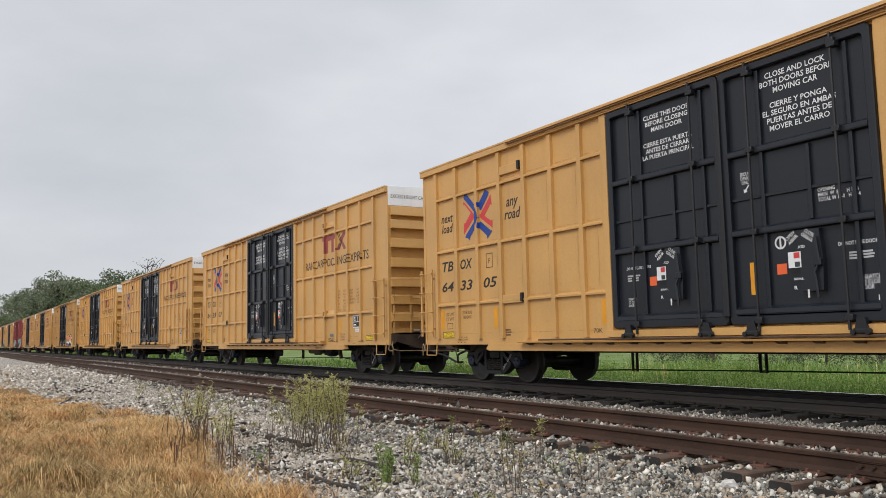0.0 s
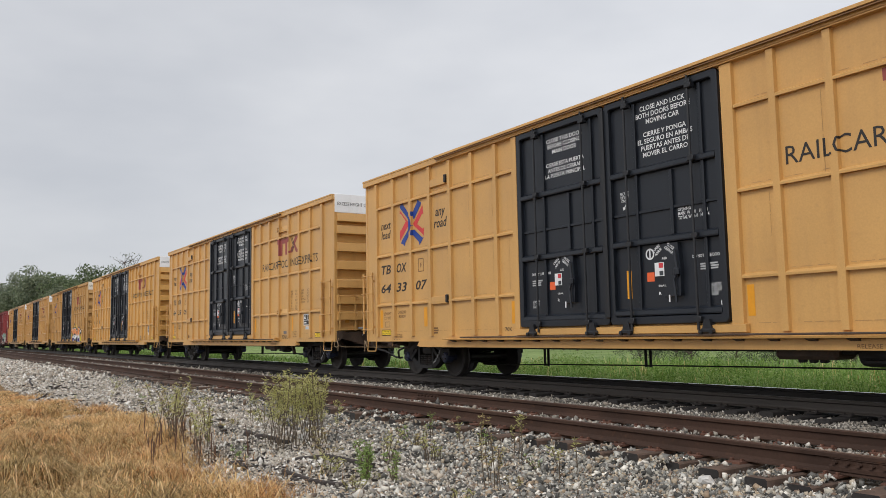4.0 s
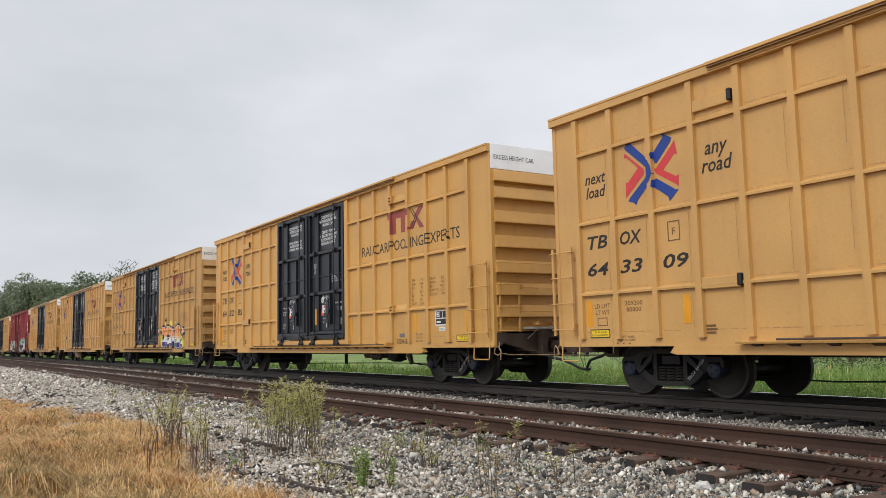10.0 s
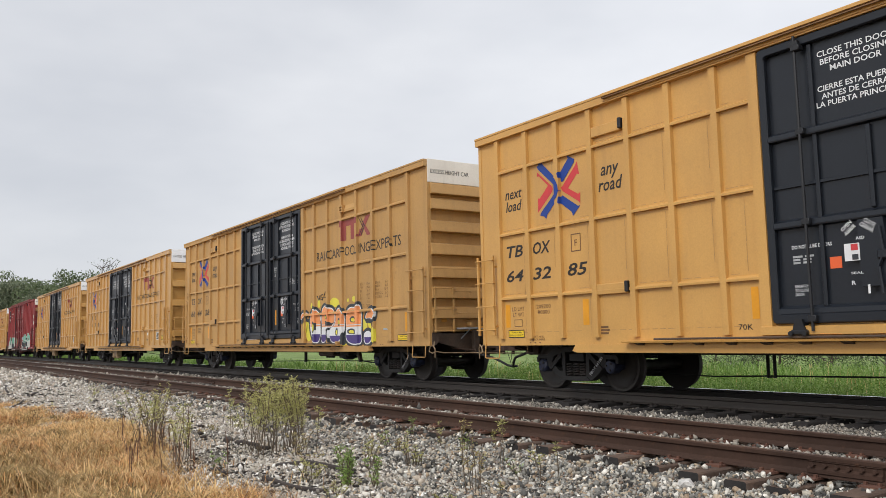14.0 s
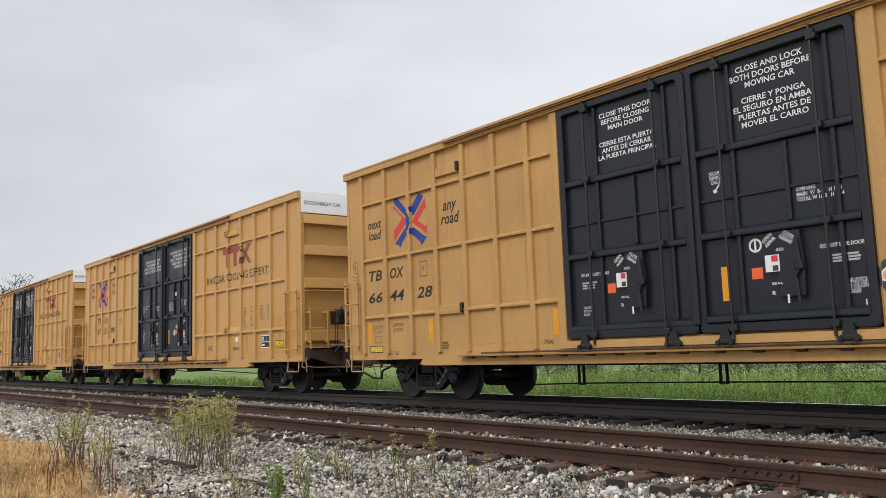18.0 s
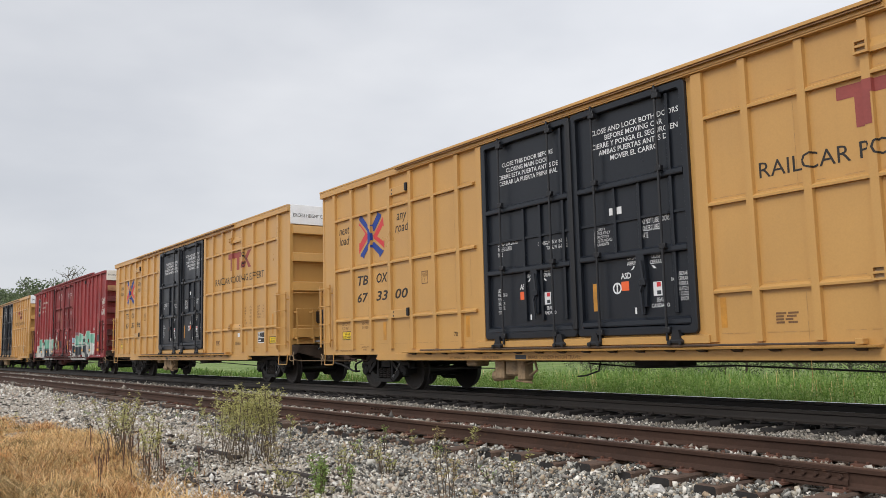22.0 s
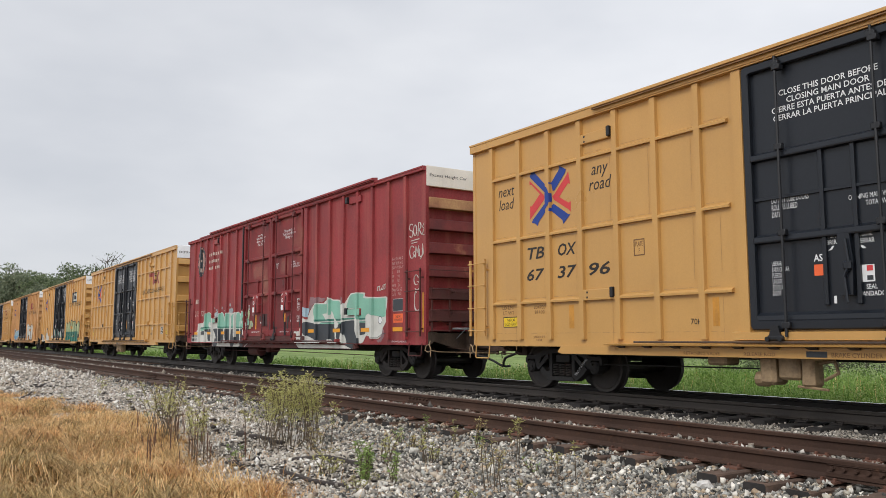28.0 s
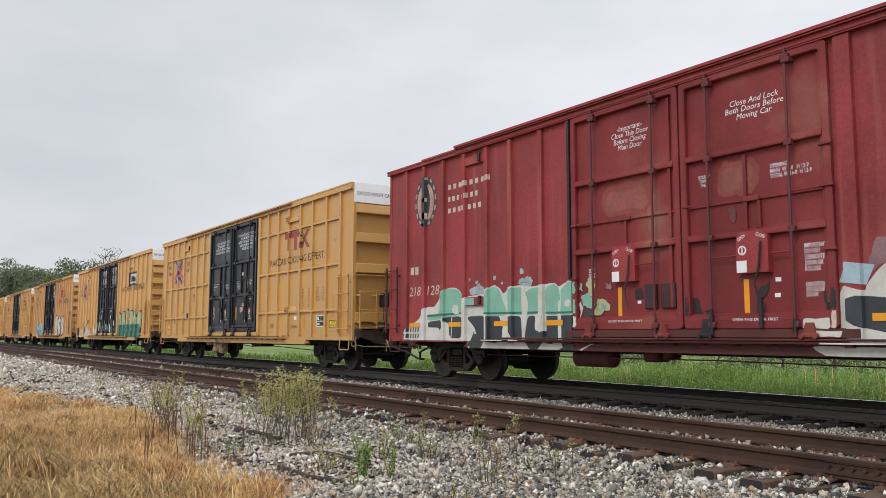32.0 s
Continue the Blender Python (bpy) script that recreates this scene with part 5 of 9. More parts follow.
def marks(car, name, data, ink, y=P_TEXT, over=False):
    return painted(name, *data, y, ink, car, TYPE_POSTS if over else (), FACE - 0.004)


def ring(cx, cz, r, n=20, sz=1.0):
    return [(cx + r * math.cos(2 * math.pi * k / n), cz + sz * r * math.sin(2 * math.pi * k / n)) for k in range(n)]


def annulus(cx, cz, r, w):
    a, b = ring(cx, cz, r), ring(cx, cz, r - w)
    return [[a[k], a[(k + 1) % 20], b[(k + 1) % 20], b[k]] for k in range(20)]


def common(car, paint, band, posts, tall_posts, levels, ends, hood, kind, wheel, tone, sill, trucks=(2.13, 16.30), length=LEN):
    """What all the boxcars share. posts: places of the slim posts; levels: heights of the long ribs."""
    shell(car, paint, length)
    part("roof", roof_mesh(ROOF, paint, hood[3], length), car)
    for x in posts:
        part("post", hat_post(x, 0.95, 4.93).mesh("post", RED_POST if paint is RED else paint), car)
    for x, w in tall_posts:
        part("door_post", hat_post(x, 0.95, 4.93, w).mesh("door_post", paint), car)
    left, right = [x for x in posts if x < 7], [x for x in posts if x > 11]
    for z in levels:
        part("rib", rib(left[0], 6.5, z).mesh("rib", paint), car)
        part("rib", rib(11.9, right[-1], z).mesh("rib", paint), car)
    # broken weld lines low in each bay
    if levels:
        rng, rects = random.Random(len(posts) + int(100 * posts[0])), []
        for run in (left + [6.46], [12.0] + right):
            for a, b in zip(run, run[1:]):
                for z in levels + (1.0,):
                    x = a + 0.10
                    while x < b - 0.12:
                        w = rng.uniform(0.05, 0.22)
                        if rng.random() < 0.75:
                            rects.append((x, min(x + w, b - 0.08), z + 0.064, z + 0.073))
                        x += w + rng.uniform(0.02, 0.08)
                    # some bays also get broken upright lines left of the next post
                    if z > 1.5 and rng.random() < 0.4:
                        top = z - 0.10
                        while top > z - rng.uniform(0.6, 1.15):
                            h = rng.uniform(0.12, 0.45)
                            rects.append((b - 0.168, b - 0.160, top - h, top))
                            top -= h + rng.uniform(0.01, 0.05)
        tagged(marks(car, "weld_seam", quads(*rects), "weld"), kind="stuff")
    for x in posts:
        far = Form().prism([(x - 0.065, -SHEET), (x - 0.047, -FACE), (x + 0.047, -FACE), (x + 0.065, -SHEET)], "z", 0.95, 4.93)
        part("far_side_post", far.mesh("far_side_post", paint), car)
    ends_of(car, paint, band, ends, length, hood[3])
    # an eyebrow over the door track: pale face, dark gutter under it
    a, b, top = hood[:3]
    h = Form().prism([(-1.60, top + 0.02), (-1.755, top + 0.002), (-1.765, top - 0.006), (-1.765, top - 0.050), (-1.738, top - 0.052), (-1.700, top - 0.052), (-1.700, 4.965), (-1.60, 4.965)], "x", a, b)
    part("door_hood", h.mesh("door_hood", paint), car)
    if paint is RED:
        part("hood_step", Form().prism([(-1.60, 5.085), (-1.705, 5.072), (-1.712, 5.03), (-1.60, 5.03)], "x", 1.58, a).mesh("hood_step", paint), car)
    lip = Form().prism([(-1.702, top - 0.045), (-1.738, top - 0.050), (-1.752, top - 0.082), (-1.742, top - 0.088), (-1.702, top - 0.075)], "x", a + 0.01, b - 0.02)
    part("hood_lip", lip.mesh("hood_lip", RED_RUST if paint is RED else HOOD_BROWN), car)
    s = Form()
    s.prism([(sill[0] + 0.10, 0.835), (sill[0], 0.72), (sill[0] + 0.12, 0.69), (sill[1] - 0.12, 0.69), (sill[1], 0.72), (sill[1] - 0.10, 0.835)], "y", -1.625, -1.50)
    s.box(sill[0] + 0.3, sill[1] - 0.3, 1.50, 1.60, 0.69, 0.84)
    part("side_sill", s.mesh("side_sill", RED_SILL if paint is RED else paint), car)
    lg = Form()
    lg.prism([(-1.59, 0.845), (-1.76, 0.85), (-1.77, 0.875), (-1.59, 0.885)], "x", 3.95, 14.35)
    lg.prism([(-1.60, 0.93), (-1.69, 0.94), (-1.69, 1.05), (-1.60, 1.065)], "x", 6.5, 11.95)
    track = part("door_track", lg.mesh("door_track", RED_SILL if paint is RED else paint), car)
    foot = Form().prism([(-1.60, 0.800), (-1.70, 0.832), (-1.735, 0.851), (-1.60, 0.848)], "x", -0.07, 0.07).mesh("track_bracket", RED_RUST if paint is RED else VALVE)
    for k in range(18):
        part("track_bracket", foot, track).location = (4.25 + 0.58 * k, 0, 0)
    rod = Form().tube([(4.6, -1.715, 0.907), (14.10, -1.715, 0.907)], 0.017, 6)
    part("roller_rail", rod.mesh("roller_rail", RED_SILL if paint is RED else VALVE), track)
    part("rail_stop", Form().box(14.08, 14.18, -1.74, -1.60, 0.885, 0.965, 0.01).mesh("rail_stop", paint), track)
    fittings(car, paint, length, wheel)
    underframe(car, paint, kind, length)
    for x in trucks:
        truck(car, x, tone, kind != "plain")


def fixture(car, x0, x1, z, paint, dark_at=None, lock=None):
    """A raised handling plate on the side, with its stop."""
    if dark_at or paint is RED:
        fm = Form().box(x0, x1, -1.651, SHEET, z - 0.09, z + 0.09, 0.01)
    else:
        fm = Form().prism([(SHEET, z - 0.085), (-1.655, z - 0.090), (-1.655, z - 0.03), (SHEET, z + 0.10)], "x", x0, x1)
    part("handling_plate", fm.mesh("handling_plate", paint), car)
    if dark_at:
        part("door_stop", Form().box(dark_at - 0.035, dark_at + 0.035, -1.70, -1.62, z - 0.07, z + 0.11, 0.012).mesh("door_stop", BAR_BLACK), car)
    if lock and paint is RED:
        part("door_stop", Form().box(lock - 0.05, lock + 0.06, -1.72, -1.62, z - 0.06, z + 0.12, 0.015).mesh("door_stop", BAR_BLACK), car)
    elif lock:
        b = Form()
        for q in ((-0.09, -0.06, -0.09, 0.10), (0.07, 0.10, -0.09, 0.10), (-0.06, 0.07, -0.09, -0.06), (-0.06, 0.07, 0.065, 0.10), (-0.06, 0.07, -0.01, 0.02)):
            b.box(lock + q[0], lock + q[1], -1.715, -1.62, z + q[2], z + q[3])
        # recess floor in a darker brown, standing in for the shade inside
        b.box(lock - 0.06, lock + 0.07, -1.675, -1.62, z - 0.06, z + 0.065, 0, 1)
        part("door_stop", b.mesh("door_stop", paint, HANDLE), car)


def box_frame(x0, x1, z0, z1, t):
    return quads((x0, x1, z0, z0 + t), (x0, x1, z1 - t, z1), (x0, x0 + t, z0 + t, z1 - t), (x1 - t, x1, z0 + t, z1 - t))


def height_sign(car, x0, x1, z0, z1):
    marks(car, "height_sign", quads((x0, x1, z0, z1)), "sign")
    marks(car, "sign_border", box_frame(x0, x1, z0, z1, 0.016), "black", P_TEXT - 0.003)
    m = (z0 + z1) / 2
    words(car, "sign_lettering", "THIS CAR", x0 + 0.16 * (x1 - x0) + 0.03, x1 - 0.08, m + 0.01, z1 - 0.035, "black", P_TEXT - 0.003, False)
    words(car, "sign_lettering", "EXCESS HEIGHT", x0 + 0.04, x1 - 0.04, z0 + 0.035, m - 0.012, "black", P_TEXT - 0.003, False)


def data_panel(car, x0, x1, z0, z1):
    marks(car, "data_panel", quads((x0, x1, z0, z1)), "white")
    m = x0 + (x1 - x0) * 0.52
    h = (z1 - z0)
    for q in ((x0 + 0.03, m, z1 - 0.50 * h, z1 - 0.07 * h), (m + 0.02, x1 - 0.03, z1 - 0.50 * h, z1 - 0.07 * h), (x0 + 0.03, x1 - 0.03, z0 + 0.08 * h, z0 + 0.44 * h)):
        marks(car, "data_panel_field", quads(q), "black", P_TEXT - 0.003)
    marks(car, "data_panel_rows", stencil(x0 + 0.06, m - 0.05, z1 - 0.42 * h, z1 - 0.14 * h, 3, 4, words=1), "white", P_TEXT - 0.006)
    marks(car, "data_panel_rows", stencil(x0 + 0.06, m + 0.02, z0 + 0.18 * h, z0 + 0.30 * h, 1, 5, words=1), "white", P_TEXT - 0.006)


def end_words(car, text, ink="black", small="faint", length=LEN):
    """Writing across the end, facing along the train."""
    p, f = fitted(text, -1.50, -0.42, 4.78, 4.88)
    me = bpy.data.meshes.new("end_lettering")
    me.from_pydata([(length + 0.034, a, b) for a, b in p], [], f)
    me.materials.append(INK[ink])
    part("end_lettering", me, car)
    on_ribs = length == LEN
    for z, w, s in ((3.655, 0.80, 1), (3.10, 0.62, 2), (2.02, 0.70, 3)) if small == "pale" else ((4.08, 0.60, 4), (3.56, 0.60, 5), (3.03, 0.55, 6)) if on_ribs else ((3.98, 0.5, 1), (3.42, 0.55, 2), (2.86, 0.6, 3)):
        lead = 0.10 if small == "pale" else 0.72
        q, g = stencil(lead, lead + w, z - 0.06, z + 0.04, 1 if s == 2 else 2 if s < 4 else 3, s, words=3 if s < 4 else 2) if on_ribs else stencil(-0.2, -0.2 + w, z - 0.07, z + 0.07, 3, s, words=1)
        me = bpy.data.meshes.new("end_stencil")
        me.from_pydata([(length + (0.098 - 0.2136 * (b - z + 0.115) if on_ribs else 0.029), a, b) for a, b in q], [], g)
        me.materials.append(INK["brown" if small == "faint" else small])
        part("end_stencil", me, car)


def end_number(car, text, length=LEN):
    p, f = fitted(text, 0.30, 1.26, 4.72, 4.84)
    me = bpy.data.meshes.new("end_number")
    me.from_pydata([(length + 0.034, a, b) for a, b in p], [], f)
    me.materials.append(INK["black"])
    part("end_number", me, car)


def yellow_car_one():
    """Sixty-foot car with three long ribs and stacked bilingual door notices."""
    car = thing("boxcar", "yellow steel boxcar with black plug doors", "boxcar", "boxcars of the train")
    posts = [0.61, 1.50, 2.38, 3.26, 4.14, 5.02, 5.90, 12.55, 13.42, 14.29, 15.16, 16.03, 16.90, 17.77]
    TYPE_POSTS[:] = [(x - 0.058, x + 0.058) for x in posts] + [(6.50, 6.66), (11.70, 11.88)]
    common(car, YELLOW, WHITE_BAND, posts, [(6.58, 0.18), (11.79, 0.22)], (1.75, 3.01, 4.27), (1.57, 2.03, 2.50, 3.03, 3.56, 4.08, 4.44), (3.7, 14.68, 5.085, 5.105), "plain", False, "black", (2.62, 15.80), (2.11, 16.15))
    for z in (1.76, 4.50):
        fixture(car, 3.32, 4.02, z, YELLOW, dark_at=4.03)
        fixture(car, 14.50, 15.10, z + 0.02, YELLOW, lock=14.42)
    a = door_leaf(car, "auxiliary_door", 6.68, 9.17, DOOR_BLACK, BAR_BLACK, (7.30, 8.66), (1.25, 2.42, 3.63), ((7.45, 1.3, 4.8), (8.16, 2.5, 3.55), (8.80, 1.3, 4.8)), (7.10, 8.78))
    m = door_leaf(car, "main_door", 9.20, 11.64, DOOR_BLACK, BAR_BLACK, (9.74, 11.12), (1.28, 2.44, 3.63), ((9.87, 1.3, 4.8), (10.62, 2.5, 3.55), (11.26, 1.3, 4.8)), (9.61, 11.28))
    part("door_hinge_bar", Form().box(9.12, 9.22, -1.72, -1.64, 1.2, 4.85, 0.02).mesh("door_hinge_bar", BAR_BLACK), m)
    latch(a, 8.26, DOOR_BLACK)
    latch(m, 10.72, DOOR_BLACK)
    w = dict(y=D_TEXT, over=False)
    words(a, "door_notice", "CLOSE THIS DOOR\nBEFORE CLOSING\nMAIN DOOR", 7.54, 8.56, 4.37, 4.67, "white", lines=1.0, bold=0.014, **w)
    words(a, "door_notice", "CIERRE ESTA PUERTA\nANTES DE CERRAR\nLA PUERTA PRINCIPAL", 7.49, 8.61, 3.91, 4.20, "white", lines=1.0, bold=0.014, **w)
    words(m, "door_notice", "CLOSE AND LOCK\nBOTH DOORS BEFORE\nMOVING CAR", 9.89, 11.05, 4.40, 4.72, "white", lines=1.0, bold=0.014, **w)
    words(m, "door_notice", "CIERRE Y PONGA\nEL SEGURO EN AMBAS\nPUERTAS ANTES DE\nMOVER EL CARRO", 9.92, 11.08, 3.85, 4.27, "white", lines=1.0, bold=0.014, **w)
    words(m, "door_notice", "SECURE\nDEVICE\nONLY", 9.46, 9.66, 3.16, 3.34, "white", lines=0.9, bold=0.01, **w)
    marks(m, "arrow", poly([(9.52, 3.03), (9.58, 3.05), (9.56, 3.07), (9.62, 3.14), (9.60, 3.15), (9.54, 3.08), (9.51, 3.09)]), "white", D_TEXT)
    words(m, "door_notice", "OPENING\nMAIN  W  8-0    H 12-4\nTOTAL W 16-0   H 12-4", 10.71, 11.32, 2.72, 2.91, "white", lines=0.9, bold=0.01, align="LEFT", **w)
    words(m, "door_notice", "DO NOT LUBE DOORS", 10.96, 11.53, 2.09, 2.14, "white", bold=0.015, **w)
    marks(m, "fine_print", stencil(11.10, 11.50, 1.90, 2.0, 3, 7), "grey", D_TEXT)
    words(m, "door_notice", "UNLATCH\nTO CLOSE\nDOOR", 11.22, 11.52, 1.50, 1.69, "white", lines=0.85, bold=0.015, align="LEFT", **w)
    marks(m, "arrow", poly([(11.46, 1.27), (11.48, 1.32), (11.47, 1.32), (11.47, 1.42), (11.455, 1.42), (11.455, 1.32), (11.44, 1.32)]), "white", D_TEXT)
    for leaf, x in ((a, 7.98), (m, 10.46)):
        y = -1.669
        words(leaf, "latch_lettering", "OPEN\nABRIR", x - 0.23, x - 0.05, 2.21, 2.33, "white", y, False, bold=0.012, turn=38)
        words(leaf, "latch_lettering", "CLOSE\nCERRAR", x + 0.02, x + 0.22, 2.22, 2.34, "white", y, False, bold=0.012, turn=-35)
        words(leaf, "latch_lettering", "ASD", x - 0.05, x + 0.06, 2.11, 2.15, "white", y, False, bold=0.01)
        marks(leaf, "latch_sticker", quads((x - 0.21, x - 0.01, 1.85, 2.07)), "white", y)
        marks(leaf, "sticker_patch", quads((x - 0.12, x - 0.03, 1.98, 2.06)), "scarlet", y - 0.003)
        marks(leaf, "sticker_patch", quads((x - 0.11, x - 0.03, 1.86, 1.93)), "soot", y - 0.003)
        marks(leaf, "orange_sticker", quads((x - 0.46, x - 0.30, 1.78, 1.93)), "orange", D_TEXT)
        words(leaf, "latch_lettering", "SEAL", x - 0.14, x + 0.02, 1.68, 1.71, "white", y, False, bold=0.01)
        words(leaf, "latch_lettering", "R", x - 0.14, x - 0.09, 1.55, 1.60, "white", y, False, bold=0.02)
        marks(leaf, "white_tab", quads((x + 0.06, x + 0.09, 1.43, 1.54)), "white", y)
    words(a, "door_notice", "DO NOT LUBE DOORS", 6.99, 7.56, 2.08, 2.13, "white", D_TEXT, False, bold=0.015)
    marks(a, "fine_print", stencil(7.00, 7.42, 1.88, 1.99, 3, 9), "grey", D_TEXT)
    words(a, "door_notice", "UNLATCH\nTO CLOSE\nDOOR", 7.00, 7.20, 1.45, 1.60, "white", D_TEXT, False, bold=0.01, align="LEFT")
    marks(m, "wheel_symbol", poly(*annulus(10.08, 2.23, 0.095, 0.028), [(10.065, 2.15), (10.095, 2.15), (10.095, 2.31), (10.065, 2.31)]), "white", D_TEXT)
    marks(m, "amber_strip", quads((9.54, 9.65, 1.52, 1.99)), "safety", D_TEXT)
    # side lettering
    chevron_cross(car, 2.37, 3.69, 1.16, 1.19, P_TEXT)
    k = dict(shear=0.25, bold=0.012)
    words(car, "slogan", "next\nload", 0.80, 1.32, 3.44, 3.86, "black", over=False, lines=0.85, **k)
    words(car, "slogan", "any\nroad", 3.40, 3.97, 3.44, 3.87, "black", over=False, lines=0.85, **k)
    words(car, "plate_letter", "F", 2.75, 2.82, 2.58, 2.69, "brown", over=False)
    marks(car, "plate_frame", box_frame(2.66, 2.91, 2.48, 2.80, 0.018), "brown")
    words(car, "weight_lettering", "LD LMT\nLT WT", 0.92, 1.30, 1.37, 1.56, "brown", over=False)
    words(car, "weight_lettering", "209200\n80800", 1.65, 2.05, 1.40, 1.58, "brown", over=False)
    marks(car, "stencil_box", box_frame(0.98, 1.22, 1.18, 1.32, 0.012), "brown")
    words(car, "stencil", "LIFT AND\nJACK HERE", 1.50, 1.86, 0.90, 1.00, "brown", over=False)
    words(car, "stencil", "70K", 6.08, 6.32, 1.02, 1.10, "black", over=False)
    marks(car, "stencil", stencil(3.32, 3.62, 1.00, 1.14, 3, 2, words=1), "brown")
    for x0, x1 in ((0.72, 0.86), (2.90, 3.05), (6.32, 6.44), (11.93, 12.05), (15.35, 15.47), (17.52, 17.70)):
        marks(car, "amber_strip", quads((x0, x1, 1.17, 1.62)), "safety")
    height_sign(car, 0.79, 1.27, 0.97, 1.12)
    height_sign(car, 17.17, 17.68, 0.95, 1.10)
    bar_logo(car, 14.10, 15.90, 3.66, 4.21, P_TEXT)
    words(car, "slogan", "RAILCAR POOLING EXPERTS", 12.68, 17.39, 3.24, 3.50, "black")
    words(car, "dimension_lettering", "EXH\nEXW\nEW\nIL\nIW\nIH\nCU. FT", 15.28, 15.50, 1.83, 2.46, "brown", over=False, align="LEFT")
    words(car, "dimension_lettering", "17-0\n10-8\n9-7\n60-9\n9-6\n13-1\n7550", 15.62, 15.80, 1.83, 2.46, "brown", over=False, align="RIGHT")
    words(car, "dimension_lettering", "EXH W\nEXW H\nEW H\nEMPTY C.G.\nFLOOR H", 16.10, 16.48, 2.02, 2.45, "brown", over=False, align="LEFT")
    words(car, "dimension_lettering", "8-2\n6-0\n16-9\n5-2\n3-8", 16.56, 16.72, 2.02, 2.45, "brown", over=False, align="RIGHT")
    data_panel(car, 16.31, 16.89, 1.32, 1.67)
    marks(car, "sticker", quads((16.46, 16.72, 1.20, 1.29)), "white")
    marks(car, "sticker_rows", quads((16.48, 16.70, 1.222, 1.236), (16.48, 16.66, 1.246, 1.260)), "sky", P_TEXT - 0.003)
    words(car, "class_lettering", "XGH61B", 14.50, 15.02, 0.92, 1.04, "black", over=False)
    words(car, "stencil", "EOC-10B\nM-921B\n43\" CPLR", 15.42, 15.74, 0.96, 1.16, "brown", over=False, lines=1.1)
    words(car, "stencil", "LIFT AND\nJACK HERE", 16.66, 17.02, 0.90, 1.00, "brown", over=False)
    for z0, z1 in ((0.86, 0.88),):
        marks(car, "stencil", quads((16.30, 16.34, z0, z1), (16.42, 16.46, z0, z1), (1.42, 1.46, z0, z1), (1.56, 1.60, z0, z1), (1.70, 1.74, z0, z1)), "brown")
    words(car, "sill_stencil", "RELEASE ROD", 13.55, 14.10, 0.715, 0.770, "brown", y=-1.629, over=False)
    marks(car, "date_plate", quads((14.64, 14.90, 1.08, 1.17)), "slate")
    end_words(car, "EXCESS HEIGHT CAR")
    return car


def yellow_car_two():
    """Newer sixty-foot car: three end ribs, a hand brake and four-line door notices."""
    car = thing("boxcar", "bright yellow steel boxcar with black plug doors", "boxcar", "boxcars of the train")
    posts = [0.65, 1.54, 2.42, 3.30, 4.19, 5.07, 5.95, 12.72, 13.58, 14.44, 15.30, 16.18, 17.12, 18.0]
    TYPE_POSTS[:] = [(x - 0.058, x + 0.058) for x in posts] + [(6.62, 6.78), (11.86, 12.04)]
    common(car, YELLOW_NEW, WHITE_BAND, posts, [(6.70, 0.18), (11.95, 0.20)], (1.68, 2.95, 4.24), (1.45, 2.78, 3.62, 4.42), (3.75, 14.75, 5.10, 5.125), "rich", True, "black", (2.62, 15.80), (2.13, 16.30), NEW_LEN)
    for z in (1.74, 4.56):
        fixture(car, 3.34, 4.06, z, YELLOW_NEW, dark_at=4.08)
        fixture(car, 14.50, 15.26, z, YELLOW_NEW, lock=14.42)
        marks(car, "bolt_holes", poly(ring(3.46, z + 0.04, 0.022, 8), ring(3.46, z - 0.05, 0.022, 8), ring(15.16, z + 0.04, 0.022, 8), ring(15.16, z - 0.05, 0.022, 8)), "black", -1.655)
    a = door_leaf(car, "auxiliary_door", 6.80, 9.28, DOOR_BLACK, BAR_BLACK, (7.40, 8.78), (1.25, 2.36, 3.55), ((7.95, 1.4, 3.5), (8.40, 1.4, 3.5), (9.0, 1.4, 4.8)), (7.22, 8.90))
    m = door_leaf(car, "main_door", 9.31, 11.74, DOOR_BLACK, BAR_BLACK, (9.86, 11.22), (1.28, 2.38, 3.55), ((10.2, 2.4, 3.5), (10.72, 1.4, 3.5), (11.36, 1.4, 4.8)), (9.73, 11.38))
    part("door_hinge_bar", Form().box(9.23, 9.33, -1.72, -1.64, 1.2, 4.85, 0.02).mesh("door_hinge_bar", BAR_BLACK), m)
    latch(a, 8.30, DOOR_BLACK, 0.14)
    latch(m, 10.78, DOOR_BLACK, 0.14)
    w = dict(y=D_TEXT, over=False)
    words(a, "door_notice", "CLOSE THIS DOOR BEFORE\nCLOSING MAIN DOOR\nCIERRE ESTA PUERTA ANTES DE\nCERRAR LA PUERTA PRINCIPAL", 7.24, 8.90, 4.03, 4.47, "white", lines=1.0, bold=0.01, **w)
    words(m, "door_notice", "CLOSE AND LOCK BOTH DOORS\nBEFORE MOVING CAR\nCIERRE Y PONGA EL SEGURO EN\nAMBAS PUERTAS ANTES DE\nMOVER EL CARRO", 9.72, 11.56, 3.98, 4.56, "white", lines=1.0, bold=0.01, **w)
    words(a, "door_notice", "DO NOT LUBE DOORS\nROLLERS LUBED\nDATE", 7.17, 7.74, 2.66, 2.94, "white", lines=0.9, align="LEFT", **w)
    words(a, "door_notice", "OPENING MAIN W  8-0 H 12\nTOTAL W 16-0 H 12", 8.30, 9.06, 2.66, 2.82, "white", align="RIGHT", **w)
    words(a, "door_notice", "LIBERAR\nPARA CERRAR\nPUERTA\nUNLATCH\nTO CLOSE\nDOOR", 7.13, 7.40, 1.56, 2.04, "white", lines=0.9, align="LEFT", **w)
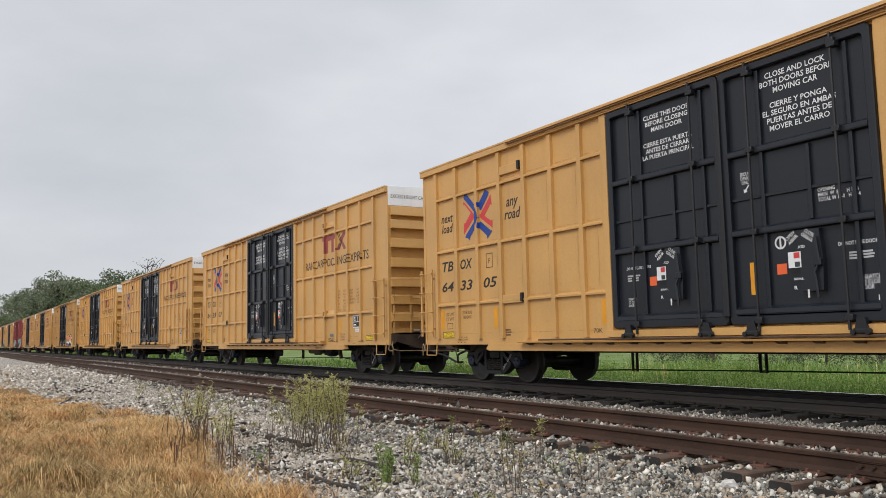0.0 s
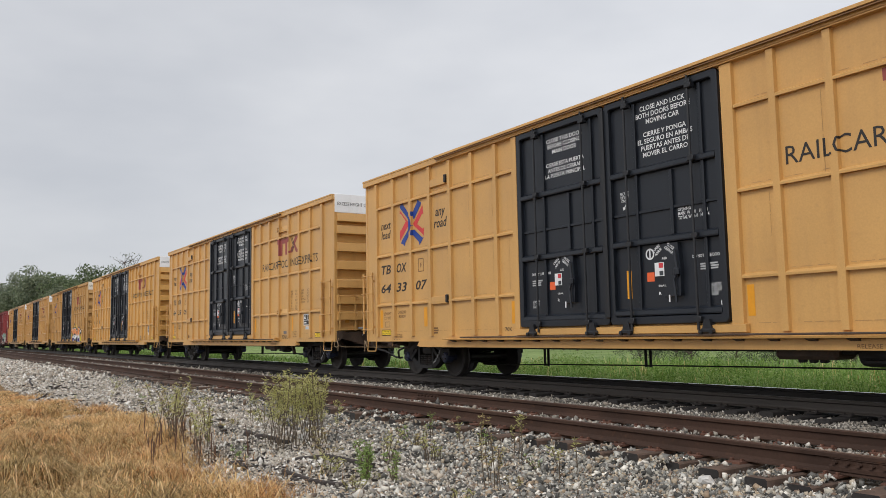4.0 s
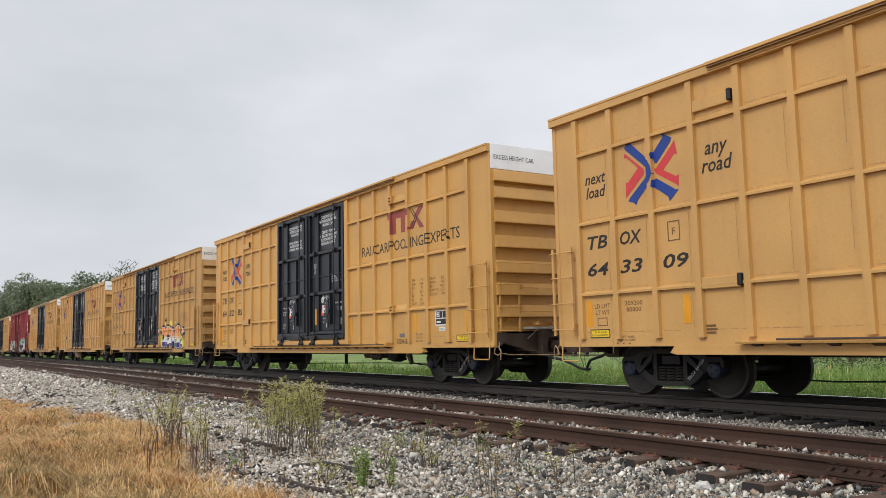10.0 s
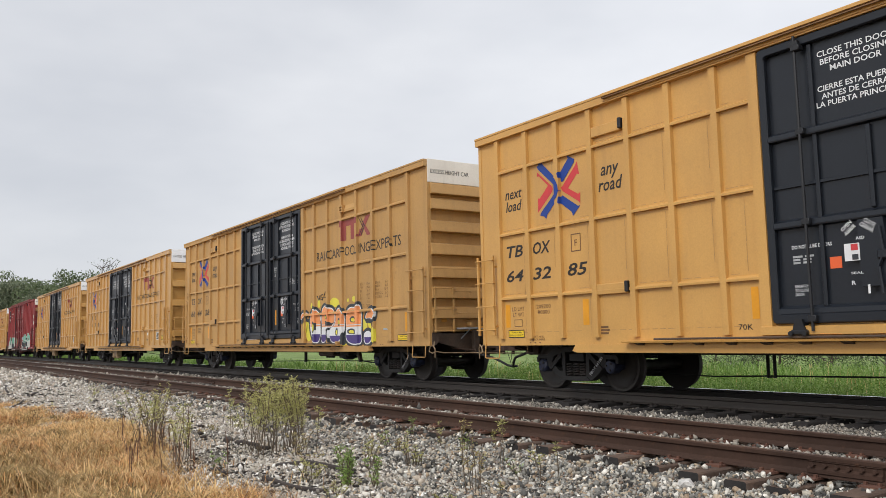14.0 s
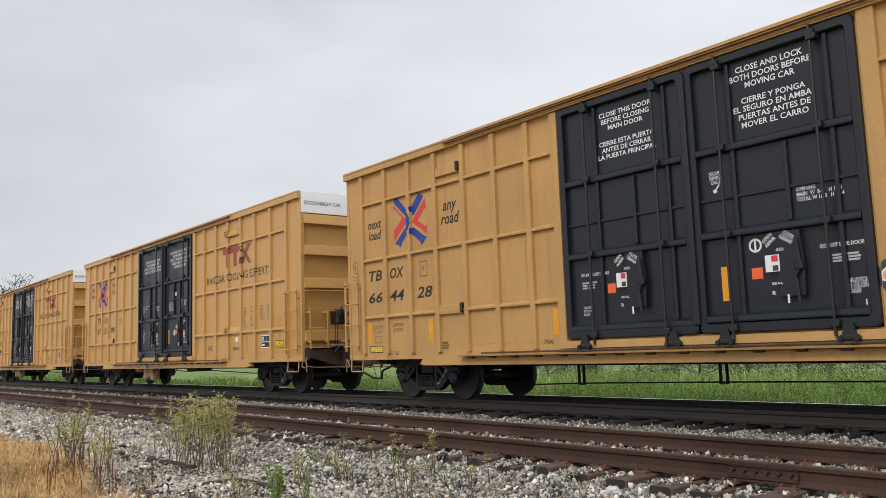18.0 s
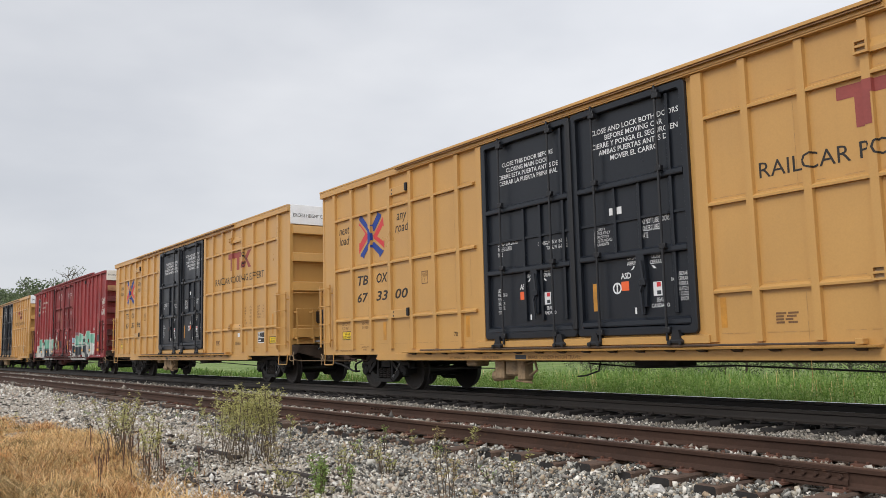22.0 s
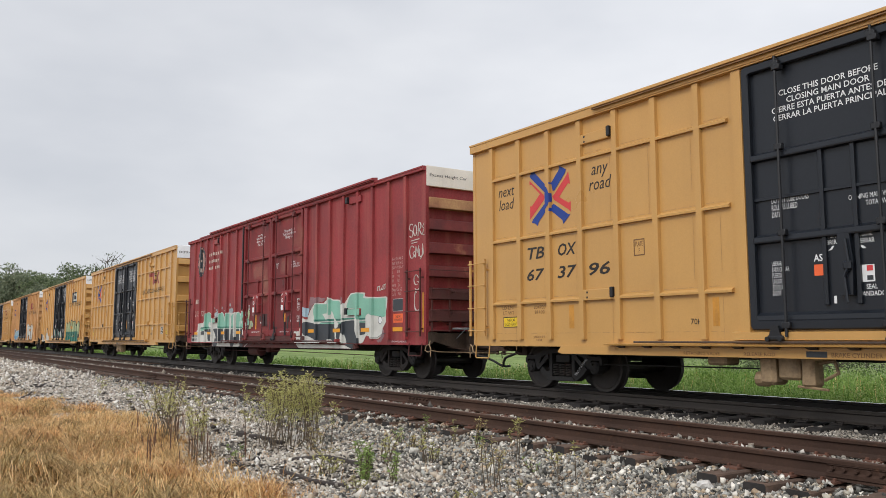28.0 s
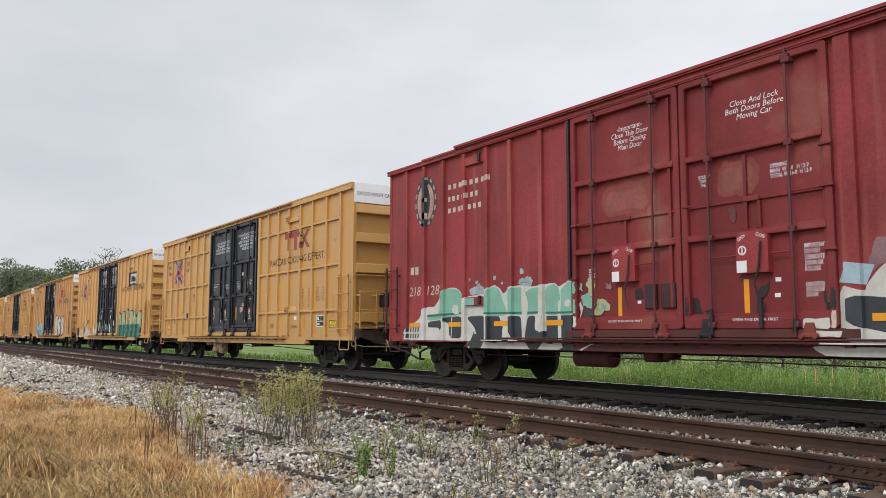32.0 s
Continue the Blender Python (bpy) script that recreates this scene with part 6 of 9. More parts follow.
    words(m, "door_notice", "SECURITY\nDEVICE ONLY\nDISPOSITIVO\nDE SEGURIDAD\nSOLAMENTE", 9.70, 10.10, 2.58, 2.88, "white", lines=0.9, align="LEFT", **w)
    words(m, "door_notice", "DO NOT LUBE DOORS\nROLLERS LUBED\nDATE", 10.72, 11.28, 2.60, 2.91, "white", lines=0.9, align="LEFT", **w)
    marks(m, "paper_placard", quads((10.06, 10.33, 3.06, 3.18)), "white", D_TEXT)
    for leaf, x in ((a, 8.02), (m, 10.50)):
        y = D_TEXT
        words(leaf, "latch_lettering", "OPEN\nABRIR", x - 0.11, x + 0.09, 2.20, 2.35, "white", y, False, bold=0.01)
        words(leaf, "latch_lettering", "CLOSE\nCERRAR", x + 0.36, x + 0.59, 2.18, 2.33, "white", y, False, bold=0.01)
        words(leaf, "latch_lettering", "ASD", x - 0.25, x - 0.04, 1.99, 2.09, "white", y, False, bold=0.02)
        marks(leaf, "orange_sticker", quads((x - 0.25, x - 0.09, 1.80, 1.95)), "orange", y)
        marks(leaf, "latch_sticker", quads((x + 0.40, x + 0.57, 1.68, 1.90)), "white", y)
        marks(leaf, "sticker_patch", quads((x + 0.47, x + 0.55, 1.82, 1.89)), "scarlet", y - 0.003)
        marks(leaf, "sticker_patch", quads((x + 0.47, x + 0.55, 1.70, 1.76)), "soot", y - 0.003)
        words(leaf, "latch_lettering", "SEAL\nCANDADO", x + 0.35, x + 0.70, 1.50, 1.65, "white", y, False, bold=0.01)
        marks(leaf, "white_tab", quads((x + 0.01, x + 0.05, 1.42, 1.52)), "white", y)
        marks(leaf, "arrow", poly([(x - 0.04, 2.12), (x + 0.02, 2.13), (x + 0.05, 2.18), (x + 0.02, 2.18), (x + 0.0, 2.15)], [(x + 0.38, 2.17), (x + 0.44, 2.15), (x + 0.48, 2.11), (x + 0.43, 2.11)]), "white", y)
    words(m, "door_notice", "LIBERAR\nPARA CERRAR\nPUERTA\nUNLATCH\nTO CLOSE\nDOOR", 11.25, 11.56, 1.58, 2.02, "white", lines=0.9, align="RIGHT", **w)
    marks(car, "fine_print", stencil(12.96, 13.34, 1.18, 1.33, 4, 21, words=2), "brown")
    marks(m, "wheel_symbol", poly(*annulus(10.16, 1.85, 0.095, 0.028), [(10.145, 1.77), (10.175, 1.77), (10.175, 1.93), (10.145, 1.93)]), "white", D_TEXT)
    marks(m, "amber_strip", quads((9.62, 9.73, 1.50, 1.96)), "amber", D_TEXT)
    chevron_cross(car, 2.43, 3.66, 1.18, 1.19, P_TEXT)
    k = dict(shear=0.25, bold=0.0)
    words(car, "slogan", "next\nload", 0.84, 1.36, 3.58, 4.03, "black", over=False, lines=0.85, **k)
    words(car, "slogan", "any\nroad", 3.50, 4.06, 3.60, 4.03, "black", over=False, lines=0.85, **k)
    marks(car, "plate_frame", box_frame(4.54, 4.78, 2.34, 2.62, 0.018), "brown")
    words(car, "plate_letter", "PLATE\nF", 4.58, 4.74, 2.38, 2.58, "brown", over=False)
    words(car, "weight_lettering", "LD LMT\nLT WT", 0.94, 1.34, 1.44, 1.62, "brown", over=False)
    words(car, "weight_lettering", "204700\n81100", 1.92, 2.26, 1.44, 1.60, "brown", over=False)
    height_sign(car, 0.97, 1.43, 1.19, 1.40)
    words(car, "stencil", "JACK/LIFT\nHERE", 1.90, 2.24, 0.92, 1.02, "brown", over=False)
    words(car, "stencil", "2 INCH HF COMP SHOES", 0.84, 1.42, 0.90, 0.94, "brown", over=False)
    words(car, "stencil", "70K", 5.68, 5.90, 1.18, 1.27, "black", over=False)
    words(car, "sill_stencil", "RETAINING VALVE", 5.55, 6.22, 0.715, 0.765, "brown", y=-1.629, over=False)
    words(car, "sill_stencil", "RELEASE ROD", 6.64, 7.15, 0.715, 0.765, "brown", y=-1.629, over=False)
    words(car, "sill_stencil", "BRAKE CYLINDER PISTON TRAVEL", 7.98, 9.30, 0.715, 0.775, "brown", y=-1.629, over=False)
    marks(car, "vent_plate", quads((7.62, 7.92, 0.71, 0.79)), "soot", -1.629)
    for x0, x1 in ((2.92, 3.05), (6.10, 6.22), (12.10, 12.20), (15.55, 15.66)):
        marks(car, "amber_strip", quads((x0, x1, 1.15, 1.58)), "amber")
    marks(car, "amber_strip", quads((17.48, 17.60, 1.46, 2.05)), "amber")
    bar_logo(car, 14.02, 15.92, 3.58, 4.15, P_TEXT)
    words(car, "slogan", "RAILCAR POOLING EXPERTS", 12.86, 17.05, 3.18, 3.40, "black")
    words(car, "dimension_lettering", "EXH\nEXW\nEW\nIL\nIW\nCU FT", 15.42, 15.62, 1.80, 2.36, "brown", over=False, align="LEFT")
    words(car, "dimension_lettering", "17-0\n10-8\n9-7\n60-9\n9-6\n7550", 15.80, 15.96, 1.80, 2.36, "brown", over=False, align="RIGHT")
    words(car, "dimension_lettering", "EXH W\nEXW H\nEW H\nEMPTY CG\nFLOOR H", 16.42, 16.70, 1.96, 2.36, "brown", over=False, align="LEFT")
    words(car, "dimension_lettering", "8-2\n6-0\n16-9\n5-2\n3-8", 16.80, 16.94, 1.96, 2.36, "brown", over=False, align="RIGHT")
    data_panel(car, 16.46, 17.04, 1.20, 1.54)
    height_sign(car, 17.32, 17.76, 1.18, 1.38)
    words(car, "class_lettering", "XRH61B", 14.66, 15.14, 1.17, 1.27, "black", over=False)
    marks(car, "sticker", quads((14.86, 15.04, 1.42, 1.54)), "white")
    end_words(car, "EXCESS HEIGHT CAR", length=NEW_LEN)
    return car


def red_car():
    """Older red car: upright posts alone, red doors, much spray paint."""
    car = thing("boxcar", "weathered red steel boxcar with spray-painted sides", "boxcar", "boxcars of the train")
    posts = [0.80, 1.58, 2.38, 3.21, 4.02, 4.82, 5.76, 12.65, 13.50, 14.36, 15.20, 16.02, 16.88, 17.70]
    TYPE_POSTS[:] = [(x - 0.058, x + 0.058) for x in posts] + [(6.50, 6.62), (11.76, 11.98)]
    common(car, RED, CREAM_BAND, posts, [(6.56, 0.14), (11.87, 0.24)], (), (1.50, 2.02, 2.55, 3.10, 3.66, 4.18), (3.0, 16.25, 5.125, 5.045), "old", False, "brown", (3.2, 15.15))
    for z in (1.68, 4.72):
        fixture(car, 3.22, 4.00, z, RED, dark_at=3.82)
        fixture(car, 14.72, 15.40, z, RED, lock=14.66)
    kw = dict(z0=1.06, z1=4.95, thin=2.94)
    a = door_leaf(car, "auxiliary_door", 6.64, 9.13, RED_DOOR, RED_BAR, (7.23, 8.62), (1.22, 2.45, 3.70), ((7.93, 2.5, 2.9), (8.9, 1.4, 4.8)), (7.10, 8.78), **kw)
    m = door_leaf(car, "main_door", 9.16, 11.66, RED_DOOR, RED_BAR, (9.72, 11.08), (1.22, 2.45, 3.70), ((10.30, 2.5, 3.6), (10.52, 2.5, 2.9), (11.53, 1.4, 4.8)), (9.61, 11.28), **kw)
    for leaf, x in ((a, 8.12), (m, 10.62)):
        fm = Form().prism([(x - 0.45, 1.86), (x + 0.07, 1.86), (x + 0.07, 2.38), (x - 0.02, 2.46), (x - 0.38, 2.46), (x - 0.45, 2.38)], "y", -1.69, -1.575)
        part("latch_plate", fm.mesh("latch_plate", RED), leaf)
        bar = Form().tube([(x - 0.02, -1.73, 2.3), (x - 0.06, -1.73, 1.95), (x - 0.14, -1.73, 1.7), (x - 0.06, -1.73, 1.42)], 0.016, 6)
        part("latch_arm", bar.mesh("latch_arm", SOOTY_RED if leaf is a else BAR_BLACK, smooth=True), leaf)
        y = -1.694
        marks(leaf, "wheel_symbol", poly(*annulus(x - 0.35, 2.19, 0.07, 0.022), [(x - 0.36, 2.13), (x - 0.34, 2.13), (x - 0.34, 2.25), (x - 0.36, 2.25)]), "white", y)
        marks(leaf, "latch_sticker", quads((x - 0.45, x - 0.28, 1.87, 2.04)), "white", y)
        marks(leaf, "amber_strip", quads((x - 0.42, x - 0.33, 1.29, 1.78)), "safety", D_TEXT)
        words(leaf, "latch_lettering", "OPEN", x - 0.43, x - 0.29, 2.35, 2.40, "white", y, False, bold=0.01, turn=30)
        words(leaf, "latch_lettering", "CLOSE", x - 0.12, x + 0.04, 2.36, 2.41, "white", y, False, bold=0.01, turn=-22)
    part("louvre", Form().box(8.33, 8.58, -1.63, -1.57, 1.40, 1.80, 0.01).box(8.67, 8.97, -1.63, -1.57, 1.40, 1.80, 0.01).mesh("louvre", SOOTY_RED), a)
    w = dict(y=D_TEXT, over=False, shear=0.18)
    words(a, "door_notice", "-Important-\nClose This Door\nBefore Closing\nMain Door", 7.62, 8.46, 4.14, 4.56, "white", lines=0.85, **w)
    words(m, "door_notice", "Close And Lock\nBoth Doors Before\nMoving Car", 9.98, 10.96, 4.13, 4.46, "white", lines=0.85, **w)
    words(m, "door_notice", "OPENING\nMAIN  W 8-0   H 12-9\nTOTAL W 16-0  H 12-9", 10.70, 11.34, 3.19, 3.40, "white", D_TEXT, False, lines=0.9, bold=0.01, align="LEFT")
    words(m, "door_notice", "SECURITY\nDEVICE\nONLY", 9.45, 9.66, 3.24, 3.42, "white", D_TEXT, False, lines=0.9, bold=0.01)
    words(m, "door_notice", "IMPORTANT\nDO NOT\nLUBRICATE\nDOOR OR\nROLLERS", 11.18, 11.50, 1.84, 2.22, "white", D_TEXT, False, lines=0.9, bold=0.01, align="LEFT")
    words(m, "door_notice", "UNLATCH\nTO CLOSE\nDOOR", 11.18, 11.45, 1.49, 1.69, "white", D_TEXT, False, lines=0.9, bold=0.01, align="LEFT")
    marks(a, "fine_print", stencil(7.0, 7.20, 1.98, 2.14, 4, 12, words=1), "grey", D_TEXT)
    greasy = ([(9.20, 1.54), (9.38, 1.55), (9.44, 1.32), (9.34, 1.24), (9.24, 1.28)], [(11.43, 1.58), (11.54, 1.56), (11.54, 1.30), (11.45, 1.31)], [(10.37, 1.28), (10.45, 1.62), (10.60, 1.74), (10.66, 1.71), (10.55, 1.47), (10.50, 1.29)],
              [(9.98, 2.82), (10.06, 2.87), (10.14, 2.78), (10.10, 2.66), (10.05, 2.66)], [(8.10, 1.72), (8.24, 1.76), (8.26, 1.60), (8.12, 1.56)], [(9.50, 1.36), (9.62, 1.38), (9.66, 1.29), (9.52, 1.29)])
    for k, r in enumerate(greasy):
        marks(a if r[0][0] < 9.15 else m, "grease_stain", poly(ragged(r, 0.016, k)), "dusk" if k == 3 else "grease", D_TEXT - 0.002 - 0.0025 * k)
    for r, q in (([(9.47, 1.00), (9.52, 1.19), (9.74, 1.19), (9.78, 1.02)], m), ([(9.18, 1.27), (9.21, 1.54), (9.25, 1.55), (9.26, 1.28)], m), ([(11.57, 1.33), (11.57, 1.58), (11.65, 1.57), (11.64, 1.32)], m)):
        marks(q, "grease_stain", poly(ragged(r, 0.012, int(100 * r[0][0]))), "grease", -1.672)
    # black strip added in place of the shade along the door's left edge
    part("gasket_bar", Form().box(6.585, 6.645, -1.715, -1.66, 1.98, 4.92, 0.01).mesh("gasket_bar", BAR_BLACK), car, "black upright strip for the shade beside the door")
    for x, z0, z1 in ((9.72, 0.99, 1.36), (11.08, 1.02, 1.20), (10.56, 1.08, 1.50)):
        part("grease_sleeve", Form().tube([(x, -1.715, z0), (x, -1.715, z1)], 0.030, 8).mesh("grease_sleeve", BAR_BLACK, smooth=True), m)
    # where the red has chalked away to tan
    for q, x0, x1, z0, z1 in ((a, 7.36, 8.50, 3.00, 3.56), (m, 9.80, 10.50, 3.02, 3.58)):
        for k, ink in enumerate(("chalked", "bare")):
            e = 0.09 * k
            r = rounded([(x0 + e, z0 + e / 2), ((x0 + x1) / 2, z0 + 0.02 + e), (x1 - e, z0 + e / 2), (x1 - e, z1 - e), ((x0 + x1) / 2, z1 - 0.05 - e), (x0 + e, z1 - e)], 1)
            marks(q, "chalked_patch", poly(ragged(r, 0.018, int(10 * x0) + k)), ink, D_TEXT + 0.0015 - 0.001 * k)
    # pipe runs, hinge lugs and stays across the panels
    for leaf, x0, x1, z in ((a, 6.76, 7.22, 2.945), (a, 8.16, 8.64, 2.13), (m, 9.72, 10.16, 2.12), (m, 10.72, 11.08, 2.12), (m, 11.08, 11.56, 2.945), (m, 9.20, 9.40, 2.95)):
        part("door_stay", Form().tube([(x0, -1.672, z), (x1, -1.672, z)], 0.013, 6).mesh("door_stay", RED_RUST, smooth=True), leaf)
    for leaf, x in ((a, 7.93), (m, 10.40)):
        part("seam_lug", Form().box(x - 0.13, x + 0.13, -1.645, -1.575, 2.90, 2.975, 0.012).mesh("seam_lug", RED_RUST), leaf)
    for leaf, z in ((a, 1.98), (a, 2.93), (m, 2.11), (m, 2.96), (m, 3.52)):
        part("edge_lug", Form().box(*((6.66, 6.78) if leaf is a else (11.50, 11.70)), -1.70, -1.65, z - 0.022, z + 0.022, 0.008).mesh("edge_lug", RED_RUST), leaf)
    words(a, "door_notice", "CLOSE THIS DOOR FIRST", 7.54, 8.31, 1.185, 1.222, "white", -1.672, False, bold=0.01)
    words(m, "door_notice", "OPEN THIS DOOR FIRST", 10.05, 10.80, 1.175, 1.215, "white", -1.672, False, bold=0.01)
    marks(m, "fine_print", stencil(10.72, 10.84, 1.72, 1.78, 1, 3, words=1), "white", D_TEXT)
    marks(m, "fine_print", stencil(10.70, 10.84, 1.50, 1.56, 1, 4, words=1), "white", D_TEXT)
    marks(a, "fine_print", stencil(8.14, 8.26, 1.49, 1.54, 1, 5, words=1), "white", D_TEXT)
    # side lettering and emblem
    oval = lambda rx, rz, n=28: [(1.60 + rx * math.cos(2 * math.pi * k / n), 4.08 + rz * math.sin(2 * math.pi * k / n)) for k in range(n)]
    marks(car, "round_emblem", poly(oval(0.47, 0.60)), "soot", P_TEXT, True)
    out, mid = oval(0.455, 0.58), oval(0.40, 0.52)
    marks(car, "emblem_rim", poly(*[[out[k], out[k + 1], mid[k + 1], mid[k]] for k in range(0, 27, 2)]), "dusky", P_TEXT - 0.003, True)
    for q in (-1, 1):
        arc = [(1.60 + q * 0.36 * math.cos(math.radians(a)), 4.06 + 0.46 * math.sin(math.radians(a))) for a in range(-70, 71, 20)]
        back = [(1.60 + q * 0.19 * math.cos(math.radians(a)), 4.06 + 0.40 * math.sin(math.radians(a))) for a in range(70, -71, -20)]
        marks(car, "emblem_crescent", poly(arc + back), "dusky", P_TEXT - 0.003, True)
    marks(car, "emblem_shield", poly([(1.54, 3.66), (1.66, 3.66), (1.68, 3.78), (1.60, 3.84), (1.52, 3.78)], ring(1.60, 4.12, 0.06, 10)), "stone", P_TEXT - 0.003, True)
    for z, n, x1 in ((4.275, 8, 4.20), (4.00, 7, 3.74), (3.74, 7, 3.88)):
        w = (x1 - 2.54) / n
        for k in range(n):
            marks(car, "company_name_bar", quads((2.54 + k * w, 2.54 + (k + 0.55) * w, z - 0.055, z + 0.055)), "stone", P_TEXT, True)
    marks(car, "reporting_mark", quads((0.95, 1.10, 2.39, 2.57), (1.15, 1.30, 2.39, 2.57)), "stone", P_TEXT)
    words(car, "number", "218", 0.90, 1.40, 1.88, 2.10, "stone", over=False, shear=0.15)
    words(car, "number", "128", 1.68, 2.20, 1.88, 2.10, "stone", over=False, shear=0.15)
    words(car, "dimension_lettering", "ExH 17-0  W 10-2\nExW 10-8  H 15-5\nEW  9-7  H16-10\nIL        60-9\nIW        9-6\nIH        13-1\nFH Hi     3-6\nEmpty CG  5-2\nCu Ft     7633", 17.02, 17.60, 2.03, 2.98, "pale", over=False, align="LEFT")
    marks(car, "data_panel", quads((17.06, 17.56, 1.64, 1.95)), "soot")
    marks(car, "data_panel_frame", box_frame(17.06, 17.56, 1.64, 1.95, 0.012), "grey", P_TEXT - 0.003)
    marks(car, "height_sign", quads((17.08, 17.55, 1.36, 1.58)), "orange")
    words(car, "sign_lettering", "THIS CAR\nEXCESS HEIGHT", 17.12, 17.51, 1.40, 1.54, "black", P_TEXT - 0.003, False)
    words(car, "sill_stencil", "2 INCH HF COMP SHOES", 17.0, 17.72, 0.88, 0.92, "white", over=False)
    for x in (0.92, 2.58, 4.24, 5.85, 12.08, 13.74, 15.41, 17.08):
        marks(car, "amber_strip", quads((x, x + 0.47, 1.15, 1.25)), "safety", P_TEXT - 0.016, True)
    marks(car, "amber_strip", quads((18.42, 18.52, 1.12, 2.05)), "safety")
    end_words(car, "Excess Height Car", "black", "pale")
    end_number(car, "218128")
    return car


# ---- spray paint, as plain rounded shapes ----
def half(r, z, upper=True):
    """The part of a ring above or below a height."""
    out = []
    for i, p in enumerate(r):
        q = r[(i + 1) % len(r)]
        ip, iq = (p[1] >= z) == upper, (q[1] >= z) == upper
        if ip:
            out.append(p)
        if ip != iq:
            t = (z - p[1]) / (q[1] - p[1])
            out.append((p[0] + t * (q[0] - p[0]), z))
    return out


def balloon(cx, cz, rx, rz, seed, n=26):
    rng = random.Random(seed)
    a, b, c = rng.uniform(0, 6), rng.uniform(0, 6), rng.uniform(0, 6)
    out = []
    for k in range(n):
        t = 2 * math.pi * k / n
        s = 1 + 0.09 * math.sin(2 * t + a) + 0.08 * math.sin(3 * t + b) + 0.05 * math.sin(5 * t + c)
        cs, sn = math.cos(t), math.sin(t)
        out.append((cx + rx * s * abs(cs) ** 0.75 * (1 if cs > 0 else -1), cz + rz * s * abs(sn) ** 0.75 * (1 if sn > 0 else -1)))
    return out


def rounded(r, times=2, cut=0.25):
    """A ring with its corners cut off again and again."""
    for _ in range(times):
        r = [q for a, b in zip(r, r[1:] + r[:1]) for q in ((a[0] + (b[0] - a[0]) * cut, a[1] + (b[1] - a[1]) * cut), (b[0] + (a[0] - b[0]) * cut, b[1] + (a[1] - b[1]) * cut))]
    return r


def ragged(r, by, seed):
    """A ring drawn with an unsteady edge."""
    rng = random.Random(seed)
    fine = [(a[0] + (b[0] - a[0]) * k / 4, a[1] + (b[1] - a[1]) * k / 4) for a, b in zip(r, r[1:] + r[:1]) for k in range(4)]
    return rounded([(x + rng.gauss(0, by), z + rng.gauss(0, by)) for x, z in fine], 1)


def grown(r, by):
    cx, cz = sum(p[0] for p in r) / len(r), sum(p[1] for p in r) / len(r)
    return [(p[0] + by * (p[0] - cx) / (math.hypot(p[0] - cx, p[1] - cz) + 1e-6), p[1] + by * (p[1] - cz) / (math.hypot(p[0] - cx, p[1] - cz) + 1e-6)) for p in r]


def spray(car, name, rings, ink, layer):
    for r in rings:
        if len(r) < 3:
            continue
        painted(name, *poly(r), P_TEXT - 0.003 * layer, ink, car, TYPE_POSTS, FACE - 0.004 - 0.003 * layer)


def graffiti_letters(car, x0, x1, z0, z1, count, seed, halo, line, fill, upper, lower, split, holes=True):
    """A row of swollen shapes: halo, outline, fill, and a second colour above and below."""
    rng = random.Random(seed)
    w = (x1 - x0) / count
    body = []
    for k in range(count):
        body.append(balloon(x0 + w * (k + 0.5), (z0 + z1) / 2 + rng.uniform(-0.06, 0.06), w * rng.uniform(0.43, 0.50), (z1 - z0) / 2 * rng.uniform(0.86, 1.05), seed * 10 + k))
    if halo:
        spray(car, "graffiti_halo", [grown(r, 0.11) for r in body], halo, 1)
    spray(car, "graffiti_outline", [grown(r, 0.06) for r in body], line, 2)
    for k, r in enumerate(body):
        spray(car, "graffiti_fill", [r], fill, 3 + 2 * (k % 2))
        if upper:
            spray(car, "graffiti_top_colour", [half(grown(r, -0.035), split + 0.04)], upper, 4 + 2 * (k % 2))
        if lower:
            spray(car, "graffiti_lower_colour", [half(grown(r, -0.035), split - 0.12, False)], lower, 4 + 2 * (k % 2))
        cx = x0 + w * (k + 0.5)
        if holes and k % 2 == 0:
            spray(car, "graffiti_hole", [balloon(cx + 0.05, split + 0.02, 0.10, 0.16, seed + k, 14)], line, 8)
        if k:
            e = x0 + w * k
            spray(car, "graffiti_line", [[(e - 0.05, z0 + 0.1), (e + 0.02, z0 + 0.1), (e + 0.06, z1 - 0.16), (e, z1 - 0.12)]], line, 8)


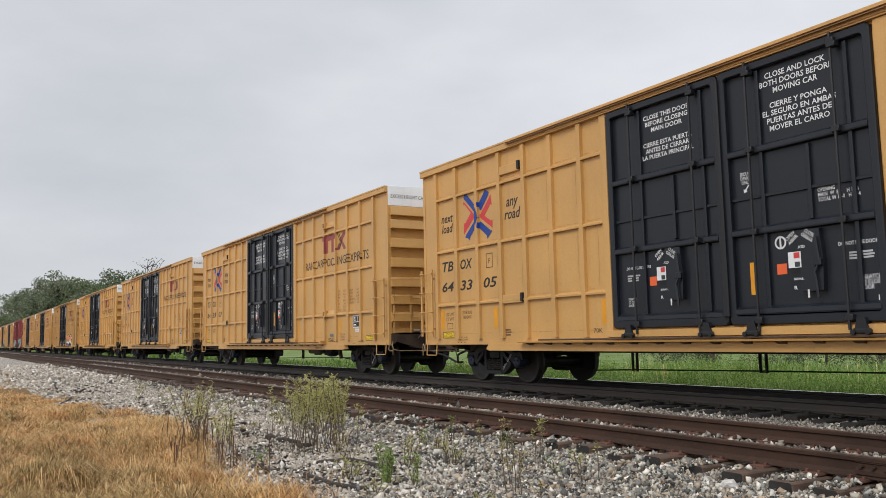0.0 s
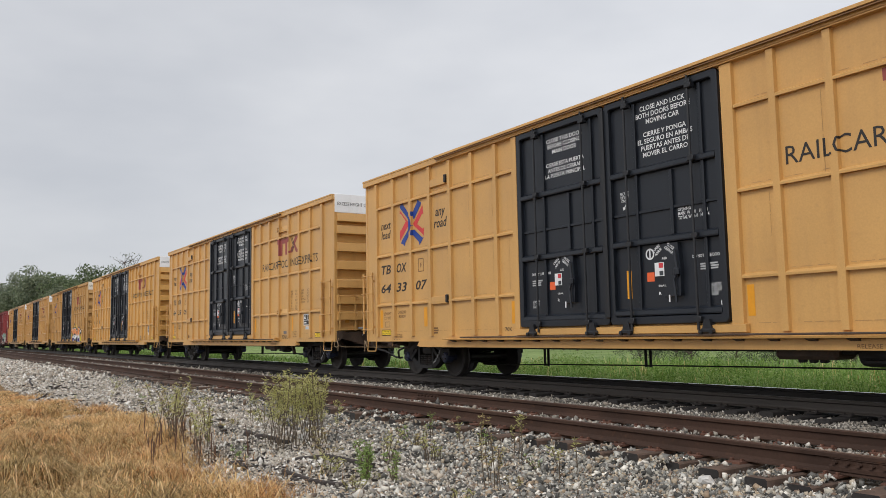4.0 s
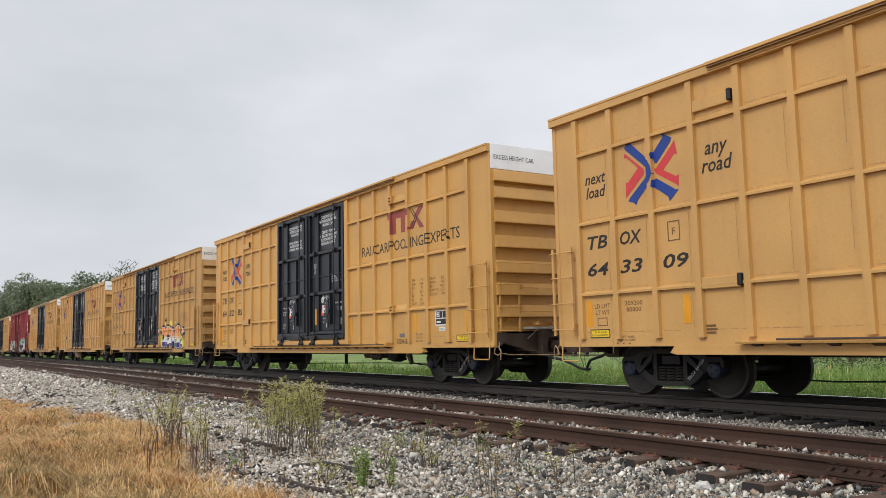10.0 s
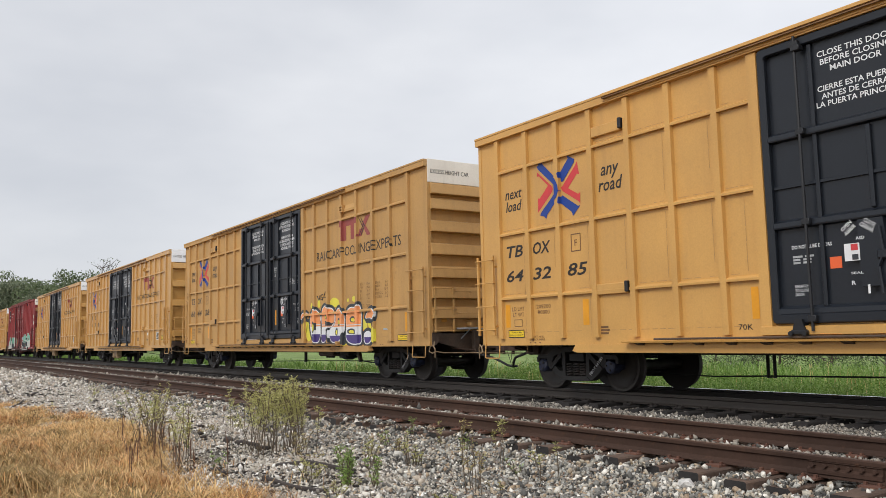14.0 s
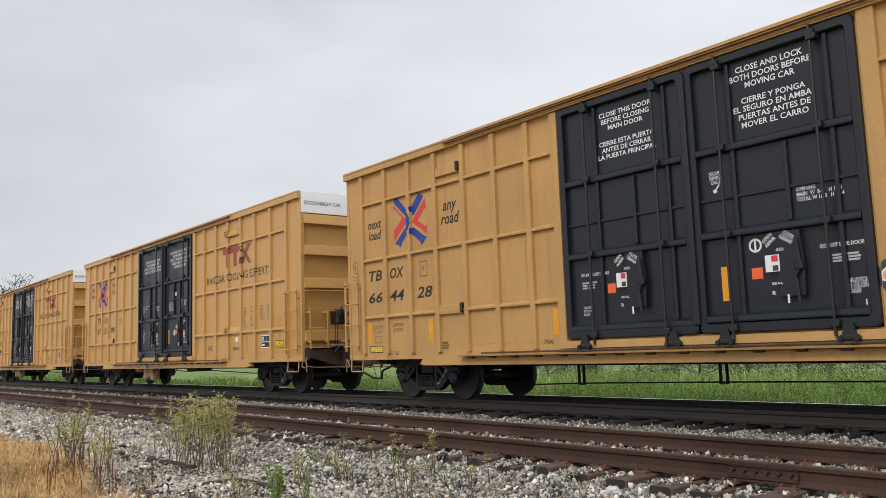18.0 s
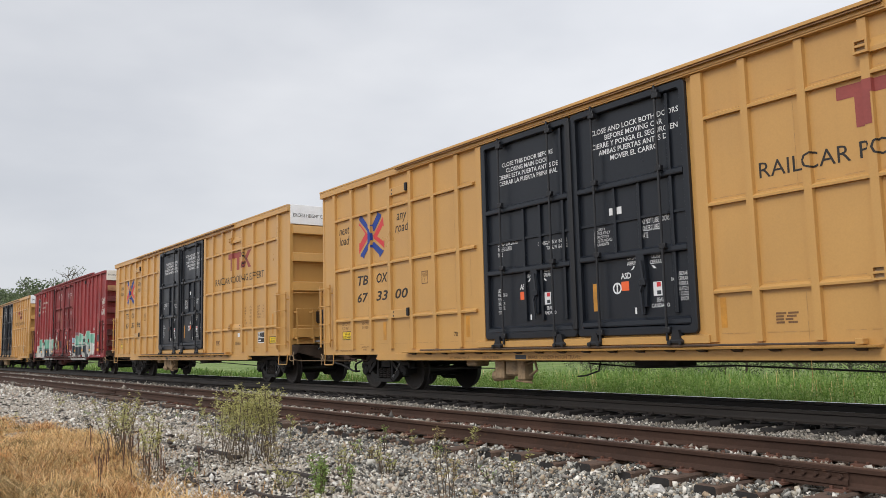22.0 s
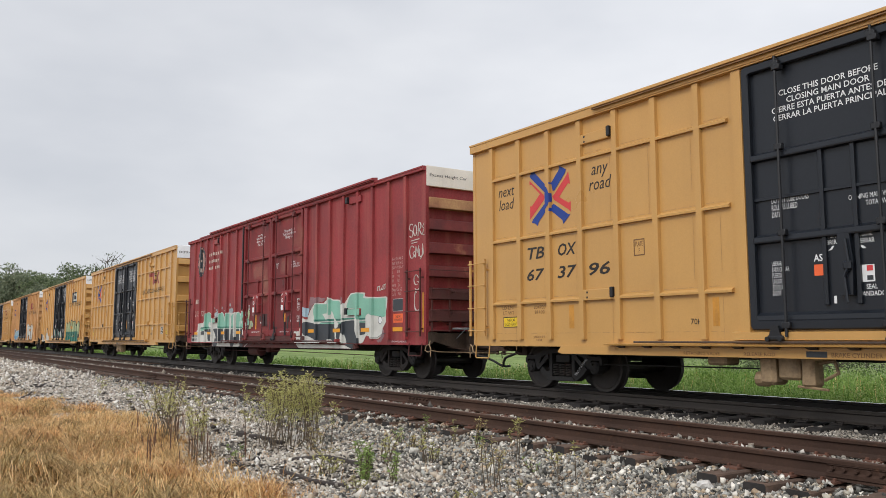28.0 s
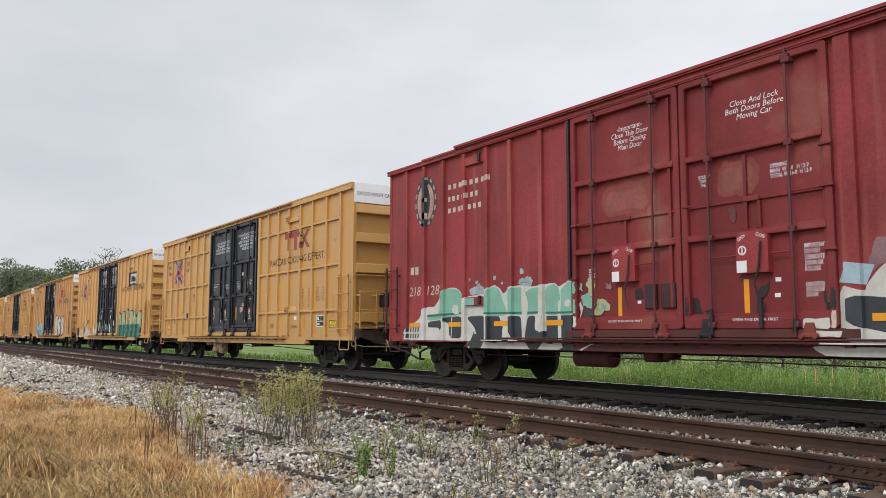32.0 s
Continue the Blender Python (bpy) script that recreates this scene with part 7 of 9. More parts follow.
def spray_red(car):
    """Mint, white and charcoal pieces low on the red side."""
    def piece(name, rings, ink, layer):
        """Paint on the side and, below its foot, on the sill."""
        rings = [rounded(r, 2, 0.16) if len(r) > 5 else r for r in rings]
        spray(car, name, [half(r, 0.845) for r in rings], ink, layer)
        for r in rings:
            low = [(min(max(a, 3.35), 15.0), max(b, 0.70)) for a, b in half(r, 0.832, False)]
            if len(low) > 2 and max(a for a, b in low) - min(a for a, b in low) > 0.05:
                painted(name, *poly(low), -1.629 - 0.003 * layer, ink, car)
    # the piece beside the left post: swollen letters
    piece("graffiti_outline", [[(0.59, 0.85), (0.64, 1.02), (0.95, 1.18), (1.36, 1.35), (1.46, 1.52), (1.70, 1.62), (1.99, 1.60), (2.18, 1.76), (2.33, 1.95), (2.61, 2.02), (2.87, 2.00), (3.05, 1.90), (3.13, 1.74), (3.33, 1.80), (3.86, 1.82),
                                (3.94, 1.91), (4.25, 2.00), (4.44, 1.91), (4.55, 1.79), (4.74, 1.93), (5.10, 1.95), (5.41, 1.90), (6.10, 1.95), (6.21, 1.86), (6.32, 1.91), (6.51, 1.96), (6.66, 1.95), (6.66, 0.65), (3.34, 0.65), (3.20, 0.85)]], "chalk", 1)
    piece("graffiti_top_colour", [[(1.70, 1.44), (2.18, 1.44), (2.24, 1.66), (2.30, 1.89), (2.41, 1.97), (2.63, 2.00), (2.87, 1.97), (3.05, 1.88), (3.10, 1.73), (3.10, 1.41), (1.70, 1.28)], [(3.94, 1.36), (3.98, 1.84), (4.10, 1.94), (4.27, 1.97), (4.40, 1.90), (4.51, 1.70), (4.70, 1.36)],
                                  [(4.73, 1.36), (4.75, 1.90), (5.10, 1.92), (5.24, 1.79), (5.41, 1.87), (5.71, 1.89), (5.71, 1.77), (5.64, 1.36)], [(5.84, 1.34), (5.83, 1.88), (6.10, 1.93), (6.21, 1.85), (6.26, 1.62), (6.18, 1.60), (6.19, 1.34)],
                                  [(6.24, 1.33), (6.27, 1.58), (6.26, 1.81), (6.37, 1.88), (6.51, 1.94), (6.65, 1.92), (6.65, 1.33)]], "mint", 2)
    piece("graffiti_stripe", [[(1.70, 1.43), (3.10, 1.46), (3.10, 1.42), (1.70, 1.38)], [(3.94, 1.44), (4.70, 1.43), (4.70, 1.39), (3.94, 1.40)], [(4.73, 1.43), (5.64, 1.42), (5.64, 1.38), (4.73, 1.39)], [(5.84, 1.41), (6.65, 1.40), (6.65, 1.365), (5.84, 1.37)]], "teal", 3)
    piece("graffiti_lower_colour", [[(1.73, 1.27), (2.36, 1.31), (2.37, 1.12), (2.24, 1.05), (2.15, 1.14), (1.73, 1.14)], [(2.41, 1.36), (3.08, 1.38), (3.08, 1.12), (3.04, 0.90), (2.61, 0.90), (2.57, 1.22), (2.41, 1.27)],
                                    [(3.24, 1.36), (3.92, 1.38), (3.93, 0.97), (3.88, 0.78), (3.77, 0.67), (3.46, 0.67), (3.33, 0.77), (3.50, 0.99), (3.50, 1.16)], [(4.02, 1.36), (4.40, 1.35), (4.53, 1.11), (4.47, 0.87), (4.02, 0.87)],
                                    [(4.75, 1.35), (5.10, 1.34), (5.12, 1.10), (5.13, 0.87), (4.89, 0.87), (4.71, 1.11)], [(5.31, 1.34), (5.54, 1.34), (5.51, 1.10), (5.68, 1.01), (5.86, 1.06), (5.86, 0.91), (5.59, 0.66), (5.37, 0.71), (5.20, 0.91)],
                                    [(5.86, 1.33), (6.17, 1.33), (6.18, 0.88), (5.86, 0.88)], [(6.27, 1.33), (6.65, 1.33), (6.64, 0.66), (6.36, 0.66), (6.27, 0.91)]], "soot", 2)
    piece("graffiti_hole", [balloon(2.85, 1.52, 0.13, 0.10, 5, 16), balloon(6.49, 1.55, 0.11, 0.07, 8, 16), [(5.12, 1.90), (5.20, 1.88), (5.35, 1.58), (5.26, 1.23), (5.19, 0.88), (5.14, 1.19)], [(4.62, 1.36), (4.72, 1.40), (4.72, 0.95), (4.56, 0.89), (4.50, 1.05)],
                            [(3.13, 1.36), (3.28, 1.31), (3.55, 1.14), (3.62, 1.00), (3.55, 0.98), (3.48, 1.11), (3.24, 1.26)], [(5.71, 1.83), (5.83, 1.86), (5.82, 1.36), (5.69, 1.04), (5.53, 1.06), (5.52, 1.23), (5.67, 1.36)]], "chalk", 4)
    piece("graffiti_letter_line", [[(2.30, 1.30), (2.325, 1.30), (2.325, 1.90), (2.30, 1.88)], [(2.70, 1.36), (2.73, 1.36), (2.70, 0.92), (2.67, 0.92)]], "chalk", 5)
    spray(car, "graffiti_cloud", [ragged([(3.37, 1.94), (3.52, 1.99), (3.72, 2.03), (3.88, 1.95), (3.89, 1.84), (3.62, 1.82), (3.39, 1.84)], 0.015, 1), ragged([(4.99, 2.00), (5.07, 2.07), (5.25, 2.12), (5.43, 2.08), (5.49, 1.98), (5.27, 1.89), (5.14, 1.95)], 0.015, 2),
                                  balloon(3.63, 2.08, 0.05, 0.04, 3, 10), balloon(4.25, 2.14, 0.05, 0.05, 4, 10), balloon(5.13, 2.22, 0.06, 0.06, 9, 12), balloon(3.37, 2.15, 0.03, 0.04, 3, 8), balloon(4.5, 2.02, 0.03, 0.03, 4, 8)], "cloud", 0.5)
    spray(car, "small_scribble", [[(0.72 + 0.11 * k, z), (0.77 + 0.11 * k, z), (0.79 + 0.11 * k, z + 0.10), (0.74 + 0.11 * k, z + 0.10)] for k in range(6) for z in (0.90, 1.04)], "soot", 2)
    for k, (r, ink) in enumerate((([(6.94, 1.90), (7.00, 1.98), (7.12, 1.97), (7.15, 1.81), (7.10, 1.65), (7.03, 1.63), (6.97, 1.74)], "celery"), ([(6.79, 1.66), (6.98, 1.70), (7.12, 1.60), (7.15, 1.49), (7.03, 1.44), (6.86, 1.49)], "mint"),
                                  ([(7.20, 1.58), (7.37, 1.60), (7.50, 1.50), (7.51, 1.40), (7.39, 1.37), (7.22, 1.31), (7.02, 1.32), (7.17, 1.42)], "celery"), ([(6.77, 1.55), (6.83, 1.60), (6.85, 1.42), (6.79, 1.24), (6.84, 1.22), (6.77, 1.21)], "chalk"),
                                  ([(6.86, 1.42), (7.04, 1.44), (7.10, 1.36), (7.00, 1.28), (6.88, 1.30)], "soot"), ([(7.30, 1.50), (7.42, 1.52), (7.44, 1.44), (7.34, 1.42)], "cloud"), ([(7.43, 1.85), (7.55, 1.86), (7.59, 1.79), (7.54, 1.73), (7.44, 1.76)], "haze"),
                                  ([(6.80, 1.92), (6.86, 1.90), (6.84, 1.76), (6.78, 1.78)], "mint"))):
        painted("overspray", *poly(ragged(r, 0.014, 30 + k)), D_TEXT - 0.004 - 0.003 * k, ink, car)
    for x0, z0, x1, z1 in ((6.66, 1.72, 6.73, 1.92), (6.66, 1.36, 6.72, 1.60), (6.66, 1.12, 6.74, 1.30)):
        painted("overspray", *poly(ragged([(x0, z0), (x1, z0), (x1, z1), (x0, z1)], 0.010, int(100 * z0))), -1.672, "chalk" if z0 < 1.3 else "mint", car)
    painted("overspray", *poly([(7.03, 0.945), (7.06, 0.945), (7.17, 1.045), (7.13, 1.045)]), -1.694, "chalk", car)
    painted("overspray", *poly(ragged([(6.75, 0.70), (6.84, 0.70), (7.14, 0.815), (7.08, 0.825)], 0.006, 4)), -1.632, "chalk", car)
    # the larger piece: a pale wave with mint above and charcoal below
    piece("graffiti_outline", [[(11.66, 0.84), (11.66, 1.64), (12.00, 1.53), (12.02, 1.61), (12.18, 1.80), (12.41, 1.97), (12.67, 2.01), (13.11, 1.99), (13.36, 2.12), (13.48, 2.16), (13.68, 2.07), (14.16, 2.05), (14.24, 1.87), (14.40, 1.92), (14.67, 2.12), (14.78, 2.20),
                                (15.16, 2.20), (15.63, 2.18), (15.57, 2.07), (16.33, 2.03), (16.91, 2.03), (16.88, 1.79), (16.79, 1.48), (16.69, 1.36), (16.56, 1.24), (16.51, 1.06), (16.31, 0.96), (15.99, 0.97), (15.72, 1.06), (15.65, 1.03), (15.50, 0.85), (14.90, 0.85), (13.0, 0.84)]], "chalk", 1)
    piece("graffiti_top_colour", [[(12.38, 1.83), (12.48, 1.92), (12.70, 1.98), (13.32, 1.95), (13.37, 2.11), (13.48, 2.12), (13.48, 1.69), (13.04, 1.69), (13.34, 1.47), (13.34, 1.53), (12.53, 1.52), (12.41, 1.67)],
                                  [(13.50, 2.10), (13.68, 2.04), (14.14, 2.02), (14.22, 1.80), (14.33, 1.64), (14.33, 1.48), (13.84, 1.48), (13.73, 1.68), (13.63, 1.76), (13.55, 1.63), (13.50, 1.63)],
                                  [(14.50, 1.80), (14.75, 2.16), (15.16, 2.18), (15.54, 2.15), (15.49, 2.03), (16.33, 2.00), (16.84, 1.99), (16.78, 1.70), (16.67, 1.50), (16.05, 1.57), (15.90, 1.62), (15.74, 1.62), (15.64, 1.56), (15.63, 1.47), (15.23, 1.47), (15.14, 1.61), (15.14, 1.77)]], "mint", 2)
    piece("graffiti_lower_colour", [[(11.75, 1.50), (12.82, 1.38), (12.91, 1.45), (14.36, 1.43), (14.36, 1.21), (14.16, 1.07), (14.08, 0.87), (13.77, 0.87), (13.60, 0.97), (13.18, 0.91), (12.62, 0.93), (11.74, 1.11)],
                                    [(14.36, 1.45), (15.05, 1.47), (15.06, 1.30), (15.27, 1.00), (15.29, 0.66), (15.11, 0.66), (14.58, 0.78), (14.54, 0.96), (14.38, 1.12), (14.25, 1.11), (14.25, 1.21)], [(15.30, 1.45), (15.64, 1.44), (15.64, 1.09), (15.33, 1.06)]], "soot", 2)
    piece("graffiti_stripe", [[(12.55, 1.53), (14.34, 1.52), (14.34, 1.47), (12.60, 1.47)], [(14.39, 1.53), (15.09, 1.53), (15.09, 1.49), (14.39, 1.49)], [(15.31, 1.52), (15.64, 1.51), (15.64, 1.47), (15.31, 1.47)]], "teal", 3)
    piece("graffiti_under_stripe", [[(12.90, 1.435), (14.34, 1.42), (14.34, 1.385), (12.86, 1.40)], [(15.31, 1.43), (15.64, 1.42), (15.64, 1.39), (15.31, 1.40)]], "mint", 3)
    piece("graffiti_stroke", [[(13.04, 1.68), (13.35, 1.68), (13.36, 1.44)], [(13.79, 1.57), (14.09, 1.38), (14.00, 1.27), (13.83, 1.27)], [(13.83, 1.27), (13.93, 1.27), (13.94, 0.97), (14.08, 0.95), (14.02, 0.88), (13.87, 0.89)], [(14.20, 1.11), (14.38, 1.12), (14.50, 0.94), (14.52, 0.86), (14.22, 0.87)]], "chalk", 4)
    piece("graffiti_spot", [balloon(16.44, 1.44, 0.09, 0.09, 4, 16)], "white", 3)
    spray(car, "graffiti_cloud", [[(11.66, 1.66), (11.77, 1.92), (12.14, 1.86), (12.02, 1.61)]], "sky", 2)
    spray(car, "graffiti_mist", [ragged([(12.08, 1.98), (12.15, 2.22), (12.64, 2.16), (13.20, 2.14), (13.08, 2.01), (12.64, 2.02), (12.39, 1.98), (12.14, 1.80), (12.00, 1.69)], 0.018, 5), ragged([(14.24, 1.92), (14.30, 2.12), (14.38, 2.10), (14.40, 1.94)], 0.012, 6),
                                 ragged([(16.23, 0.92), (16.42, 0.97), (16.51, 1.18), (16.62, 1.21), (16.63, 1.05), (16.50, 0.90), (16.33, 0.87)], 0.012, 7)], "haze", 0.5)
    spray(car, "graffiti_hook", [annulus(16.44, 1.44, 0.105, 0.016)[k] for k in range(0, 20)], "soot", 4)
    hook = [(15.72, 1.10), (15.81, 1.03), (15.96, 0.985), (16.29, 0.985), (16.52, 1.08), (16.72, 1.10)]
    spray(car, "graffiti_hook", [[a, b, (b[0], b[1] + 0.014), (a[0], a[1] + 0.014)] for a, b in zip(hook, hook[1:])], "soot", 3)
    painted("graffiti_patch", *quads((3.12, 3.60, 1.60, 1.75)), -1.655, "mint", car)
    painted("graffiti_patch", *quads((14.72, 15.40, 1.60, 1.76)), -1.660, "mint", car)
    painted("graffiti_sill_wash", *poly(ragged([(11.20, 0.815), (13.6, 0.815), (14.5, 0.79), (15.05, 0.70), (11.45, 0.70)], 0.008, 8)), -1.629, "chalk", car)
    for x0, x1 in ((11.45, 13.21), (13.74, 14.29), (4.0, 4.7), (4.9, 5.2)):
        painted("graffiti_track_wash", *quads((x0, x1, 0.853, 0.873)), -1.773, "chalk", car)
    painted("door_foot_wash", *poly(ragged([(11.17, 1.06), (11.55, 1.06), (11.55, 1.20), (11.17, 1.19)], 0.010, 9)), -1.672, "chalk", car)
    painted("door_foot_wash", *poly(ragged([(11.57, 1.07), (11.64, 1.07), (11.64, 1.30), (11.57, 1.29)], 0.006, 10)), -1.672, "stone", car)
    painted("door_foot_wash", *poly(ragged([(11.20, 0.95), (11.70, 0.95), (11.72, 1.03), (11.18, 1.03)], 0.008, 11)), -1.694, "chalk", car)
    y = P_TEXT - 0.002
    fm = Form()

    def curl(cx, cz, rx, rz, a0, a1):
        n = 14
        fm.tube([(cx + rx * math.cos(math.radians(a0 + (a1 - a0) * k / n)), y, cz + rz * math.sin(math.radians(a0 + (a1 - a0) * k / n))) for k in range(n + 1)], 0.0125, 4)

    def stroke(*pts):
        fm.tube([(a, y, b) for a, b in pts], 0.0125, 4)
    curl(17.93, 3.64, 0.08, 0.08, 40, 270)
    curl(17.93, 3.48, 0.08, 0.08, -150, 90)
    curl(18.11, 3.55, 0.075, 0.13, 0, 360)
    stroke((18.24, 3.40), (18.27, 3.72))
    curl(18.29, 3.64, 0.08, 0.08, -90, 110)
    stroke((18.28, 3.56), (18.40, 3.42))
    stroke((18.54, 3.70), (18.43, 3.60), (18.52, 3.55), (18.42, 3.42), (18.55, 3.40))
    stroke((17.92, 3.31), (18.30, 3.33))
    stroke((17.95, 3.25), (18.20, 3.26))
    curl(17.97, 3.04, 0.11, 0.15, 40, 330)
    stroke((18.08, 3.05), (18.02, 3.00), (18.12, 2.90))
    stroke((18.13, 2.90), (18.15, 3.16), (18.20, 3.00), (18.27, 3.18), (18.27, 2.92))
    curl(18.37, 3.02, 0.07, 0.13, 150, 400)
    stroke((18.44, 3.20), (18.48, 2.96), (18.34, 2.84))
    curl(18.16, 2.36, 0.10, 0.12, 20, 300)
    curl(18.20, 2.22, 0.12, 0.10, -140, 90)
    curl(18.14, 1.86, 0.06, 0.22, 60, 270)
    curl(18.22, 1.70, 0.10, 0.07, 180, 400)
    for k in range(5):
        curl(16.32 + 0.10 * k, 2.24 + 0.012 * k, 0.05, 0.06, 40 + 70 * k, 250 + 80 * k)
    part("scrawl", fm.mesh("scrawl", INK["chalk"]), car, "thin white spray scrawl")


def spray_yellow(car):
    """Five swollen letters, orange above, white across, violet below, thick black round them."""
    spray(car, "graffiti_glow", [balloon(x, z, rx, rz, 10 + k, 18) for k, (x, z, rx, rz) in enumerate(((12.80, 2.04, 0.09, 0.12), (13.80, 2.02, 0.28, 0.13), (14.94, 2.06, 0.10, 0.08), (14.60, 2.05, 0.05, 0.05), (12.12, 1.30, 0.16, 0.34), (11.94, 1.46, 0.08, 0.22),
                  (15.51, 1.38, 0.13, 0.16), (15.80, 1.38, 0.10, 0.10), (16.02, 1.10, 0.09, 0.20), (12.99, 0.90, 0.22, 0.10), (12.30, 2.0, 0.06, 0.07), (14.3, 0.92, 0.2, 0.08)))], "lemon", 0.5)
    body = [[(12.21, 1.72), (12.44, 1.92), (12.69, 1.86), (12.91, 1.73), (12.96, 1.45), (12.94, 1.17), (12.79, 0.92), (12.5, 0.93), (12.29, 1.14), (12.19, 1.44)],
            [(12.95, 1.83), (13.19, 2.0), (13.38, 1.91), (13.66, 1.89), (13.82, 1.76), (13.84, 1.53), (13.69, 1.37), (13.38, 1.33), (13.31, 1.20), (13.26, 0.94), (12.91, 0.92), (13.0, 1.29)],
            [(13.86, 1.76), (14.03, 1.90), (14.25, 1.82), (14.41, 1.70), (14.43, 1.25), (14.26, 1.14), (14.06, 0.92), (13.6, 0.91), (13.40, 1.16), (13.50, 1.33), (13.84, 1.42)],
            [(14.46, 1.72), (14.7, 1.88), (15.05, 1.84), (15.22, 1.94), (15.38, 1.77), (15.36, 1.42), (15.34, 1.12), (15.39, 0.98), (15.29, 0.88), (15.09, 0.86), (14.7, 0.88), (14.44, 1.02), (14.48, 1.25)],
            [(15.52, 1.52), (15.64, 1.70), (15.96, 1.81), (16.13, 1.71), (16.10, 1.56), (15.99, 1.48), (15.79, 1.54)],
            [(15.45, 1.15), (15.67, 1.23), (15.87, 1.18), (15.91, 1.02), (15.78, 0.88), (15.50, 0.87)],
            [(11.66, 1.69), (11.80, 1.82), (12.02, 1.82), (12.09, 1.73), (11.88, 1.70), (11.72, 1.58)]]
    body = [rounded(r) for r in body]
    spray(car, "graffiti_outline", [[(a, max(b, 0.845)) for a, b in grown(r, 0.085)] for r in body], "soot", 1)
    spray(car, "graffiti_shadow", [[(11.68, 1.56), (11.90, 1.66), (12.20, 1.62), (12.18, 1.50), (11.96, 1.56), (11.74, 1.48)], [(15.54, 1.50), (15.80, 1.52), (16.02, 1.46), (16.0, 1.34), (15.9, 1.40), (15.6, 1.42)],
                                   [(12.90, 0.99), (13.02, 0.845), (12.84, 0.845)], [(14.10, 1.0), (14.36, 1.12), (14.46, 0.9), (14.30, 0.845)]], "soot", 1.5)
    spray(car, "graffiti_fill", body, "white", 2)
    inner = [grown(r, -0.030) for r in body]
    spray(car, "graffiti_top_colour", [half(r, 1.46 - 0.02 * k) for k, r in enumerate(inner[:5])] + [inner[6]], "peach", 3)
    spray(car, "graffiti_blush", [[(a, b) for a, b in half(half(r, 1.40 - 0.02 * k), 1.44 - 0.02 * k, False)] for k, r in enumerate(inner[:4])], "peach", 3)
    spray(car, "graffiti_lower_colour", [half(r, z, False) for r, z in zip(inner[:4] + inner[5:6], (1.18, 1.16, 1.12, 1.13, 1.06))], "violet", 3)
    painted("graffiti_on_rib", *quads(*[(a, b, 1.712, 1.748) for a, b in ((12.26, 12.46), (12.60, 12.90), (12.98, 13.34), (13.50, 13.80), (13.90, 14.20), (14.40, 15.10), (15.22, 15.36))]), SHEET - 0.0665, "peach", car)
    for x, z, rx, rz in ((12.54, 1.38, 0.085, 0.15), (13.34, 1.65, 0.10, 0.07), (14.07, 1.49, 0.07, 0.10), (13.92, 1.22, 0.075, 0.10), (14.88, 1.53, 0.16, 0.085), (14.80, 1.22, 0.22, 0.075)):
        spray(car, "graffiti_hole", [balloon(x, z, rx, rz, int(10 * x), 16)], "soot", 4)
        spray(car, "graffiti_eye", [balloon(x + 0.01, z - 0.01, rx * 0.62, rz * 0.60, int(10 * x), 14)], "lemon", 5)
    spray(car, "graffiti_line", [[(13.20, 1.52), (13.30, 1.56), (13.62, 1.46), (13.80, 1.50), (13.62, 1.40), (13.34, 1.40)], [(12.92, 1.55), (12.95, 1.55), (12.97, 1.0), (12.93, 1.0)]], "soot", 4)
    fm = Form()
    y = P_TEXT - 0.002
    for pts in (((12.70, 2.26), (12.82, 2.12), (12.88, 2.28)), ((13.06, 2.29), (12.95, 2.28), (12.93, 2.15), (13.04, 2.13), (13.07, 2.20), (13.0, 2.20)), ((13.22, 2.36), (13.12, 2.20), (13.28, 2.20)), ((13.28, 2.30), (13.28, 2.13))):
        fm.tube([(a, y, b) for a, b in pts], 0.014, 4)
    part("scrawl", fm.mesh("scrawl", INK["soot"]), car, "thin black spray scrawl")
    tag = Form()
    for pts in (((0.16, 2.98), (0.20, 2.78), (0.34, 2.76), (0.36, 3.0), (0.24, 3.04), (0.16, 2.98)), ((0.10, 2.72), (0.26, 2.66), (0.44, 2.72), (0.30, 2.78)), ((0.14, 2.62), (0.42, 2.62)), ((0.24, 2.84), (0.27, 2.94))):
        tag.tube([(a, y, b) for a, b in pts], 0.006, 4)
    part("scrawl", tag.mesh("scrawl", INK["brown"]), car, "small brown marker drawing")


def spray_green(car):
    graffiti_letters(car, 12.0, 17.0, 0.90, 2.2, 6, 51, None, "soot", "celery", "celery", "teal", 1.62)
    spray(car, "graffiti_wash", [[(11.95, 0.84), (11.95, 1.15), (13.0, 1.25), (15.0, 1.12), (16.6, 1.2), (16.8, 0.84)]], "teal", 9)
    rng = random.Random(9)
    for k in range(9):
        spray(car, "graffiti_scrub", [balloon(0.7 + 0.68 * k, 1.15 + rng.uniform(-0.1, 0.15), 0.22, rng.uniform(0.18, 0.35), 70 + k, 14)], "chalk" if k % 3 else "soot", 1 + k % 2)
    for k in range(10):
        x = 6.95 + 0.47 * k
        painted("graffiti_scribble", *poly(balloon(x, 1.35 + rng.uniform(-0.12, 0.3), 0.13, rng.uniform(0.15, 0.3), 90 + k, 14)), -1.676, "chalk" if k % 2 else "teal", car)
    spray(car, "paint_patch", [[(14.3, 3.5), (15.8, 3.5), (15.8, 4.2), (14.3, 4.2)]], "soot", 1)
    spray(car, "paint_patch", [[(14.42, 3.6), (15.68, 3.6), (15.68, 4.1), (14.42, 4.1)]], "chalk", 2)
    spray(car, "paint_patch", [[(14.6, 3.7), (14.9, 3.7), (14.85, 4.0), (14.6, 4.0)], [(15.1, 3.7), (15.5, 3.7), (15.5, 3.85), (15.1, 4.0)]], "soot", 3)


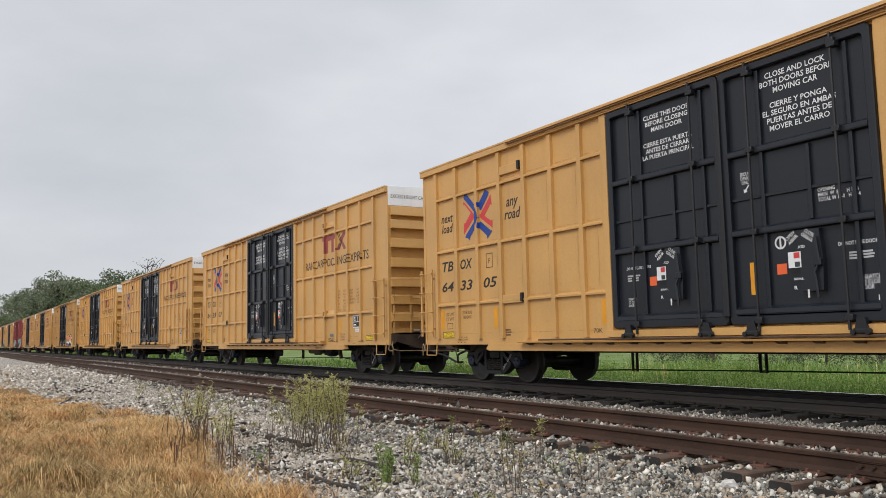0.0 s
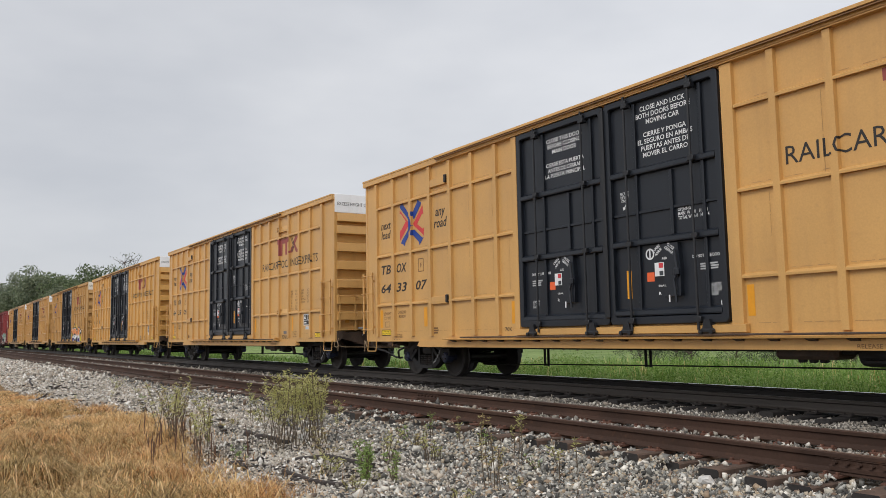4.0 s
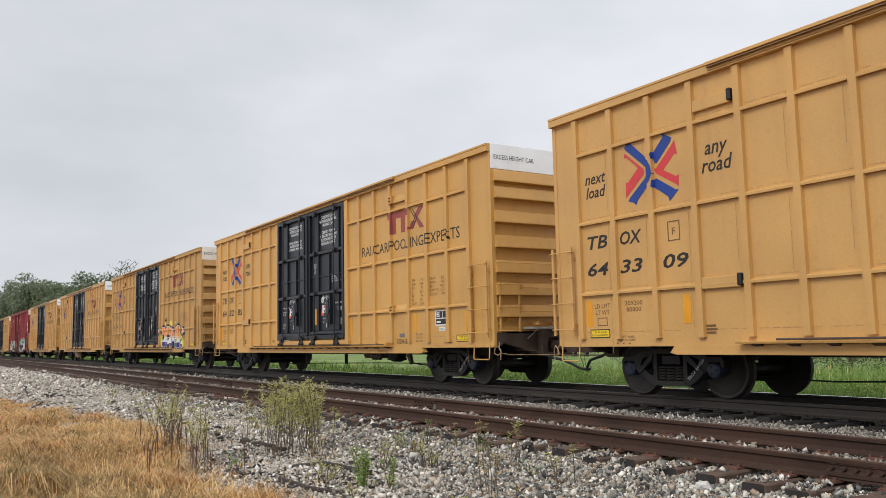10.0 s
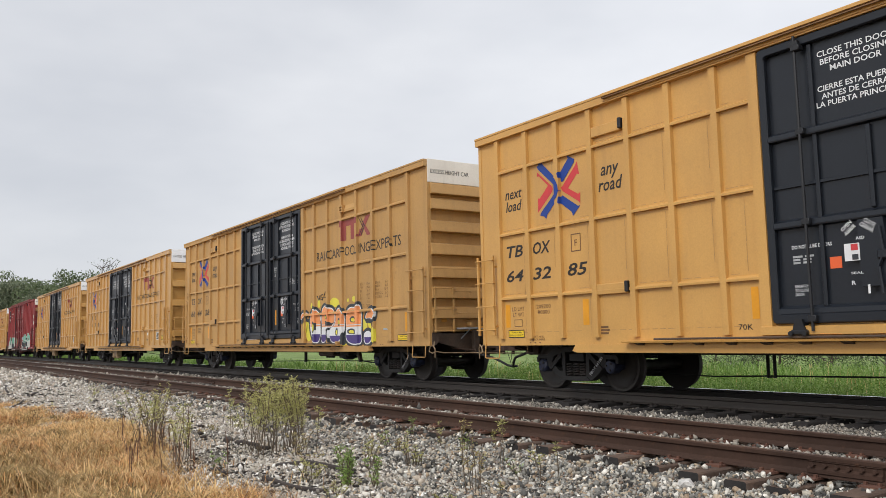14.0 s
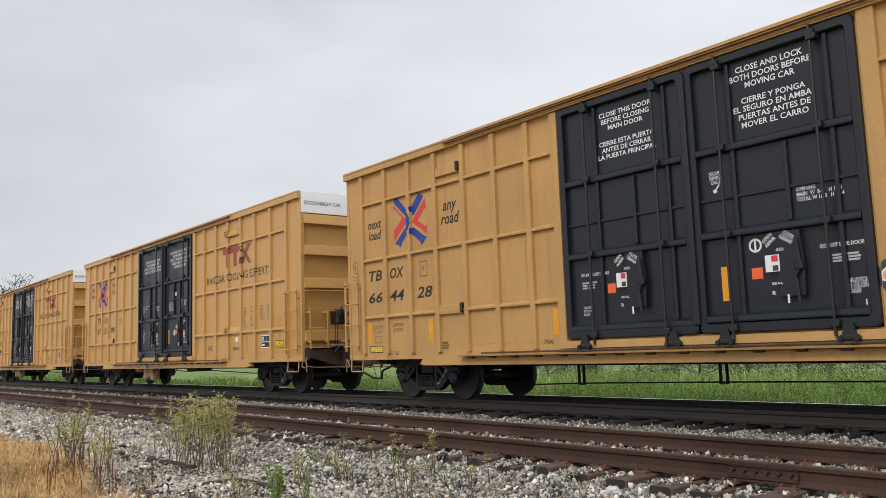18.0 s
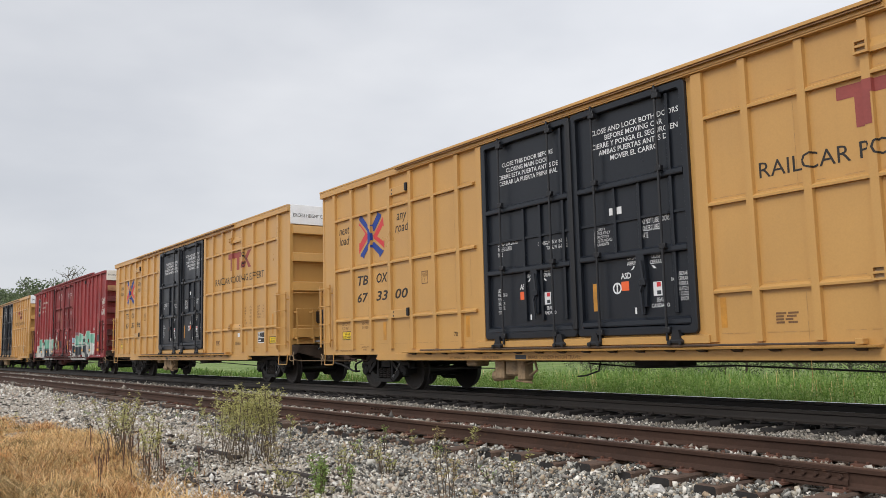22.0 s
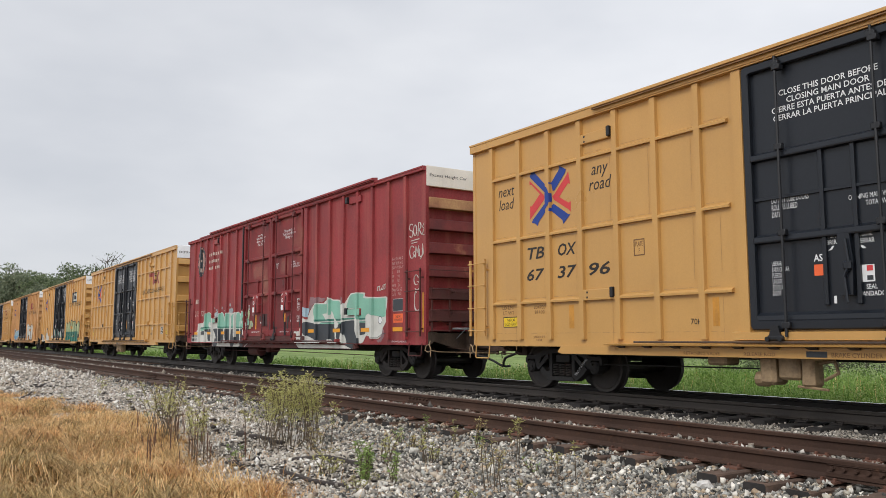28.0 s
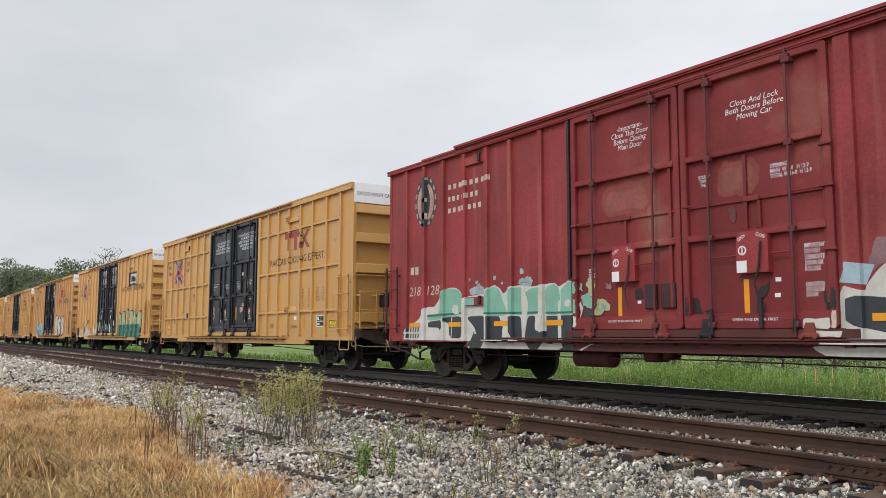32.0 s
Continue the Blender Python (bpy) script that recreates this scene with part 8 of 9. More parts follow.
def spray_blue(car):
    graffiti_letters(car, 12.3, 15.6, 0.90, 2.3, 3, 61, None, "soot", "chalk", "chalk", None, 1.5)
    graffiti_letters(car, 2.6, 6.0, 0.90, 1.95, 4, 62, None, "chalk", "cyan", "sky", "cyan", 1.3)


def repaint(car, swap):
    for o in car.children_recursive:
        for sl in o.material_slots:
            if sl.material in swap:
                m = swap[sl.material]
                sl.link = "OBJECT"
                sl.material = m


def numbered(car, mark, number, xs, zs, wide, wide_length):
    """Reporting marks and number in their pairs."""
    k = dict(shear=0.2, bold=0.018)
    for pair, x in zip((mark[:2], mark[2:]), xs):
        words(car, "reporting_mark", pair, x, x + wide, zs[0], zs[0] + 0.23, "black", over=False, **k)
    for pair, x in zip((number[:2], number[2:4], number[4:]), xs):
        words(car, "number", pair, x - 0.02, x + wide, zs[1], zs[1] + 0.23, "black", over=False, **k)
    end_number(car, mark + " " + number, wide_length)
    for x in (2.53, 16.57) if wide_length < 18.6 else (2.55, 16.72):
        p, f = fitted(mark + " " + number, 0, 0.46, 0, 0.055)
        me = bpy.data.meshes.new("frame_number")
        me.from_pydata([(x + 0.71 * (a - b), -1.118, 0.25 + 0.71 * (a + b)) for a, b in p], [], f)
        me.materials.append(INK["grey"])
        part("frame_number", me, car)


ONE_XS, TWO_XS = (0.80, 1.60, 2.56), (1.75, 2.64, 3.48)
TRAIN = []


def make_train():
    one = yellow_car_one()
    posts_one = list(TYPE_POSTS)
    plan = [(-17.51, "one", "643305", ""), (-38.10, "one", "643307", ""), (-58.75, "one", "643309", ""), (-79.42, "one", "643285", ""), (-100.08, "one", "664428", "yellow"),
            (-121.05, "two", "673300", ""), (-141.85, "two", "673796", ""), (-162.40, "red", "", "red"), (-183.15, "two", "", ""), (-203.90, "one", "", "green"),
            (-224.65, "one", "", "blue"), (-245.40, "two", "", ""), (-266.10, "one", "", "")]
    first = {"one": one}
    made = []
    kinds = {}
    for x, kind, number, extra in plan:
        if kind not in first:
            first[kind] = {"two": yellow_car_two, "red": red_car}[kind]()
            kinds[kind] = list(TYPE_POSTS)
            car = first[kind]
        elif kind == "one" and not made:
            kinds["one"] = posts_one
            car = one
        else:
            car = copy_thing(first[kind], Matrix())
        made.append((car, x, kind, number, extra))
    # marks that differ from car to car come after the copying
    for car, x, kind, number, extra in made:
        TYPE_POSTS[:] = kinds[kind]
        if number:
            numbered(car, "TBOX", number, ONE_XS if kind == "one" else TWO_XS, (2.53, 2.05) if kind == "one" else (2.50, 2.08), 0.50, 18.57 if kind == "one" else NEW_LEN)
        if extra == "yellow":
            spray_yellow(car)
            repaint(car, {YELLOW: YELLOW_OLD, WHITE_BAND: CREAM_BAND})
            tagged(car, "dirty yellow boxcar with black doors and orange-violet graffiti")
            for o in [o for o in car.children if o.name.split(".")[0] in ("handling_plate", "door_stop") and o.data.vertices[0].co.x > 13 and o.data.vertices[0].co.z < 2.2]:
                bpy.data.objects.remove(o)
            for o in [o for o in car.children if o.name.split(".")[0] in ("data_panel", "data_panel_field", "data_panel_rows", "class_lettering", "sticker")]:
                bpy.data.objects.remove(o)
        elif number == "643285":
            repaint(car, {YELLOW: YELLOW_GOLD})
        if extra == "red":
            spray_red(car)
        elif extra == "green":
            for o in [o for o in car.children if o.name.split(".")[0] in ("rib", "weld_seam")]:
                bpy.data.objects.remove(o)
            spray_green(car)
            tagged(car, "yellow boxcar with black doors and green-black graffiti")
        elif extra == "blue":
            for o in [o for o in car.children if o.name.split(".")[0] in ("rib", "weld_seam")]:
                bpy.data.objects.remove(o)
            spray_blue(car)
            repaint(car, {YELLOW: ORANGE_OLD})
            tagged(car, "weathered tan-orange boxcar with blue and white graffiti")
        car.matrix_basis = pose(x, TRACK_Y, 0)
        TRAIN.append((car, x))
# ---- grass, weeds and what lies about ----
def blades(name, label, category, x, y, h, w, material, rng, lean=0.5, droop=0.35, heading=None):
    """Grass blades, each bent over towards its own side, the tips hanging."""
    n = len(x)
    z = ground_z(x, y) - 0.02
    a = rng.uniform(0, 2 * np.pi, n) if heading is None else heading + rng.normal(0, 0.8, n)
    d = np.stack([np.cos(a), np.sin(a)], -1)
    side = np.stack([-d[:, 1], d[:, 0]], -1) * (w / 2)[:, None]
    base = np.stack([x, y], -1)
    bend = (h * lean * rng.uniform(0.3, 1.4, n))[:, None]
    fall = droop * rng.random(n) ** 0.55
    levels = [(base, z, 1.0), (base + d * bend * 0.16, z + h * 0.5, 0.9), (base + d * bend * 0.5, z + h * (0.92 - 0.15 * fall), 0.75)]
    tip, zt = base + d * bend, z + h * (1.0 - fall)
    cat = lambda p, q: np.concatenate([p, q[:, None]], 1)
    rows = []
    for p, q, k in levels:
        rows += [cat(p - side * k, q), cat(p + side * k, q)]
    rows.append(cat(tip, zt))
    v = np.stack(rows, 1).reshape(-1, 3)
    f = (np.array([(0, 1, 3), (0, 3, 2), (2, 3, 5), (2, 5, 4), (4, 5, 6)])[None] + 7 * np.arange(n)[:, None, None]).reshape(-1, 3)
    return tagged(new(name, fast_mesh(name, v, f, material)), label, category, kind="stuff")


STRAW_X, STRAW_Y = (-60, -34, -24, -18.5, -13, -10.5, -9.4, -8.6, -8.0, -7.2, -6), (1.6, 2.1, 2.9, 3.8, 3.30, 2.85, 2.72, 2.78, 2.92, 2.6, 2.2)


def make_straw():
    rng = np.random.default_rng(8)
    cols = []
    for x0, x1, y0, y1, tufts, per in ((-5.6, 5, -3.5, 2.6, 420, 16), (-16, -5.6, -0.6, 4.4, 4200, 30), (-30, -16, -0.6, 4.4, 2000, 28), (-60, -30, -0.4, 3.6, 1000, 14)):
        cx, cy = rng.uniform(x0, x1, tufts), rng.uniform(y0, y1, tufts)
        edge = np.interp(cx, STRAW_X, STRAW_Y)
        ragged = edge + 0.28 * np.sin(3.1 * cx) * np.sin(1.7 * cx + 0.6) + rng.normal(0, 0.20, tufts)
        keep = cy < ragged
        cx, cy, edge = cx[keep], cy[keep], edge[keep]
        lump = 0.5 + 0.5 * np.sin(2.6 * cx + 1.1 * cy) * np.sin(3.4 * cy - 1.3 * cx)
        ch = (0.07 + 0.27 * lump * rng.uniform(0.5, 1.2, len(cx))) * np.interp(edge - cy, (-0.2, 0.8), (0.5, 1)) * np.interp(cx, (-30, -15), (0.5, 1))
        head = 1.5 * np.sin(1.1 * cx + 0.7 * cy) + rng.normal(0, 1.2, len(cx))
        k = rng.poisson(per * (0.5 + 0.8 * lump))
        deep = np.interp(edge - cy, (0.15, 1.3), (0.0, 1.0)) * np.interp(cx, (-19, -13, -9), (0.15, 0.7, 1.4))
        wear = np.clip(0.13 + 0.50 * deep + 0.26 * np.sin(1.3 * cx + 2.3 * cy) * np.sin(2.1 * cx - 1.6 * cy + 2), 0.03, 0.85)
        kind = np.where(rng.random(len(cx)) < wear, 2, np.where(rng.random(len(cx)) < np.interp(cx, (-15, -10, -8), (0.50, 0.28, 0.16)), 1, 0))
        r = lambda q: np.repeat(q, k)
        n = int(k.sum())
        cols.append(np.stack([r(cx) + rng.normal(0, 0.085, n), r(cy) + rng.normal(0, 0.085, n), r(ch) * rng.uniform(0.5, 1.3, n), r(head), r(kind)]))
    x, y, h, head, kind = np.concatenate(cols, 1)
    w = np.where(x > -16, 0.0082, 0.013) * rng.uniform(0.5, 1.6, len(x))
    for q, name, label, m, lean, droop in ((0, "dry_grass", "tufted golden dry grass beside the ballast", STRAW, 1.9, 1.3), (1, "bleached_grass", "pale bleached tufts among the dry grass", STRAW_PALE, 2.1, 1.4),
                                           (2, "dead_grass", "olive-grey dead grass among the golden straw", STRAW_GREY, 1.5, 1.0)):
        p = kind == q
        blades(name, label, "grass", x[p], y[p], h[p], w[p], m, rng, lean, droop, head[p])
    # fallen stems that curl over the tufts
    n = 5200
    x = -6.6 - 10.5 * rng.random(n) ** 0.75
    y = np.interp(x, STRAW_X, STRAW_Y) - np.abs(rng.normal(0, 1.1, n)) + 0.15
    on = np.sin(2.9 * x + 0.8 * y) * np.sin(3.7 * y - x) + rng.normal(0, 0.5, n) > -0.05
    x, y = x[on], y[on]
    n = len(x)
    blades("arching_straw", "long pale stems curling over the dry grass", "grass", x, y, rng.uniform(0.16, 0.36, n) * np.interp(x, (-19, -13), (0.7, 1)), rng.uniform(0.006, 0.013, n), STRAW_PALE, rng, 1.25, 1.05)
    n = 1300
    x = rng.uniform(-15, -4.6, n)
    y = np.interp(x, STRAW_X, STRAW_Y) + np.abs(rng.normal(0, 0.55, n)) - 0.1
    cl = np.sin(x * 3.1) * np.sin(y * 4.3 + 1) + rng.normal(0, 0.25, n) > 0.1
    x, y = x[cl], y[cl]
    blades("sparse_straw", "thin straw growing out of the gravel", "grass", x, y, rng.uniform(0.05, 0.22, len(x)), rng.uniform(0.004, 0.008, len(x)), STRAW, rng, 1.1, 0.8)


def make_meadow():
    rng = np.random.default_rng(9)
    xs, ys, hs, ws = [], [], [], []
    for x0, x1, y0, y1, n, h in ((-28, 4, 13.9, 17.5, 26000, 0.62), (-28, 6, 17.5, 30, 16000, 0.62), (-75, -28, 13.9, 20, 15000, 0.60), (-150, -75, 14, 24, 7000, 0.65)):
        xs.append(rng.uniform(x0, x1, n))
        ys.append(y0 + (y1 - y0) * rng.random(n) ** 1.2)
        hs.append(h * rng.uniform(0.45, 1.25, n))
        ws.append(np.full(n, 0.016 if x0 > -30 else 0.04) * rng.uniform(0.6, 1.4, n))
    x, y, h, w = (np.concatenate(q) for q in (xs, ys, hs, ws))
    h *= (0.75 + 0.35 * np.sin(x * 0.8 + y) * np.sin(y * 1.7 - 0.4 * x)) * np.interp(y, (13.9, 18.5), (0.42, 1.0))
    blades("meadow_grass", "lush green meadow grass behind the tracks", "grass", x, y, np.maximum(h, 0.12), w, MEADOW, rng, 0.8, 0.5)
    n = 550
    x = rng.uniform(-34, 5, n)
    y = 16.0 + 8 * rng.random(n) ** 1.4
    on = np.sin(0.7 * x) * np.sin(1.1 * y + 0.3 * x) > -0.1
    x, y = x[on], y[on]
    blades("seed_heads", "pale seed heads over the meadow grass", "grass", x, y, rng.uniform(0.5, 0.85, len(x)), np.full(len(x), 0.012), STRAW_PALE, rng, 0.35, 0.3)
    # leafy forbs standing among the grass, as loose heads of small leaves
    n, m = 1500, 34
    cx = rng.uniform(-30, 4, n)
    cy = 15.2 + 5.5 * rng.random(n) ** 1.3
    top = rng.uniform(0.35, 0.85, n) * (0.8 + 0.25 * np.sin(cx * 1.1 + cy))
    p = np.stack([cx, cy, ground_z(cx, cy) + top], -1)[:, None, :] + rng.normal(size=(n, m, 3)) * (0.13, 0.13, 0.10)
    p[:, :, 2] -= 0.35 * rng.random((n, m)) ** 2
    p = p.reshape(-1, 3)
    a, b = rng.normal(size=(len(p), 3)), rng.normal(size=(len(p), 3))
    a *= (rng.uniform(0.018, 0.045, len(p)) / np.linalg.norm(a, axis=1))[:, None]
    b *= (rng.uniform(0.008, 0.018, len(p)) / np.linalg.norm(b, axis=1))[:, None]
    v = np.stack([p - a, p + b, p + a, p - b], 1).reshape(-1, 3)
    me = fast_mesh("meadow_forbs", v, np.arange(len(v)).reshape(-1, 4), MEADOW)
    tagged(new("meadow_forbs", me), "bright leafy forbs standing in the meadow grass", "weeds", kind="stuff")


def weed(x, y, h, stems, spread, leaf, seed, label, dense=26, size=0.05, bare=0.25, foot=0.06):
    """An upright weed: thin stems, short twigs in their upper part, small narrow leaves along them."""
    rng = random.Random(seed)
    z = float(ground_z(np.array(x), np.array(y))) - 0.02
    root = thing("weed", label, "weed", "weeds in the ballast")
    root.location = (x, y, z)
    v, f = [], []

    def blade(p, d, ln, wide):
        sd = d.cross(Vector((rng.uniform(-1, 1), rng.uniform(-1, 1), rng.uniform(0.2, 1)))).normalized()
        n0 = len(v)
        v.extend([p, p + d * ln * 0.5 + sd * ln * wide, p + d * ln + Vector((0, 0, -0.12 * ln)), p + d * ln * 0.5 - sd * ln * wide])
        f.append((n0, n0 + 1, n0 + 2, n0 + 3))
    for s in range(stems):
        a, out = rng.uniform(0, 6.28), spread * rng.uniform(0.1, 1.0)
        hh = h * rng.uniform(0.62, 1.0)
        b = Vector((rng.gauss(0, foot), rng.gauss(0, foot * 0.6), 0))
        tip = b + Vector((math.cos(a) * out, math.sin(a) * out, hh))
        pts = [b.lerp(tip, t) + Vector((0, 0, 0.06 * hh * math.sin(3.14 * t))) + Vector((rng.uniform(-1, 1), rng.uniform(-1, 1), 0)) * 0.014 for t in (0, 0.3, 0.6, 0.85, 1.0)]
        part("stem", Form().tube(pts, 0.0048, 4).mesh("stem", STALK), root)
        for k in range(max(dense // 7, 3)):
            t = bare + (1 - bare) * (k + rng.random()) / max(dense // 7, 3)
            i = min(int(t * 4), 3)
            p = pts[i].lerp(pts[i + 1], t * 4 - i)
            q = rng.uniform(0, 6.28)
            d = Vector((math.cos(q), math.sin(q), rng.uniform(0.5, 1.7))).normalized()
            tw = min(h * 0.22, 0.16) * rng.uniform(0.4, 1.1) * (1.3 - 0.7 * t)
            blade(p, d, tw, 0.012)
            for m in range(7):
                at = p + d * tw * rng.uniform(0.1, 1.05)
                g = rng.uniform(0, 6.28)
                blade(at, Vector((math.cos(g), math.sin(g), rng.uniform(-0.2, 1.2))).normalized(), size * rng.uniform(0.5, 1.15), 0.13)
    me = bpy.data.meshes.new("foliage")
    me.from_pydata([tuple(p) for p in v], [], f)
    me.materials.append(leaf)
    part("foliage", me, root)
    return root


def make_weeds():
    g = "bushy green horseweed growing in pale ballast"
    weed(-11.15, 4.58, 1.07, 36, 0.30, WEED_LEAF, 1, g, 112, 0.054, 0.34, 0.33)
    weed(-11.5, 4.40, 0.96, 12, 0.34, WEED_LEAF, 3, g, 96, 0.052, 0.30, 0.22)
    weed(-10.85, 4.75, 1.00, 12, 0.34, WEED_LEAF, 2, g, 96, 0.052, 0.30, 0.22)
    weed(-10.15, 4.45, 0.50, 6, 0.20, WEED_DRY, 31, g, 30, 0.045, 0.2)
    d = "brown-green drying weed at the edge of the grass"
    weed(-12.45, 3.12, 1.02, 15, 0.36, WEED_LEAF, 4, d, 62, 0.048, 0.45, 0.20)
    weed(-12.65, 3.3, 0.92, 8, 0.28, WEED_DRY, 5, d, 46, 0.046, 0.40, 0.12)
    weed(-11.0, 3.2, 0.90, 9, 0.20, WEED_LEAF, 6, d, 64, 0.046, 0.45, 0.09)
    weed(-13.1, 3.45, 0.66, 8, 0.26, WEED_DRY, 7, d, 26, 0.04, 0.4)
    f = "small fresh green weed in grey gravel"
    weed(-7.87, 3.98, 0.46, 10, 0.11, WEED_FRESH, 8, f, 90, 0.050, 0.05)
    weed(-7.6, 4.2, 0.34, 6, 0.08, WEED_FRESH, 32, f, 40, 0.05, 0.1)
    weed(-8.5, 3.85, 0.26, 8, 0.16, WEED_LEAF, 9, f, 30, 0.05, 0.05)
    weed(-8.45, 4.6, 0.42, 7, 0.18, WEED_LEAF, 10, f, 34, 0.045, 0.3)
    weed(-8.15, 4.95, 0.38, 5, 0.14, WEED_LEAF, 11, f, 30, 0.045, 0.3)
    t = "thin dry weed with a pale green tip in the ballast"
    weed(-6.75, 4.85, 0.62, 3, 0.08, WEED_DRY, 12, t, 40, 0.045, 0.35)
    weed(-6.95, 5.0, 0.48, 3, 0.10, WEED_DRY, 14, t, 34, 0.045, 0.3)
    weed(-7.7, 5.9, 0.56, 3, 0.06, WEED_LEAF, 13, t, 44, 0.045, 0.5)
    weed(-8.6, 6.0, 0.52, 3, 0.08, WEED_DRY, 18, t, 34, 0.045, 0.35)
    weed(-6.75, 5.75, 0.46, 3, 0.10, WEED_LEAF, 15, t, 34, 0.055, 0.5)
    weed(-10.0, 6.15, 0.40, 3, 0.04, WEED_FRESH, 16, t, 34, 0.045, 0.2)
    weed(-9.3, 6.1, 0.36, 3, 0.05, WEED_LEAF, 17, t, 34, 0.045, 0.2)
    weed(-20.0, 5.2, 0.35, 6, 0.25, WEED_LEAF, 19, g, 24, 0.06, 0.1)
    weed(-26.0, 5.0, 0.40, 6, 0.30, WEED_LEAF, 20, g, 24, 0.07, 0.1)
    weed(-17.0, 4.9, 0.30, 5, 0.2, WEED_LEAF, 21, g, 20, 0.06, 0.1)
    # small sprigs scattered over the gravel
    rng = random.Random(70)
    for k in range(34):
        x = rng.uniform(-24, -4.6)
        y = rng.uniform(max(3.3, float(np.interp(x, STRAW_X, STRAW_Y)) + 0.3), 6.2)
        weed(x, y, rng.uniform(0.08, 0.26), rng.randint(3, 6), rng.uniform(0.06, 0.16), rng.choice((WEED_LEAF, WEED_FRESH, WEED_DRY, WEED_DRY)), 200 + k, "small sprig of weed in the ballast", 16, 0.045, 0.1)
    # dead dock stalks
    rng = random.Random(77)
    for k in range(32):
        x = rng.uniform(-14.5, -8.6) if k % 3 == 0 else rng.uniform(-13.2, -10.4)
        y = float(np.interp(x, STRAW_X, STRAW_Y)) + rng.uniform(-0.5, 0.6)
        h = rng.uniform(0.28, 0.68)
        z = float(ground_z(np.array(x), np.array(y))) - 0.03
        fm = Form().tube([(x, y, z), (x + rng.uniform(-0.03, 0.03), y, z + h * 0.6), (x + rng.uniform(-0.06, 0.06), y + rng.uniform(-0.05, 0.05), z + h)], 0.0038, 5)
        fm.tube([(x, y, z + h * 0.42), (x + rng.uniform(-0.015, 0.015), y, z + h * 0.62), (x + rng.uniform(-0.03, 0.03), y, z + h * 0.85)], 0.0055, 5)
        tagged(new("dead_stalk", fm.mesh("dead_stalk", DOCK)), "dark brown dead dock stalk in dry grass", "dead stalk", "dead stalks")


def log(x0, y0, x1, y1, r, seed):
    rng = random.Random(seed)
    pts = []
    for k in range(6):
        t = k / 5
        x, y = x0 + (x1 - x0) * t + rng.uniform(-0.05, 0.05), y0 + (y1 - y0) * t + rng.uniform(-0.05, 0.05)
        pts.append((x, y, float(ground_z(np.array(x), np.array(y))) + r * 1.1))
    tagged(new("rotten_log", Form().tube(pts, r, 7).mesh("rotten_log", DRIFT)), "dark rotten stick lying on pale gravel", "stick", "rotten sticks")


def rock(x, y, size, seed, material, label):
    rng = random.Random(seed)
    z = float(ground_z(np.array(x), np.array(y)))
    bm = bmesh.new()
    bmesh.ops.create_icosphere(bm, subdivisions=2, radius=0.5)
    cuts = [(Vector((rng.gauss(0, 1), rng.gauss(0, 1), rng.gauss(0, 1))).normalized(), rng.uniform(0.26, 0.44)) for _ in range(12)]
    for v in bm.verts:
        for n, d in cuts:
            k = v.co.dot(n) - d
            if k > 0:
                v.co -= n * k
        v.co += Vector((rng.uniform(-1, 1), rng.uniform(-1, 1), rng.uniform(-1, 1))) * 0.02
        v.co = Vector((x + v.co.x * size[0], y + v.co.y * size[1], z + size[2] * 0.25 + v.co.z * size[2]))
    me = bpy.data.meshes.new("rock")
    bm.to_mesh(me)
    bm.free()
    me.materials.append(material)
    tagged(new("rock", me), label, "rock", "rocks by the track")


def make_litter():
    for k, q in enumerate(((-32.3, 4.68, -25.2, 2.75, 0.030), (-24.5, 3.0, -21.5, 3.35, 0.03), (-38, 3.9, -33, 3.5, 0.035), (-9.6, 3.95, -8.4, 4.35, 0.03), (-8.9, 3.5, -7.9, 3.75, 0.025),
                           (-10.6, 3.45, -9.6, 3.3, 0.03), (-12.3, 4.4, -11.4, 4.55, 0.035))):
        log(*q, 40 + k)
    rock(-5.28, 6.22, (0.24, 0.18, 0.16), 5, BOULDER, "pale limestone lump beside a tie end")
    rock(-10.0, 3.62, (0.19, 0.15, 0.13), 6, DRIFT, "dark clinker lump on grey gravel")
    rock(-11.6, 4.9, (0.22, 0.20, 0.16), 7, BOULDER, "pale limestone lump in the ballast")
    rock(-13.2, 4.6, (0.25, 0.2, 0.15), 8, DRIFT, "dark clinker lump on grey gravel")


